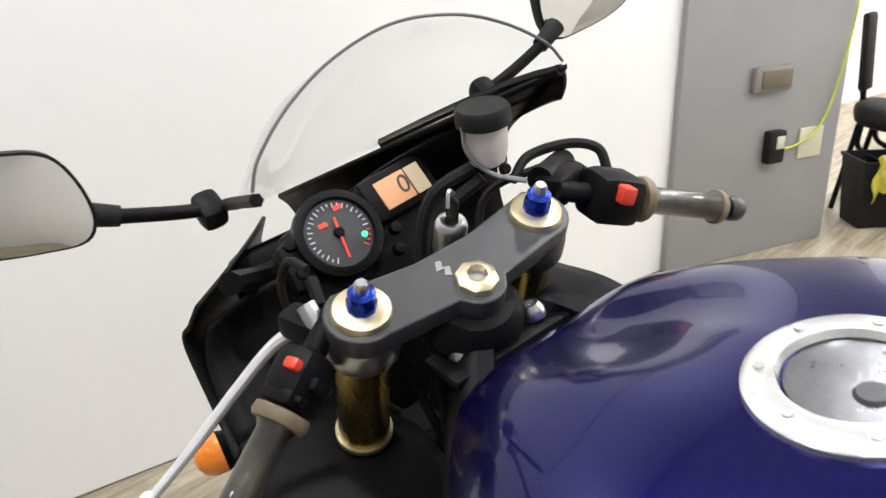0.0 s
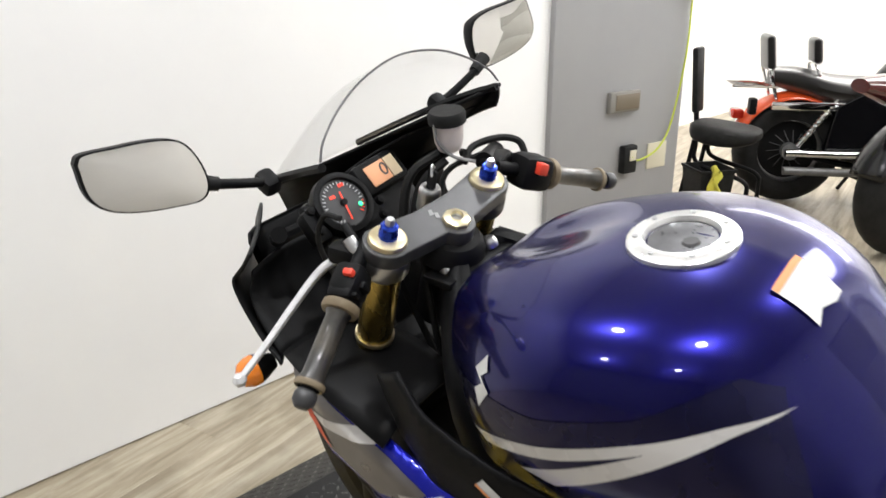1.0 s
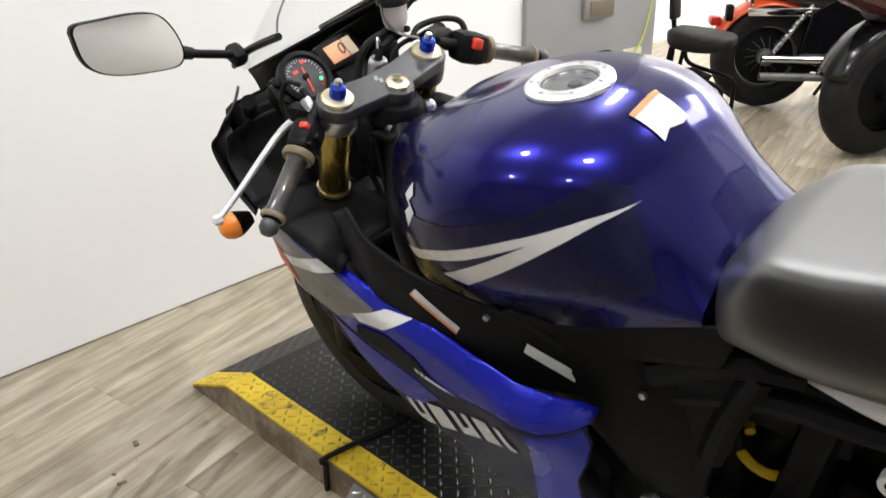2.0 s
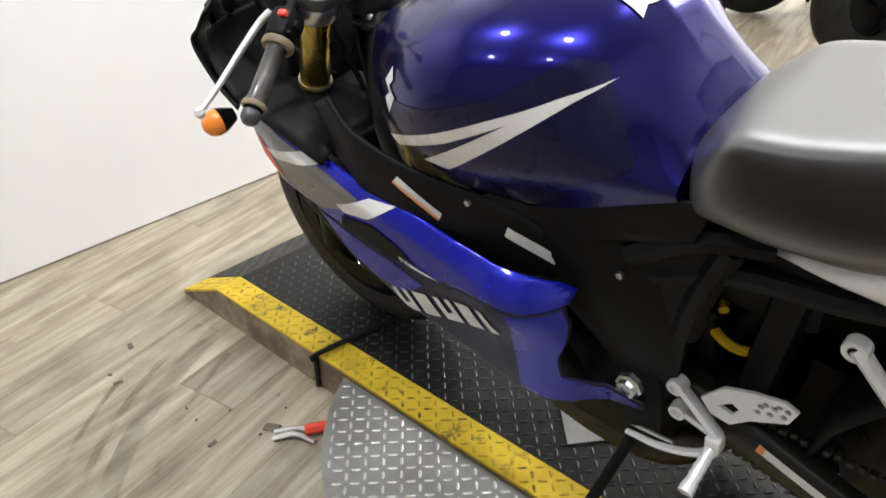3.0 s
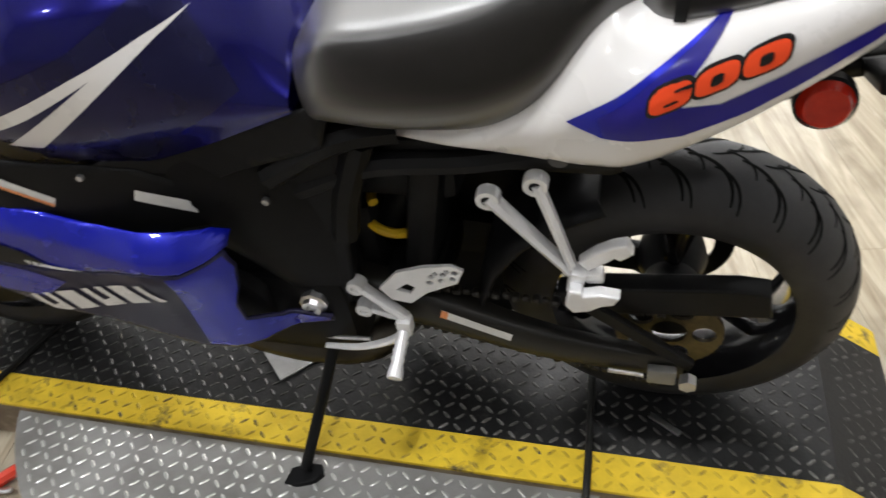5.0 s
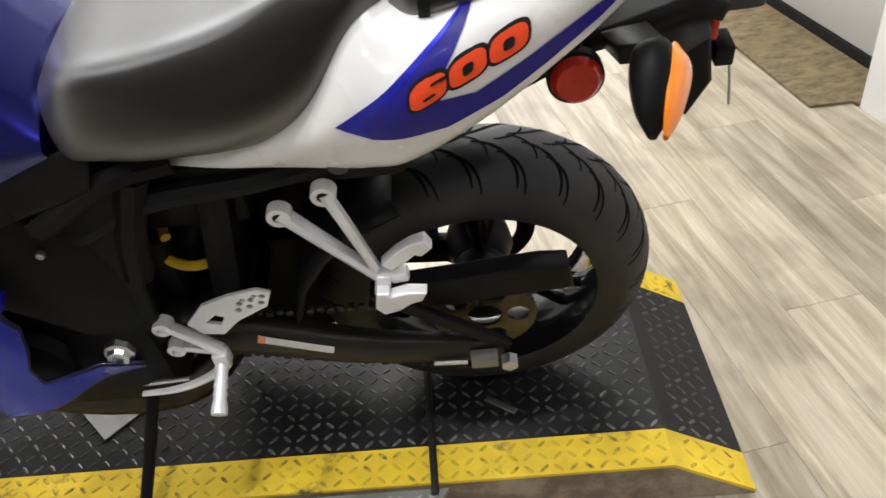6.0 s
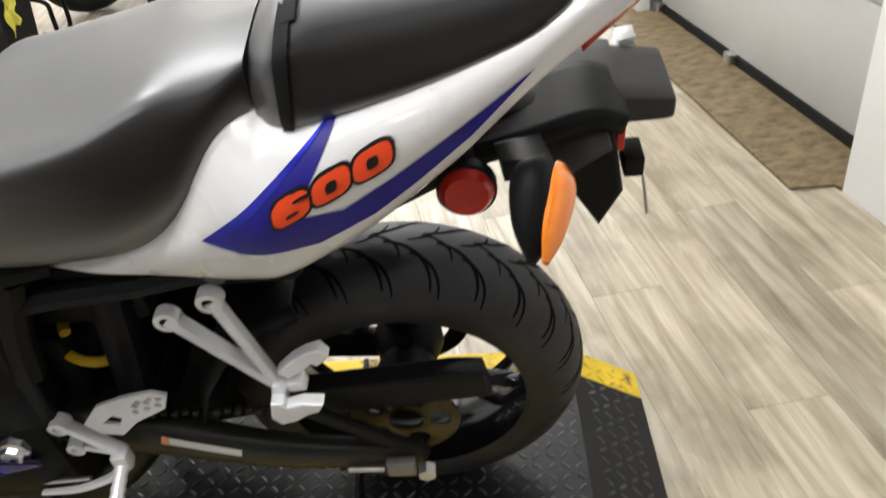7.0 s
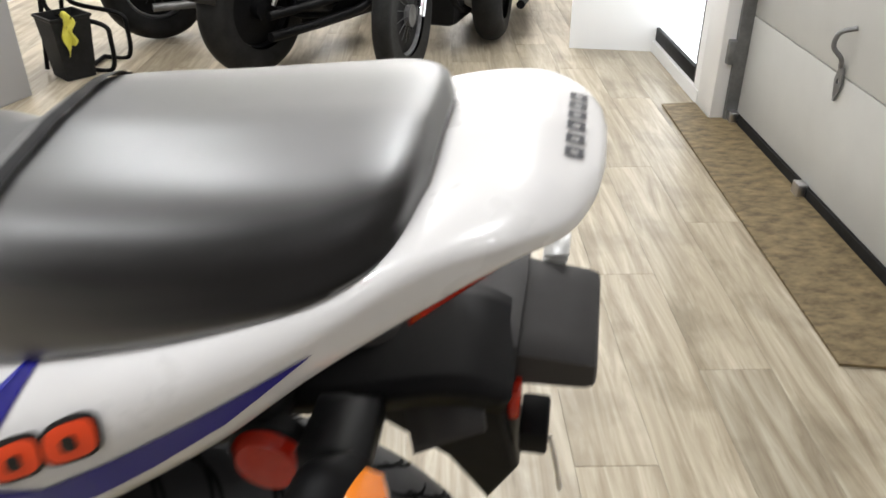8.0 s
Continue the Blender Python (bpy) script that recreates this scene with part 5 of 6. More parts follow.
for xx, yy in ((-.088, .020), (-.090, -.012), (.018, -.034), (.026, -.012)):
    part("button", dash_bm(revolve(B(), [(0, .010), (0.006, .009), (0.0075, .0)], (xx, yy, -.004), (0, 0, 1), 16, cap=False)), M_SATIN, dash)

# ---- steering ----
UP = V(.375, 0, .927).normalized()
XC = V(-.018, 1, .02)
XC = (XC - UP * XC.dot(UP)).normalized()
YC = UP.cross(XC)
C0 = V(-.4945, -.027, .906)
FS, SY = .097, -.029
CM = Matrix((( XC.x, YC.x, UP.x, C0.x), (XC.y, YC.y, UP.y, C0.y), (XC.z, YC.z, UP.z, C0.z), (0, 0, 0, 1)))
arc = lambda cx, cy, r, a0, a1, n=10: [(cx + r * math.cos(radians(a0 + (a1 - a0) * k / n)), cy + r * math.sin(radians(a0 + (a1 - a0) * k / n))) for k in range(n + 1)]
outl = arc(-FS, 0, .0295, 110, 280) + [(-.055, -.033), (-.024, -.036)] + arc(0, SY, .024, 225, 315, 8) + [(.024, -.036), (.055, -.033)] + arc(FS, 0, .0295, 260, 430) + [(.06, .020), (.03, .015), (-.03, .015), (-.06, .020)]
tc = flat_shape([outl], 0.009, 0.002, 2)
tc.transform(CM)
clamp = part("top_clamp", tc, M_CLAMP, bike, "grey painted top fork clamp")
mk = flat_shape([[(-.066, -.012), (-.056, .004), (-.048, .000), (-.054, -.010), (-.044, -.014), (-.052, -.030), (-.060, -.024), (-.053, -.014)]], 0.0003)
mk.transform(CM @ Matrix.Translation((.018, .005, .0115)) @ Matrix.Scale(.6, 4))
part("clamp_mark", mk, M_MARK, clamp)
stem_p = CM @ V(0, SY, .010)
part("stem_nut", revolve(B(), [(0.0075, .006), (0.009, .010), (0.013, .0095), (0.0185, .006), (0.0195, 0.0)], stem_p, UP, 8, cap=False), M_GOLD, clamp, "gold stem nut")
part("stem_hole", revolve(B(), [(0.0, .002), (0.0075, .003), (0.009, .0105)], stem_p, UP, 16, cap=False), M_STEEL, clamp)
part("head_tube", rod(B(), CM @ V(0, SY, -.012), CM @ V(0, SY, -.16), 0.032), M_SATIN, bike)
part("head_cover", revolve(B(), [(0.024, -.02), (0.036, -.022), (0.046, -.035), (0.048, -.05), (0.04, -.06)], stem_p, UP, 32, cap=False), M_BLACKP, bike)
for s in (-1, 1):
    fp = CM @ V(FS * s, 0, .010)
    leg = part("fork_leg", rod(B(), fp - UP * 0.01, fp - UP * 0.30, 0.0245, n=28), M_FORK, bike, "gold-bronze fork tube")
    part("fork_cap", revolve(B(), [(0.012, .0085), (0.019, .008), (0.0235, .0065), (0.0255, .003), (0.0255, -.002)], fp, UP, 36, cap=False), M_GOLD, leg, "gold fork cap")
    part("preload_adjuster", revolve(B(), [(0.0, .028), (0.0085, .028), (0.0115, .025), (0.0115, .018), (0.0128, .016), (0.0128, .007)], fp, UP, 10, cap=False), M_BLUEANO, leg, "blue anodised adjuster")
    part("adjuster_tip", revolve(B(), [(0.0, .037), (0.0045, .037), (0.0065, .034), (0.0065, .027)], fp, UP, 8, cap=False), M_STEEL, leg)
    part("clip_on_clamp", revolve(B(), [(0.0245, -.020), (0.031, -.020), (0.0325, -.024), (0.0325, -.042), (0.031, -.046), (0.0245, -.046)], fp, UP, 28, cap=False), M_STEEL if s < 0 else M_CLAMP, leg)
    part("fork_ring", revolve(B(), [(0.0245, -.172), (0.0275, -.172), (0.0275, -.178), (0.0245, -.178)], fp, UP, 28, cap=False), M_GOLD, leg)
    part("fork_slider", rod(B(), fp - UP * 0.30, AX_F + V(0.012, s * .108, .0), 0.023, 0.026), M_SATIN, leg)
lc = flat_shape([outl], 0.018, 0.004)
lc.transform(CM @ Matrix.Translation((0, 0, -.235)))
part("lower_clamp", lc, M_SATIN, bike, "black lower fork clamp")
part("steering_damper", rod(B(), CM @ V(-.07, -.02, -.21), CM @ V(-.02, -.04, -.21), 0.015), M_SATIN, bike)
ign = CM @ V(.042, .052, -.014)
ig = part("ignition_switch", revolve(B(), [(0.007, .007), (0.011, .008), (0.0145, .005), (0.016, .0), (0.016, -.03)], ign, UP, 28, cap=False), M_STEEL, bike, "round ignition switch with key")
part("key_slot", revolve(B(), [(0.0, .005), (0.007, .0065)], ign, UP, 20, cap=False), M_BLACKP, ig)
part("key", boxed(ign + UP * .022, (.003, .015, .028), basis(UP), bevel=.003), M_RUBBER, ig, "black ignition key")
part("key_tag", tube(B(), [ign + UP * .04, ign + UP * .05 + V(.004, -.01, 0), ign + UP * .035 + V(.012, -.016, 0)], .0018, 6), M_STEEL, ig)
for p in ((-.452, .018, .856), (-.460, -.058, .850)):
    part("tank_bolt", revolve(B(), [(0.0, .004), (0.0035, .004), (0.004, .007), (0.008, .007), (0.010, .003), (0.0115, 0.0), (0.0115, -.007)], p, (-.2, -.1, 1), 20, cap=False), M_STEEL, bike)
part("tank_bracket", boxed((-.456, -.02, .842), (.05, .13, .012), bevel=.004), M_SATIN, bike)


def bar_point(s, f):
    a, b = V(-.512, -.145, .905), V(-.455, -.312, .806)
    if s > 0:
        a, b = V(-.520, .135, .905), V(-.463, .326, .818)
    return a.lerp(b, f)


for s in (-1, 1):
    P = lambda f: bar_point(s, f)
    ax_d = (P(1) - P(0)).normalized()
    bar = part("handlebar", rod(B(), P(-.05), P(.95), 0.0105), M_SATIN, bike, "black clip-on handlebar")
    part("grip", revolve(B(), [(0.0135, 0), (0.0165, .002), (0.0165, .006), (0.0140, .010), (0.0142, .085), (0.0160, .092), (0.0165, .098), (0.0150, .101)], P(.42), ax_d, 24, cap=False), M_GRIP, bar, "scuffed dark grey rubber grip")
    part("grip_flange", revolve(B(), [(0.014, -.008), (0.023, -.007), (0.024, 0), (0.022, .004), (0.014, .005)], P(.42), ax_d, 24, cap=False), M_TANRUB, bar)
    part("grip_end", revolve(B(), [(0.0140, .094), (0.0185, .095), (0.0190, .099), (0.0175, .102), (0.0140, .1025)], P(.42), ax_d, 24, cap=False), M_TANRUB, bar)
    part("bar_end", revolve(B(), [(0.0, .022), (0.008, .021), (0.0135, .014), (0.0140, .004), (0.0115, .0)], P(.94), ax_d, 20, cap=False), M_CLAMP, bar)
    sw = boxed(P(.24), (.040, .045, .046) if s < 0 else (.052, .052, .056), basis(ax_d), bevel=.012)
    box(sw, P(.33), (.034, .040, .018), basis(ax_d), bevel=.006)
    switch = part("switch_housing", sw, M_BLACKP, bar, "black handlebar switch housing")
    q = basis(ax_d)
    part("switch_button", boxed(P(.27) + V(.008, 0, .024) if s < 0 else P(.24) + V(.024, -.006, .012), (.014, .012, .010) if s < 0 else (.026, .018, .016), q, bevel=.003), M_REDB, switch, "red switch button")
    if s < 0:
        part("switch_button", boxed(P(.30) + V(.020, -.004, .004), (.010, .012, .006), q, bevel=.002), M_SATIN, switch)
        part("switch_button", boxed(P(.22) + V(.024, 0, -.002), (.008, .018, .010), q, bevel=.002), M_SATIN, switch)
        part("horn_button", boxed(P(.28) + V(-.024, -.006, -.012), (.010, .012, .010), q, bevel=.003), M_YELLOW, switch)
part("clutch_lever", tube(B(), [(-.545, -.150, .892), (-.568, -.175, .876), (-.577, -.216, .848), (-.583, -.268, .812), (-.586, -.312, .786)], .0085, 10, r1=.006, flat=.75), M_ALU, bike, "silver clutch lever")
part("lever_ball", revolve(B(), [(0, .009), (.006, .007), (.0092, 0), (.006, -.007), (0, -.009)], (-.586, -.318, .783), (0, 0, 1), 16, cap=False), M_ALU, bike)
part("lever_perch", boxed((-.535, -.155, .898), (.045, .026, .026), pose(0, 0, 0, 0, 10, 20), bevel=.006), M_SATIN, bike)
part("cable_adjuster", rod(B(), (-.54, -.135, .905), (-.565, -.128, .919), .006, n=10), M_SATIN, bike)
part("perch_cylinder", rod(B(), (-.512, -.152, .897), (-.530, -.152, .920), .0085, n=18), M_STEEL, bike, "bare metal cylinder on the lever perch")
part("clutch_cable", tube(B(), [(-.575, -.125, .925), (-.602, -.132, .925), (-.615, -.14, .88), (-.60, -.12, .80), (-.56, -.08, .74)], .004, 8), M_RUBBER, bike)
part("brake_lever", tube(B(), [(-.560, .150, .905), (-.590, .185, .895), (-.598, .24, .862), (-.592, .30, .835)], .0075, 10, r1=.005, flat=.75), M_SATIN, bike, "black brake lever")
mc = B()
rod(mc, (-.545, .125, .915), (-.575, .185, .905), .014)
box(mc, (-.54, .145, .905), (.035, .05, .03), pose(0, 0, 0, 0, 0, 20), bevel=.006)
part("brake_cylinder", mc, M_SATIN, bike)
part("brake_hose", tube(B(), [(-.575, .115, .912), (-.588, .15, .922), (-.575, .195, .922), (-.555, .218, .912), (-.540, .215, .890)], .0055, 8), M_RUBBER, bike)
part("throttle_cable", tube(B(), [(-.515, .185, .885), (-.552, .178, .910), (-.575, .14, .912), (-.60, .09, .89), (-.57, .05, .80)], .0045, 8), M_RUBBER, bike)
for pts in ([(-.60, .0, .80), (-.61, .012, .87), (-.605, .035, .92), (-.585, .075, .940)], [(-.59, .01, .79), (-.598, .022, .86), (-.592, .042, .905), (-.575, .078, .93)]):
    part("hose", tube(B(), pts, .007, 8), M_RUBBER, bike)
for pts in ([(-.50, -.06, .86), (-.49, -.07, .78), (-.47, -.08, .70)], [(-.55, -.08, .86), (-.53, -.07, .78), (-.50, -.06, .68)], [(-.47, .05, .84), (-.46, .06, .76), (-.44, .05, .68)]):
    part("wiring", tube(B(), pts, .005, 8), M_RUBBER, bike)
res_c = V(-.574, .087, .940)
reserv = part("brake_reservoir", revolve(B(), [(0.009, .0), (0.017, .005), (0.021, .017), (0.0225, .044), (0.023, .047)], res_c, (0.06, 0, 1), 28), M_RESERV, bike, "milky plastic brake fluid reservoir")
part("reservoir_cap", revolve(B(), [(0.024, .044), (0.0275, .046), (0.0275, .059), (0.0245, .063), (0.0, .063)], res_c, (0.06, 0, 1), 28, cap=False), M_RUBBER, reserv, "black screw cap")
part("reservoir_bracket", tube(B(), [(-.572, .062, .990), (-.568, .060, .965), (-.560, .078, .938), (-.548, .110, .920)], .003, 8, flat=.6), M_ZINC, reserv)
part("reservoir_bolt", revolve(B(), [(0, .006), (.005, .006), (.006, 0)], (-.545, .082, .945), (1, 0, .2), 12, cap=False), M_SATIN, reserv)

# ---- mirrors ----
MIR = [(-.390, 1.085), (-.392, 1.045), (-.378, 1.022), (-.345, 1.008), (-.300, 1.000), (-.268, .999), (-.254, 1.017), (-.255, 1.050), (-.268, 1.077), (-.300, 1.088), (-.345, 1.092), (-.380, 1.094)]
for s in (1, -1):
    tilt = .28 if s > 0 else .22
    o = np.array([(-.655 + tilt * (s * y + .325 * s) - .22 * (z - 1.045), s * y, z) for y, z in MIR])
    o = catmull(np.concatenate([o, o[:1]]), 4)[:-1]
    c = o.mean(0)
    o = c + (o - c) * .86
    rows = [c + (o - c) * 1.0, c + (o - c) * 1.07 + np.array([-.001, 0, 0]), c + (o - c) * 1.06 + np.array([-.012, 0, 0]), c + (o - c) * .80 + np.array([-.034, 0, 0]), c + (o - c) * .3 + np.array([-.042, 0, 0])]
    shell = part("mirror", fix_normals(grid_mesh("mirror", np.array(rows), closed=True, caps=False)), M_BLACKP, bike, "rear-view mirror in a black housing")
    dome = []
    for f in (1.02, .9, .75, .6, .45, .3, .15, .002):
        rim = c + (o - c) * f
        bulge = .0035 * (1 - f * f)
        dome.append(rim + np.array([.001 + bulge, 0, 0]))
    gm = grid_mesh("mirror_glass", np.array(dome), closed=True)
    part("mirror_glass", fix_normals(gm), M_MIRROR, shell, "clean mirror glass", angle=80)
    part("mirror_arm", tube(B(), [(-.664, -.162 * s, .975), (-.655, -.20 * s, .990), (-.650, -.255 * s, 1.012)], .0065, 10, r1=.0065), M_SATIN, shell)
    part("mirror_boot", rod(B(), (-.652, -.240 * s, 1.006), (-.655, -.270 * s, 1.020), .009, .011), M_RUBBER, shell)
    part("mirror_foot", boxed((-.664, -.164 * s, .975), (.034, .026, .026), pose(0, 0, 0, 0, 30, 0), bevel=.008), M_BLACKP, shell)
    if s < 0:
        part("mirror_bracket", tube(B(), [(-.666, -.162 * s, .974), (-.670, -.168 * s, .950), (-.676, -.178 * s, .918), (-.684, -.184 * s, .898)], .006, 10, r1=.010), M_BLACKP, shell)

# front indicator
ind = part("front_indicator", revolve(B(), [(0.012, -.03), (0.02, -.012), (0.024, 0.0)], (-.735, -.222, .677), (-.15, -1, 0), 20, cap=False), M_BLACKP, bike)
part("indicator_lens", revolve(B(), [(0.024, 0.0), (0.0235, .012), (0.018, .024), (0.008, .030), (0, .031)], (-.735, -.222, .677), (-.15, -1, 0), 20, cap=False), M_ORANGE, ind, "amber indicator lens")

# ---- rear end ----
box_b = body_loft("muffler", [
    (0.60, [(0, .770), (.045, .768), (.054, .758), (.054, .730), (.047, .722), (0, .722)]),
    (0.70, [(0, .795), (.050, .793), (.058, .783), (.058, .748), (.050, .740), (0, .74)]),
    (0.815, [(0, .803), (.052, .801), (.058, .792), (.058, .763), (.051, .756), (0, .756)]),
    (0.819, [(0, .797), (.047, .796), (.053, .788), (.053, .766), (.047, .760), (0, .760)]),
    (0.872, [(0, .790), (.046, .789), (.051, .783), (.051, .767), (.046, .761), (0, .761)]),
    (0.880, [(0, .785), (.043, .784), (.047, .780), (.047, .769), (.043, .765), (0, .765)]),
], 3, 2)
box_b.transform(Matrix.Translation((0, .052, 0)))
part("tail_box", box_b, M_TAILBOX, bike, "dark grey under-tail silencer box", angle=25)
part("tail_box_latch", boxed((.862, .075, .789), (.004, .020, .002), bevel=.0005), M_SATIN, bike)
ruled("rear_fender", [(.62, -.045, .755), (.70, -.05, .775), (.78, -.05, .80), (.82, -.045, .79)], [(.62, .045, .755), (.70, .05, .775), (.78, .05, .80), (.82, .045, .79)], M_BLACKP, bike, .02, "black rear fender")
hang = flat_shape([[(.715, .738), (.78, .79), (.806, .78), (.822, .685), (.803, .646), (.776, .692)]], 0.022, 0.006)
part("plate_hanger", side_plate(hang, .005), M_BLACKP, bike, "black licence plate hanger")
# lit top facet of the black hanger, its brightness put in as grey
ruled("hanger_wing", [(.740, -.020, .768), (.797, -.020, .800)], [(.755, -.052, .732), (.806, -.052, .768)], M_TAILBOX, bike, .006, n=2)
part("plate_lamp", boxed((.838, .0, .715), (.022, .04, .026), bevel=.003), M_BLACKP, bike)
part("plate_edge", tube(B(), [(.850, .0, .70), (.856, .0, .67), (.862, .0, .63)], .002, 6), M_STEEL, bike)
part("tail_reflector", boxed((.822, .0, .752), (.010, .03, .034), bevel=.003), M_RED, bike, "red tail reflector")
ruled("tail_light", [(.775, -.092, .925), (.83, -.07, .962), (.862, -.035, .976)], [(.768, -.085, .905), (.825, -.06, .942), (.858, -.03, .958)], M_RED, bike, .004, "red tail light strip")
for k in range(3):
    part("light_fin", boxed((.842 + .001 * k, .118, .786 + .006 * k), (.020, .028, .0022), pose(0, 0, 0, 0, -8, 0), bevel=.0008), M_FIN, bike)
rf = part("side_reflector", revolve(B(), [(0.0, .014), (0.022, .013), (0.0275, .006), (0.028, -.008)], (.658, -.080, .752), (0, -1, 0.1), 32, cap=False), M_RED, bike, "round red side reflector")
part("reflector_rim", revolve(B(), [(0.028, .004), (0.031, .002), (0.031, -.012), (0.02, -.02)], (.658, -.080, .752), (0, -1, 0.1), 32, cap=False), M_BLACKP, rf)
stk_l = ruled("rear_indicator", [(.690, -.05, .775), (.735, -.05, .785)], [(.695, -.115, .800), (.742, -.118, .802)], M_BLACKP, bike, .018, "dark rear indicator with amber lens", n=2)
hm = body_loft("indicator_body", [
    (-.030, [(0, .004), (.006, .003), (.010, 0), (.006, -.003), (0, -.004)]),
    (-.015, [(0, .012), (.018, .010), (.026, -.004), (.018, -.019), (0, -.023)]),
    (.010, [(0, .014), (.022, .012), (.030, -.004), (.022, -.020), (0, -.025)]),
    (.045, [(0, .012), (.016, .009), (.022, -.003), (.016, -.014), (0, -.017)]),
    (.070, [(0, .004), (.004, .003), (.006, 0), (.004, -.003), (0, -.004)]),
], 5, 4)
# long axis runs down and out, the lens looks back
LX = V(-.02, -.075, -.045).normalized()
LZ = V(1, -.12, .25)
LZ = (LZ - LX * LZ.dot(LX)).normalized()
LY = LZ.cross(LX)
IM = Matrix.Translation((.008, 0, .004)) @ Matrix(((LX.x, LY.x, LZ.x, .722), (LX.y, LY.y, LZ.y, -.135), (LX.z, LY.z, LZ.z, .790), (0, 0, 0, 1))) @ Matrix.Diagonal((1.0, 1.2, 1.15, 1))
hm.transform(IM)
part("indicator_body", hm, M_SATIN, stk_l)
lm = body_loft("indicator_lens", [
    (-.026, [(0, .006), (.006, .004), (.009, 0), (.004, -.002), (0, -.002)]),
    (-.010, [(0, .016), (.014, .010), (.020, 0), (.008, -.002), (0, -.002)]),
    (.012, [(0, .018), (.016, .012), (.022, 0), (.01, -.002), (0, -.002)]),
    (.045, [(0, .013), (.012, .008), (.017, 0), (.008, -.002), (0, -.002)]),
    (.068, [(0, .004), (.004, .003), (.006, 0), (.003, -.001), (0, -.001)]),
], 5, 4)
lm.transform(IM @ Matrix.Translation((.002, 0, .010)) @ Matrix.Diagonal((1, 1, .95, 1)))
part("indicator_lens", lm, M_ORANGE, stk_l, "amber lens")

# passenger foot rest hanger
hg = B()
for a in (V(.305, -.098, .608), V(.366, -.104, .642)):
    tube(hg, [a, a.lerp(V(.415, -.122, .500), .5), V(.415, -.122, .500)], .0155, 8, 4, r1=.0125, flat=.55)
hanger = part("passenger_hanger", hg, M_ALU, bike, "bare aluminium passenger foot rest hanger")
for a in (V(.305, -.098, .608), V(.366, -.104, .642)):
    part("hanger_boss", revolve(B(), [(0.006, .006), (0.008, .011), (0.0145, .011), (0.0155, .008), (0.0155, -.006)], a, (0, -1, 0), 20, cap=False), M_ALU, hanger)
    part("hanger_bolt", revolve(B(), [(0, .010), (0.008, .010)], a, (0, -1, 0), 12, cap=False), M_SATIN, hanger)
pp = B()
box(pp, (.416, -.130, .502), (.020, .024, .040), pose(0, 0, 0, 0, 12, 0), bevel=.005)
box(pp, (.438, -.128, .512), (.024, .020, .017), pose(0, 0, 0, 0, -8, 0), bevel=.004)
part("peg_mount", pp, M_ALU, hanger)
for y, outline in ((-.122, [(.422, .532), (.441, .551), (.459, .563), (.474, .568), (.480, .556), (.474, .550), (.468, .545), (.461, .549), (.446, .535), (.430, .523)]),
                   (-.150, [(.412, .507), (.422, .506), (.425, .498), (.447, .505), (.467, .502), (.462, .492), (.449, .488), (.433, .476), (.415, .471), (.407, .482)])):
    part("passenger_peg", side_plate(flat_shape([outline], .006, .003), y), M_ALU, hanger, "folded aluminium foot peg")

# rider foot control plate
holes = [circle(.212 + .017 * i + .004 * j, .448 + .013 * j + .006 * i, .0052, 12) for i in range(3) for j in range(2)] + [circle(.222 + .017 * i, .468 + .006 * i, .0048, 12) for i in range(2)]
hp = flat_shape([[(.135, .425), (.165, .462), (.205, .478), (.245, .486), (.262, .478), (.252, .452), (.205, .425), (.178, .398), (.150, .402)], [(.158, .425), (.178, .442), (.190, .435), (.180, .418)]] + holes, 0.0025, 0.0006, 1)
heel = part("heel_guard", side_plate(hp, -.112), M_ALU, bike, "drilled aluminium heel guard")
part("peg_bracket", tube(B(), [(.096, -.105, .418), (.135, -.115, .395), (.168, -.122, .372)], .0115, 8, 4, flat=.6), M_ALU, heel)
part("peg_bracket", tube(B(), [(.100, -.105, .368), (.135, -.112, .366), (.168, -.118, .366)], .010, 8, 4, flat=.6), M_ALU, heel)
for p in ((.096, -.105, .418), (.100, -.105, .368)):
    part("bracket_bolt", revolve(B(), [(0, .008), (.006, .008), (.007, .013), (.013, .012), (.014, -.008)], p, (0, -1, 0), 16, cap=False), M_ALU, heel)
part("peg_joint", boxed((.166, -.128, .362), (.023, .022, .030), bevel=.004), M_ALU, heel)
pg = revolve(B(), [(0.0, .0), (0.0088, .0), (0.0102, .010), (0.0088, .016), (0.0102, .022), (0.0088, .028), (0.0102, .034), (0.0088, .040), (0.0102, .046), (0.0088, .052), (0.0102, .058), (0.0115, .066), (0.0115, .075), (0, .076)], (.164, -.132, .355), (0.0, -.92, -.30), 14, cap=False)
part("rider_peg", pg, M_ALU, heel, "ridged aluminium foot peg")
part("shift_lever", tube(B(), [(.172, -.128, .348), (.135, -.136, .325), (.085, -.138, .305), (.03, -.137, .298)], .0095, 8, 4, r1=.005, flat=.7), M_ALU, bike, "polished gear lever")
part("shift_rod", tube(B(), [(-.06, -.12, .302), (.02, -.126, .306), (.105, -.130, .318)], .0035, 8), M_STEEL, bike)
part("shift_joint", boxed((.0, -.122, .318), (.016, .012, .022), bevel=.004), M_RUBBER, bike)
ruled("foil_shield", [(-.02, -.10, .318), (.02, -.10, .324), (.05, -.10, .314)], [(-.02, -.12, .296), (.02, -.125, .300), (.055, -.12, .290)], M_CHROME, bike, .002, n=3)

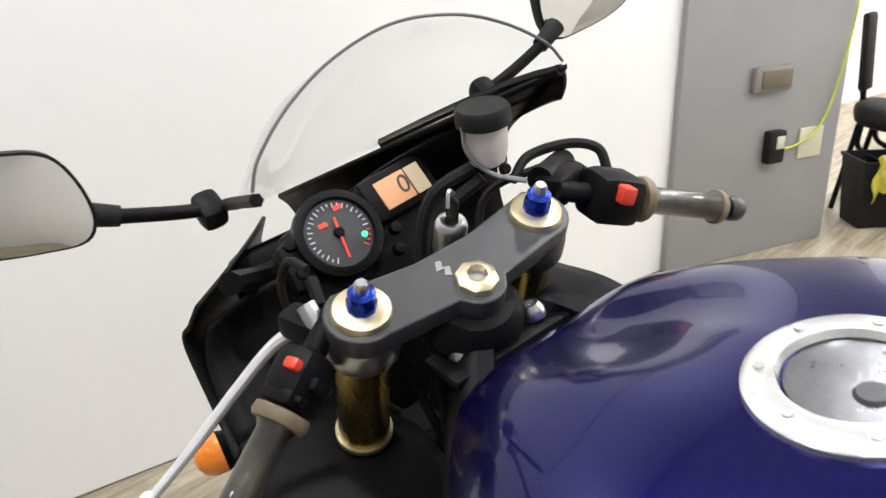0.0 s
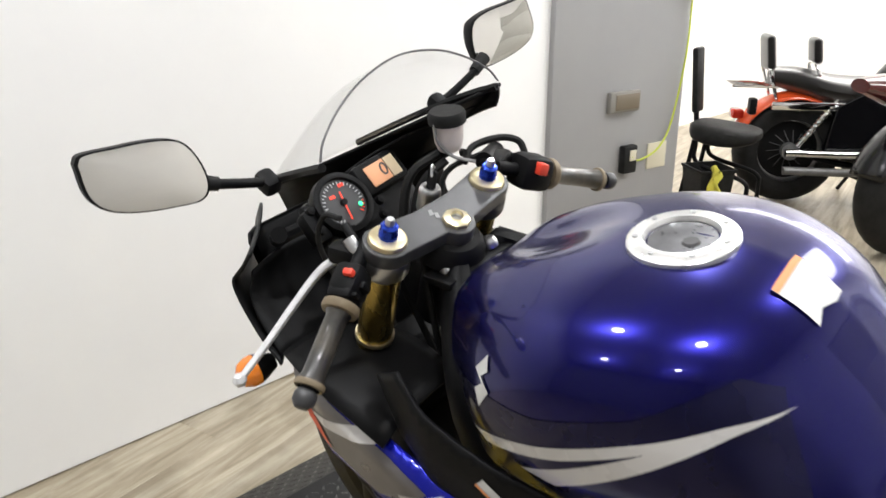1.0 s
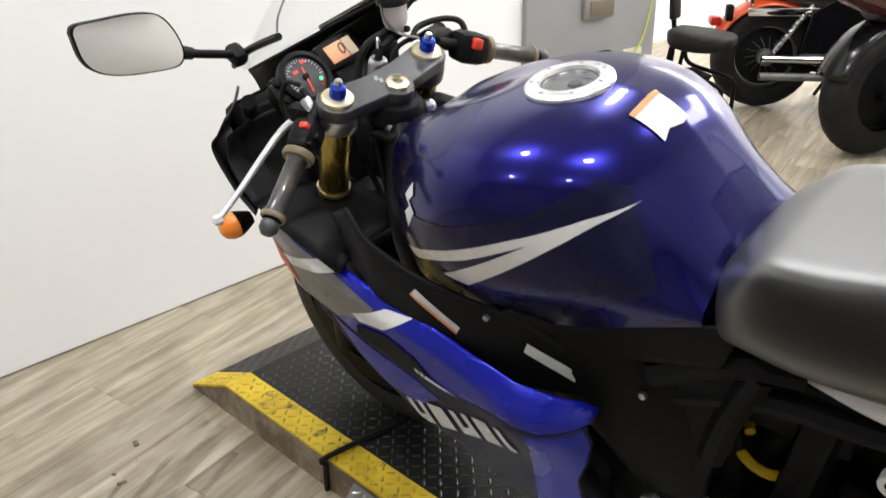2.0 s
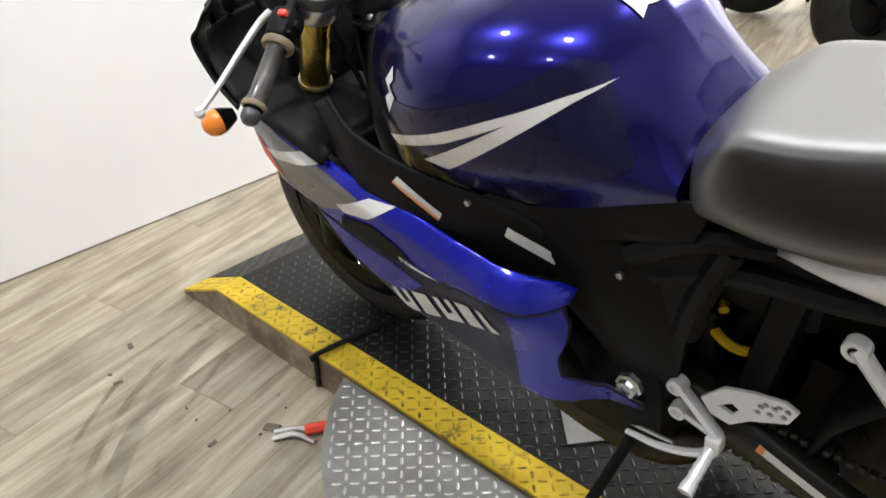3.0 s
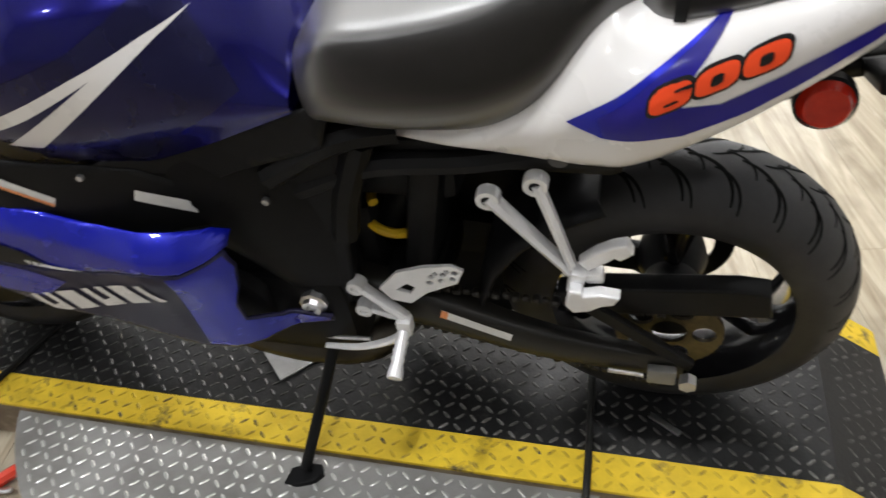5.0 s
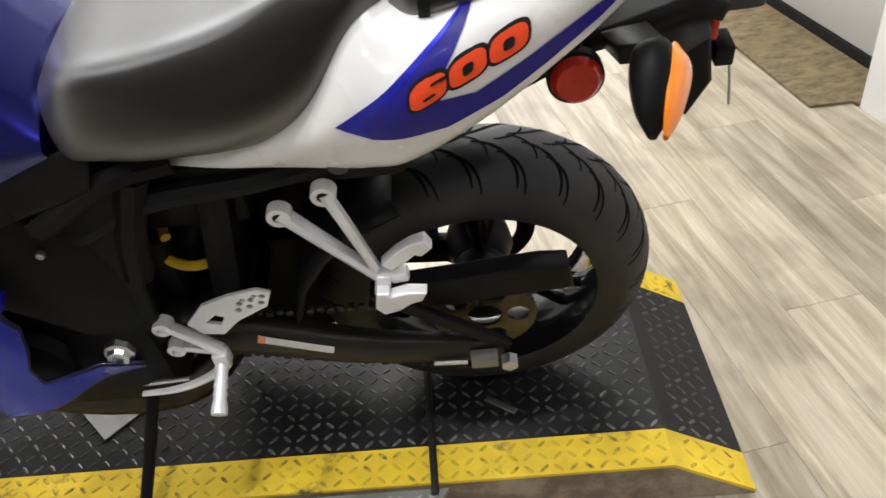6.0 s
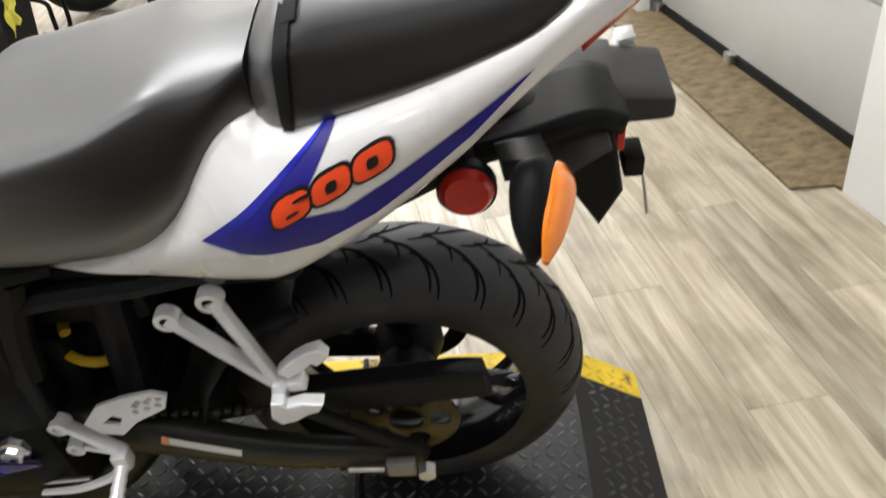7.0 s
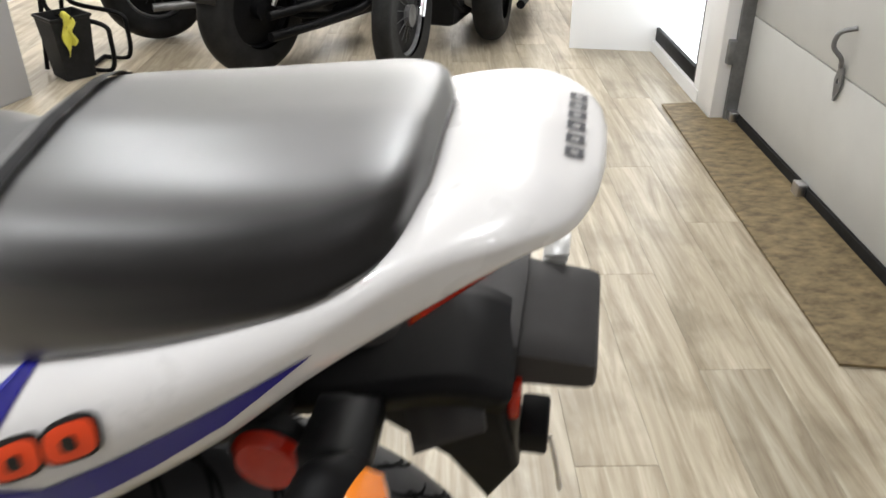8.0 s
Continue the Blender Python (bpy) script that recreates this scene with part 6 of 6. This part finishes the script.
# swingarm label, side stand
T_SW = tree_of(swing)
decal("warning_label", poly_xz([(.214, .360), (.218, .374), (.322, .343), (.318, .328)]), T_SW, M_LABEL, swing, lift=.0015)
decal("label_band", poly_xz([(.214, .360), (.218, .374), (.228, .371), (.224, .357)]), T_SW, M_LABELO, swing, lift=.0025)
foot = V(-.012, -.268, .108)
sd = B()
tube(sd, [(.034, -.110, .285), (.014, -.180, .205), (-.010, -.260, .118)], .0095, 10, 4)
sstand = part("side_stand", sd, M_SATIN, bike, "black side stand with a flat foot")
shoe = flat_shape([[(-.030, -.010), (-.012, -.019), (.016, -.017), (.030, -.006), (.028, .010), (.008, .018), (-.020, .014)]], .004, .002)
shoe.transform(Matrix.Translation(foot + V(0, 0, -.002)) @ pose(0, 0, 0, -LEAN_DEG, 0, 20))
part("stand_foot", shoe, M_SATIN, sstand)
part("stand_pivot", boxed((.035, -.105, .29), (.045, .03, .05), bevel=.006), M_SATIN, sstand)
part("stand_spring", tube(B(), [(.038, -.120, .272), (.026, -.158, .235), (.010, -.200, .185)], .004, 8), M_SATIN, sstand)
rb = B()
tube(rb, [(-.30, -.05, .30), (-.12, -.07, .215), (.05, -.06, .20), (.12, .02, .21)], .035, 12)
part("exhaust_pipe", rb, mat("heat_stained_pipe", (0.03, 0.026, 0.02), (0.07, 0.06, 0.045), 8, 0.4, 0.7), bike)

# ---- parked motorcycles in the back ----
def parked_wheel(name, c, R, w, parent, spoked, rim_mat):
    wheel = part(name, revolve(B(), [(R * .60, -w * .28), (R * .57, -w * .3), (R * .54, 0), (R * .57, w * .3), (R * .60, w * .28), (R * .58, 0), (R * .60, -w * .28)], c, (0, 1, 0), 40, cap=False), rim_mat, parent)
    tm = tyre_mesh("tyre", R, w, R * .59, 72, 22, lambda T, S: 0.0025 * ((np.sin(T * 34 + 3 * np.abs(S)) > .7) & (np.abs(S) > .12) & (np.abs(S) < .5)))
    tm.transform(Matrix.Translation(c))
    part("tyre", tm, M_RUBBER, wheel, angle=60)
    part("hub", revolve(B(), [(0, -w * .55), (R * .16, -w * .5), (R * .14, 0), (R * .16, w * .5), (0, w * .55)], c, (0, 1, 0), 24, cap=False), M_SATIN if not spoked else M_ZINC, wheel)
    # disc widened nearly to the rim, added to hide the pale wall behind
    part("brake_disc", revolve(B(), [(R * .15, -w * .2), (R * .545, -w * .12), (R * .545, -w * .08), (R * .15, -w * .16)], c, (0, 1, 0), 32, cap=False), M_SATIN, wheel)
    sp = B()
    n = 28 if spoked else 5
    for k in range(n):
        a = 2 * math.pi * k / n
        d = V(math.cos(a), 0, math.sin(a))
        e = V(math.cos(a + .35), 0, math.sin(a + .35))
        if spoked:
            rod(sp, c + d * R * .13 + V(0, w * .35 * (-1) ** k, 0), c + e * R * .56, .0022, n=5)
        else:
            rod(sp, c + d * R * .1, c + d * R * .57, .018, .014, n=8)
    part("spokes", sp, M_CLAMP if spoked else rim_mat, wheel)["kind"] = "stuff"
    return wheel


def fender_arc(c, R, w, a0, a1, n=20):
    rows = []
    for a in np.linspace(radians(a0), radians(a1), n):
        rows.append([(c.x + (R - .035 * abs(v) ** 2) * math.cos(a), c.y + v * w / 2, c.z + (R - .035 * abs(v) ** 2) * math.sin(a)) for v in np.linspace(-1, 1, 9)])
    return fix_normals(grid_mesh("fender", np.array(rows)))


def parked_bike(label, rear_at, heading, R, w, paint, spoked, rim_mat, touring=False, base_len=1.38, front_first=False, body=None, tall=False):
    root = thing("parked_motorcycle", label, "motorcycle", pose(rear_at[0], rear_at[1], 0.002, 0, 0, heading), group="parked motorcycles")
    rc, fc = V(0, 0, R), V(base_len, 0, R)
    if front_first:
        rc, fc = fc, rc
    d = 1 if fc.x > rc.x else -1
    X = lambda f: rc.x + d * f
    parked_wheel("rear_wheel", rc, R, w, root, spoked, rim_mat)
    parked_wheel("front_wheel", fc, R, w * .75, root, spoked, rim_mat)
    solid(part("rear_fender", fender_arc(rc, R + .03, w * 1.1, 60 if d > 0 else 15, 165 if d > 0 else 120), paint, root), .005)
    solid(part("front_fender", fender_arc(fc, R + .025, w * .9, 40, 140), body or paint, root), .004)
    eb = B()
    box(eb, V(X(.60), 0, .40), (.56, .25, .38), bevel=.05)
    for k in range(6):
        box(eb, V(X(.60), 0, .50 + .025 * k), (.26, .28, .010), bevel=.003)
    part("engine", eb, M_SATIN, root)
    stations = [(.40, .64, .04, .06), (.50, .70, .11, .11), (.65, .73, .15, .13), (.82, .75, .14, .13), (.97, .74, .06, .08)]
    g = []
    for f, z, hw, hh in stations:
        g.append([(X(f), hw * math.cos(t), z + hh * math.sin(t)) for t in np.linspace(0, 2 * math.pi, 16, endpoint=False)])
    part("fuel_tank", fix_normals(grid_mesh("fuel_tank", catmull(np.array(g), 5), closed=True, caps=True)), body or paint, root)
    g = []
    for f, z, hw, hh in ((-.14, .71, .07, .05), (0.0, .69, .11, .07), (.18, .645, .145, .08), (.34, .635, .135, .08), (.48, .67, .08, .05)):
        g.append([(X(f), hw * math.cos(t), z + hh * math.sin(t)) for t in np.linspace(0, 2 * math.pi, 16, endpoint=False)])
    part("seat", fix_normals(grid_mesh("seat", catmull(np.array(g), 5), closed=True, caps=True)), M_SEAT, root)
    for s in (-1, 1):
        part("fork_leg", rod(B(), V(fc.x, s * .085, fc.z), V(fc.x - d * .22, s * .085, .82), .022), M_CHROME if spoked else M_GOLD, root)
        part("shock", rod(B(), V(X(.02), s * .12, .34), V(X(.20), s * .12, .60), .016), M_CHROME, root)
        coil, pts = B(), []
        for k in range(64):
            f, a = k / 63, k / 63 * 2 * math.pi * 9
            pts.append(V(X(.03), s * .12, .37).lerp(V(X(.18), s * .12, .57), f) + V(.024 * math.cos(a), .024 * math.sin(a), 0))
        part("shock_spring", tube(coil, pts, .005, 6, 1), M_CHROME, root)
        part("frame_tube", tube(B(), [(X(.05), s * .10, R), (X(.30), s * .11, .24), (X(.80), s * .11, .22), (X(1.0), s * .06, .50), (X(1.05), s * .03, .78)], .018, 8), M_SATIN, root)
    for z, r, m in ((.31, .022, M_CHROME if spoked else M_SATIN), (.21, .024, M_ZINC if spoked else M_SATIN)):
        part("exhaust_pipe", tube(B(), [(X(-.05), -.16, z), (X(.35), -.17, z), (X(.70), -.15, z + .02), (X(.86), -.08, z + .16)], r, 10), m, root)
    part("handlebar", tube(B(), [(X(.98), -.38, .92), (X(1.06), -.22, .96), (X(1.10), 0, .88), (X(1.06), .22, .96), (X(.98), .38, .92)], .013, 8), M_CHROME, root)
    part("headlight", revolve(B(), [(0, -.09), (.05, -.085), (.085, -.03), (.09, .02), (.085, .03), (0, .035)], V(X(1.24), 0, .80), (d, 0, 0), 24, cap=False), M_CHROME, root)
    for s in (-1, 1):
        part("bar_mirror", boxed(V(X(1.0), s * .36, 1.04), (.012, .13, .08), bevel=.005), M_CHROME, root)
        part("foot_peg", rod(B(), V(X(.70), s * .12, .26), V(X(.70), s * .28, .25), .013), M_RUBBER, root)
    part("side_stand", rod(B(), V(X(.45), .10, .20), V(X(.42), .26, .005), .011), M_SATIN, root)
    for s in (-1, 1):
        sc = flat_shape([[(X(.16), .30), (X(.20), .56), (X(.34), .64), (X(.56), .60), (X(.58), .34), (X(.40), .24)]], .012, .006)
        part("side_cover", side_plate(sc, s * .125), M_GLOSSBLK, root)
    part("lower_cowl", boxed(V(X(.62), 0, .24), (.56, .22, .20), bevel=.05), M_SATIN, root)
    if tall:
        g = []
        for f, z, hw, hh in ((-.44, .82, .05, .03), (-.26, .79, .13, .07), (.02, .73, .17, .11), (.25, .70, .19, .14), (.42, .72, .15, .12)):
            g.append([(X(f), hw * math.cos(t), z + hh * math.sin(t)) for t in np.linspace(0, 2 * math.pi, 16, endpoint=False)])
        part("tail_cowl", fix_normals(grid_mesh("tail_cowl", catmull(np.array(g), 5), closed=True, caps=True)), body or paint, root, "dark red tail section")
        for s in (-1, 1):
            part("tail_stay", tube(B(), [(X(-.10), s * .09, .72), (X(.10), s * .11, .52), (X(.34), s * .11, .40)], .016, 8), M_SATIN, root)
    if touring:
        for f, h, sc in ((-.17, .84, 1.0), (.08, .85, .75)):
            part("backrest_bar", tube(B(), [(X(f + .06), -.07, .58), (X(f), -.07, h - .08), (X(f), .07, h - .08), (X(f + .06), .07, .58)], .010, 8), M_CHROME, root)
            part("backrest_pad", boxed(V(X(f), 0, h), (.05, .17 * sc, .19 * sc), pose(0, 0, 0, 0, -8 * d, 0), bevel=.022, seg=3), M_SEAT, root, "black studded backrest pad")
        rk = B()
        for y in (-.10, -.033, .033, .10):
            tube(rk, [(X(-.36), y, .665), (X(-.12), y, .66)], .006, 6)
        tube(rk, [(X(-.36), -.10, .665), (X(-.36), .10, .665)], .006, 6)
        part("luggage_rack", rk, M_CHROME, root)
        part("tail_lamp", boxed(V(X(-.30), 0, .50), (.06, .10, .05), bevel=.01), M_RED, root)
        part("turn_lamp", boxed(V(X(-.25), -.12, .56), (.04, .06, .09), bevel=.01), M_SATIN, root)
        part("side_cover_trim", boxed(V(X(.06), -.13, .565), (.42, .016, .045), bevel=.006), M_CHROME, root)
    return root


parked_bike("black cruiser with orange-red fender and chrome shocks", (-1.52, 3.58), 38, .30, .17, M_ORFEND, True, M_ZINC, True, body=M_GLOSSBLK)
parked_bike("black motorcycle with wide tyre and gold fork", (-.73, 3.06), 66, .32, .17, M_GLOSSBLK, False, M_SATIN, body=M_MAROON, tall=True)
parked_bike("black cruiser with spoked chrome wheel", (.03, 3.04), 82, .32, .125, M_GLOSSBLK, True, M_ZINC, front_first=True)
parked_bike("black motorcycle with fat tyre", (.36, 3.86), 88, .30, .17, M_GLOSSBLK, False, M_SATIN)

# bin with a cloth, and the stool behind the wall end
bn = thing("waste_bin", "black plastic bin with a yellow cloth over its edge", "bin", pose(-1.63, 2.86, 0, 0, 0, 12))
part("bucket", revolve(B(), [(.0, .004), (.105, .004), (.135, .29), (.145, .30), (.145, .31), (.13, .31), (.125, .29), (.10, .02), (.0, .02)], (0, 0, 0), (0, 0, 1), 4, cap=False), M_RUBBER, bn, angle=20)
gx = [[(.02 + .05 * u + .01 * math.sin(9 * v), -.10 - .016 * math.sin(6 * u + 3 * v) - .02 * v, .325 - .20 * v * (1 - .45 * u) + .02 * math.sin(5 * u)) for u in np.linspace(0, 1, 10)] for v in np.linspace(0, 1, 14)]
solid(tagged(part("cleaning_cloth", fix_normals(grid_mesh("cleaning_cloth", np.array(gx))), M_CLOTH), "crumpled yellow cleaning cloth over the bin", "cloth"), .004).matrix_world = pose(-1.64, 2.86, 0, 0, 0, 25)
st = thing("work_chair", "black padded workshop chair on a bent tube frame", "chair", pose(-1.80, 3.02, 0, 0, 0, 8))
seat_g = []
for f, hw, zt, zb in ((-.02, .06, .50, .44), (.02, .12, .515, .41), (.12, .15, .51, .395), (.24, .15, .50, .40), (.31, .11, .49, .42), (.335, .05, .475, .44)):
    c, h = (zt + zb) / 2, (zt - zb) / 2
    seat_g.append([(f, hw * math.copysign(abs(math.cos(t)) ** .6, math.cos(t)), c + h * math.copysign(abs(math.sin(t)) ** .6, math.sin(t))) for t in np.linspace(0, 2 * math.pi, 20, endpoint=False)])
part("seat", fix_normals(grid_mesh("seat", catmull(np.array(seat_g), 4), closed=True, caps=True)), M_RUBBER, st)
part("backrest", boxed((-.02, 0, .72), (.035, .11, .34), pose(0, 0, 0, 0, -5, 0), bevel=.014), M_RUBBER, st)
part("back_post", rod(B(), (.0, 0, .46), (-.02, 0, .62), .014), M_SATIN, st)
for sy in (-.11, .11):
    part("leg", tube(B(), [(.04, sy, .42), (.06, sy, .30), (.30, sy, .24), (.33, sy, .16), (.31, sy, .014), (.18, sy, .012)], .012, 8), M_SATIN, st)
    part("rear_leg", tube(B(), [(.03, sy, .42), (.0, sy, .22), (-.03, sy, .012)], .012, 8), M_SATIN, st)
part("foot_bar", rod(B(), (.18, -.11, .014), (.18, .11, .014), .012), M_SATIN, st)

# clutter on the floor
tl = thing("hand_clamp", "steel clamp with a red grip lying on the floor", "tool", pose(-.60, -.452, FZ, 0, 0, 28))
part("grip", tube(B(), [(0.0, .0, .016), (.035, .018, .018), (.065, .03, .014)], .012, 8), M_REDB, tl, "red plastic grip")
part("jaw", tube(B(), [(-.06, -.03, .008), (-.02, -.012, .012), (.03, -.02, .010)], .008, 8, r1=.006, flat=.6), M_STEEL, tl)
part("jaw", tube(B(), [(-.065, -.012, .008), (-.02, .004, .014), (.01, .004, .016)], .007, 8, flat=.6), M_STEEL, tl)
chip = B()
box(chip, (0, 0, .002), (.035, .022, .004), bevel=.0015, seg=1)
crumb = part("debris_scrap", chip, mat("brown_scrap", (0.10, 0.085, 0.06), (0.2, 0.17, 0.13), 40, 0.8))
tagged(crumb, "small grey-brown scrap on the floor", "scrap", "scraps on the floor")
crumb.matrix_world = pose(-.672, -.485, FZ, 0, 0, 30)
random.seed(4)
for k in range(12):
    x, y = random.uniform(-1.20, -.58), random.uniform(-.66, -.37)
    if x > -.66 and y > -.50:
        continue
    c = copy_thing(crumb, pose(x, y, FZ, 0, 0, random.uniform(0, 180)))
    sc = random.uniform(.08, .30) if k > 2 else .6
    c.scale = (sc, sc * random.uniform(.5, 1), .8)
tk = part("floor_staple", boxed((0, 0, .0025), (.06, .012, .005), bevel=.002), M_STEEL)
tagged(tk, "bright metal scrap on the tread plate", "scrap")
tk.matrix_world = pose(.555, -.185, TOP + .001, 0, 0, -35)
# patch of light on the deck, drawn as a thin pale sheet
tk2 = tagged(part("metal_offcut", flat_shape([[(-.236, -.088), (-.16, -.078), (-.10, -.070), (-.058, -.105), (-.133, -.196)]], .0012), M_DULLALU), "thin pale sheet drawn as a patch of light on the platform", "metal offcut")
tk2.matrix_world = pose(0, 0, TOP + .0035)

# dark tyre marks on the floor
m_mark = mat("tyre_mark", (0.05, 0.045, 0.04), rough=0.7)
nt = m_mark.node_tree
out, pr = nt.nodes["Material Output"], nt.nodes["Principled BSDF"]
tcn, nz, rp, tr, mx = (nt.nodes.new(n) for n in ("ShaderNodeTexCoord", "ShaderNodeTexNoise", "ShaderNodeValToRGB", "ShaderNodeBsdfTransparent", "ShaderNodeMixShader"))
nz.inputs["Scale"].default_value, nz.inputs["Detail"].default_value = 9.0, 8.0
rp.color_ramp.elements[0].position, rp.color_ramp.elements[1].position = 0.40, 0.66
rp.color_ramp.elements[1].color = (0.34, 0.34, 0.34, 1)
nt.links.new(tcn.outputs["Object"], nz.inputs["Vector"])
nt.links.new(nz.outputs[0], rp.inputs[0])
nt.links.new(rp.outputs[0], mx.inputs[0])
nt.links.new(tr.outputs[0], mx.inputs[1])
nt.links.new(pr.outputs[0], mx.inputs[2])
nt.links.new(mx.outputs[0], out.inputs[0])
for r0, w, a0, a1 in ((1.03, .045, 199, 232), (1.10, .018, 199, 228), (.965, .016, 203, 226), (1.16, .012, 203, 224)):
    pts = [(r0 * math.cos(radians(a)), r0 * math.sin(radians(a))) for a in np.linspace(a0, a1, 18)] + [((r0 + w) * math.cos(radians(a)), (r0 + w) * math.sin(radians(a))) for a in np.linspace(a1, a0, 18)]
    tmk = part("floor_mark", flat_shape([pts]), m_mark)
    tmk.matrix_world = pose(-.06, -.02, FZ + .0012)
    tagged(tmk, "faint dark curved tyre mark on the planks", "tyre mark", group="tyre marks", kind="structure")

# ---- floor planks, laid along the garage-door side ----
floor = bpy.data.objects["floor"]
fm = boxed((0, 0, -.004), (.1796, 1.2196, .008), bevel=.0007, seg=1)
pm = bpy.data.meshes.new("plank")
fm.to_mesh(pm)
fm.free()
pm.materials.append(M_PLANK)
inv = Matrix.Translation((-0.6, 1.8, -0.06)).inverted()
turn_z = math.degrees(math.atan2(-.982, .190)) + 90
spots = []
for i in range(-34, 16):
    for j in range(-8, 10):
        p = RW @ V((j + ((i * 0.37) % 1.0)) * 1.22, i * .18, 0)
        if -3.1 < p.x < 2.55 and -3.9 < p.y < 7.1 and not (p.x < -2.05 and p.y < 2.2):
            spots.append((math.hypot(p.x, .8 * (p.y - .8)), i, j, p))
spots.sort()
for d, i, j, p in spots[:300]:
    ob = new("plank", pm)
    ob.parent = floor
    ob.matrix_parent_inverse = inv
    ob.matrix_basis = pose(p.x, p.y, 0, 0, 0, turn_z)
verts, faces = [], []
for d, i, j, p in spots[300:]:
    m = pose(p.x, p.y, 0, 0, 0, turn_z)
    b0 = len(verts)
    corners = [m @ V(x, y, z) for z in (-.008, 0) for x, y in ((-.0898, -.6098), (.0898, -.6098), (.0898, .6098), (-.0898, .6098))]
    verts += [(c.x, max(c.y, -3.62), c.z) for c in corners]
    faces += [(b0 + 4, b0 + 5, b0 + 6, b0 + 7)] + [(b0 + k, b0 + (k + 1) % 4, b0 + 4 + (k + 1) % 4, b0 + 4 + k) for k in range(4)]
rest = bpy.data.meshes.new("far_plank")
rest.from_pydata(verts, [], faces)
ob = part("far_plank", rest, M_PLANK_FAR, floor, smooth=False)
ob.matrix_parent_inverse = inv
ob["kind"] = "stuff"

# ---- true size: the room closes in on the floor level of the platform, then all is brought to full metres ----
NEAR = ("display_platform", "tie_strap", "turntable_disc", "motorcycle", "hand_clamp", "debris_scrap", "floor_staple", "metal_offcut", "floor_mark")
FULL = Matrix.Scale(SIZE, 4) @ Matrix.Translation((0, 0, -FZ))
PIVOT = V(0.5, -1.05, 1.26)
ROOM = FULL @ Matrix.Translation(PIVOT) @ Matrix.Scale(1 - FZ / PIVOT.z, 4) @ Matrix.Translation(-PIVOT)
bpy.context.view_layer.update()
for ob in list(scene.objects):
    if ob.parent is None and ob.type != "CAMERA":
        ob.matrix_world = (FULL if ob.name.split(".")[0] in NEAR else ROOM) @ ob.matrix_world
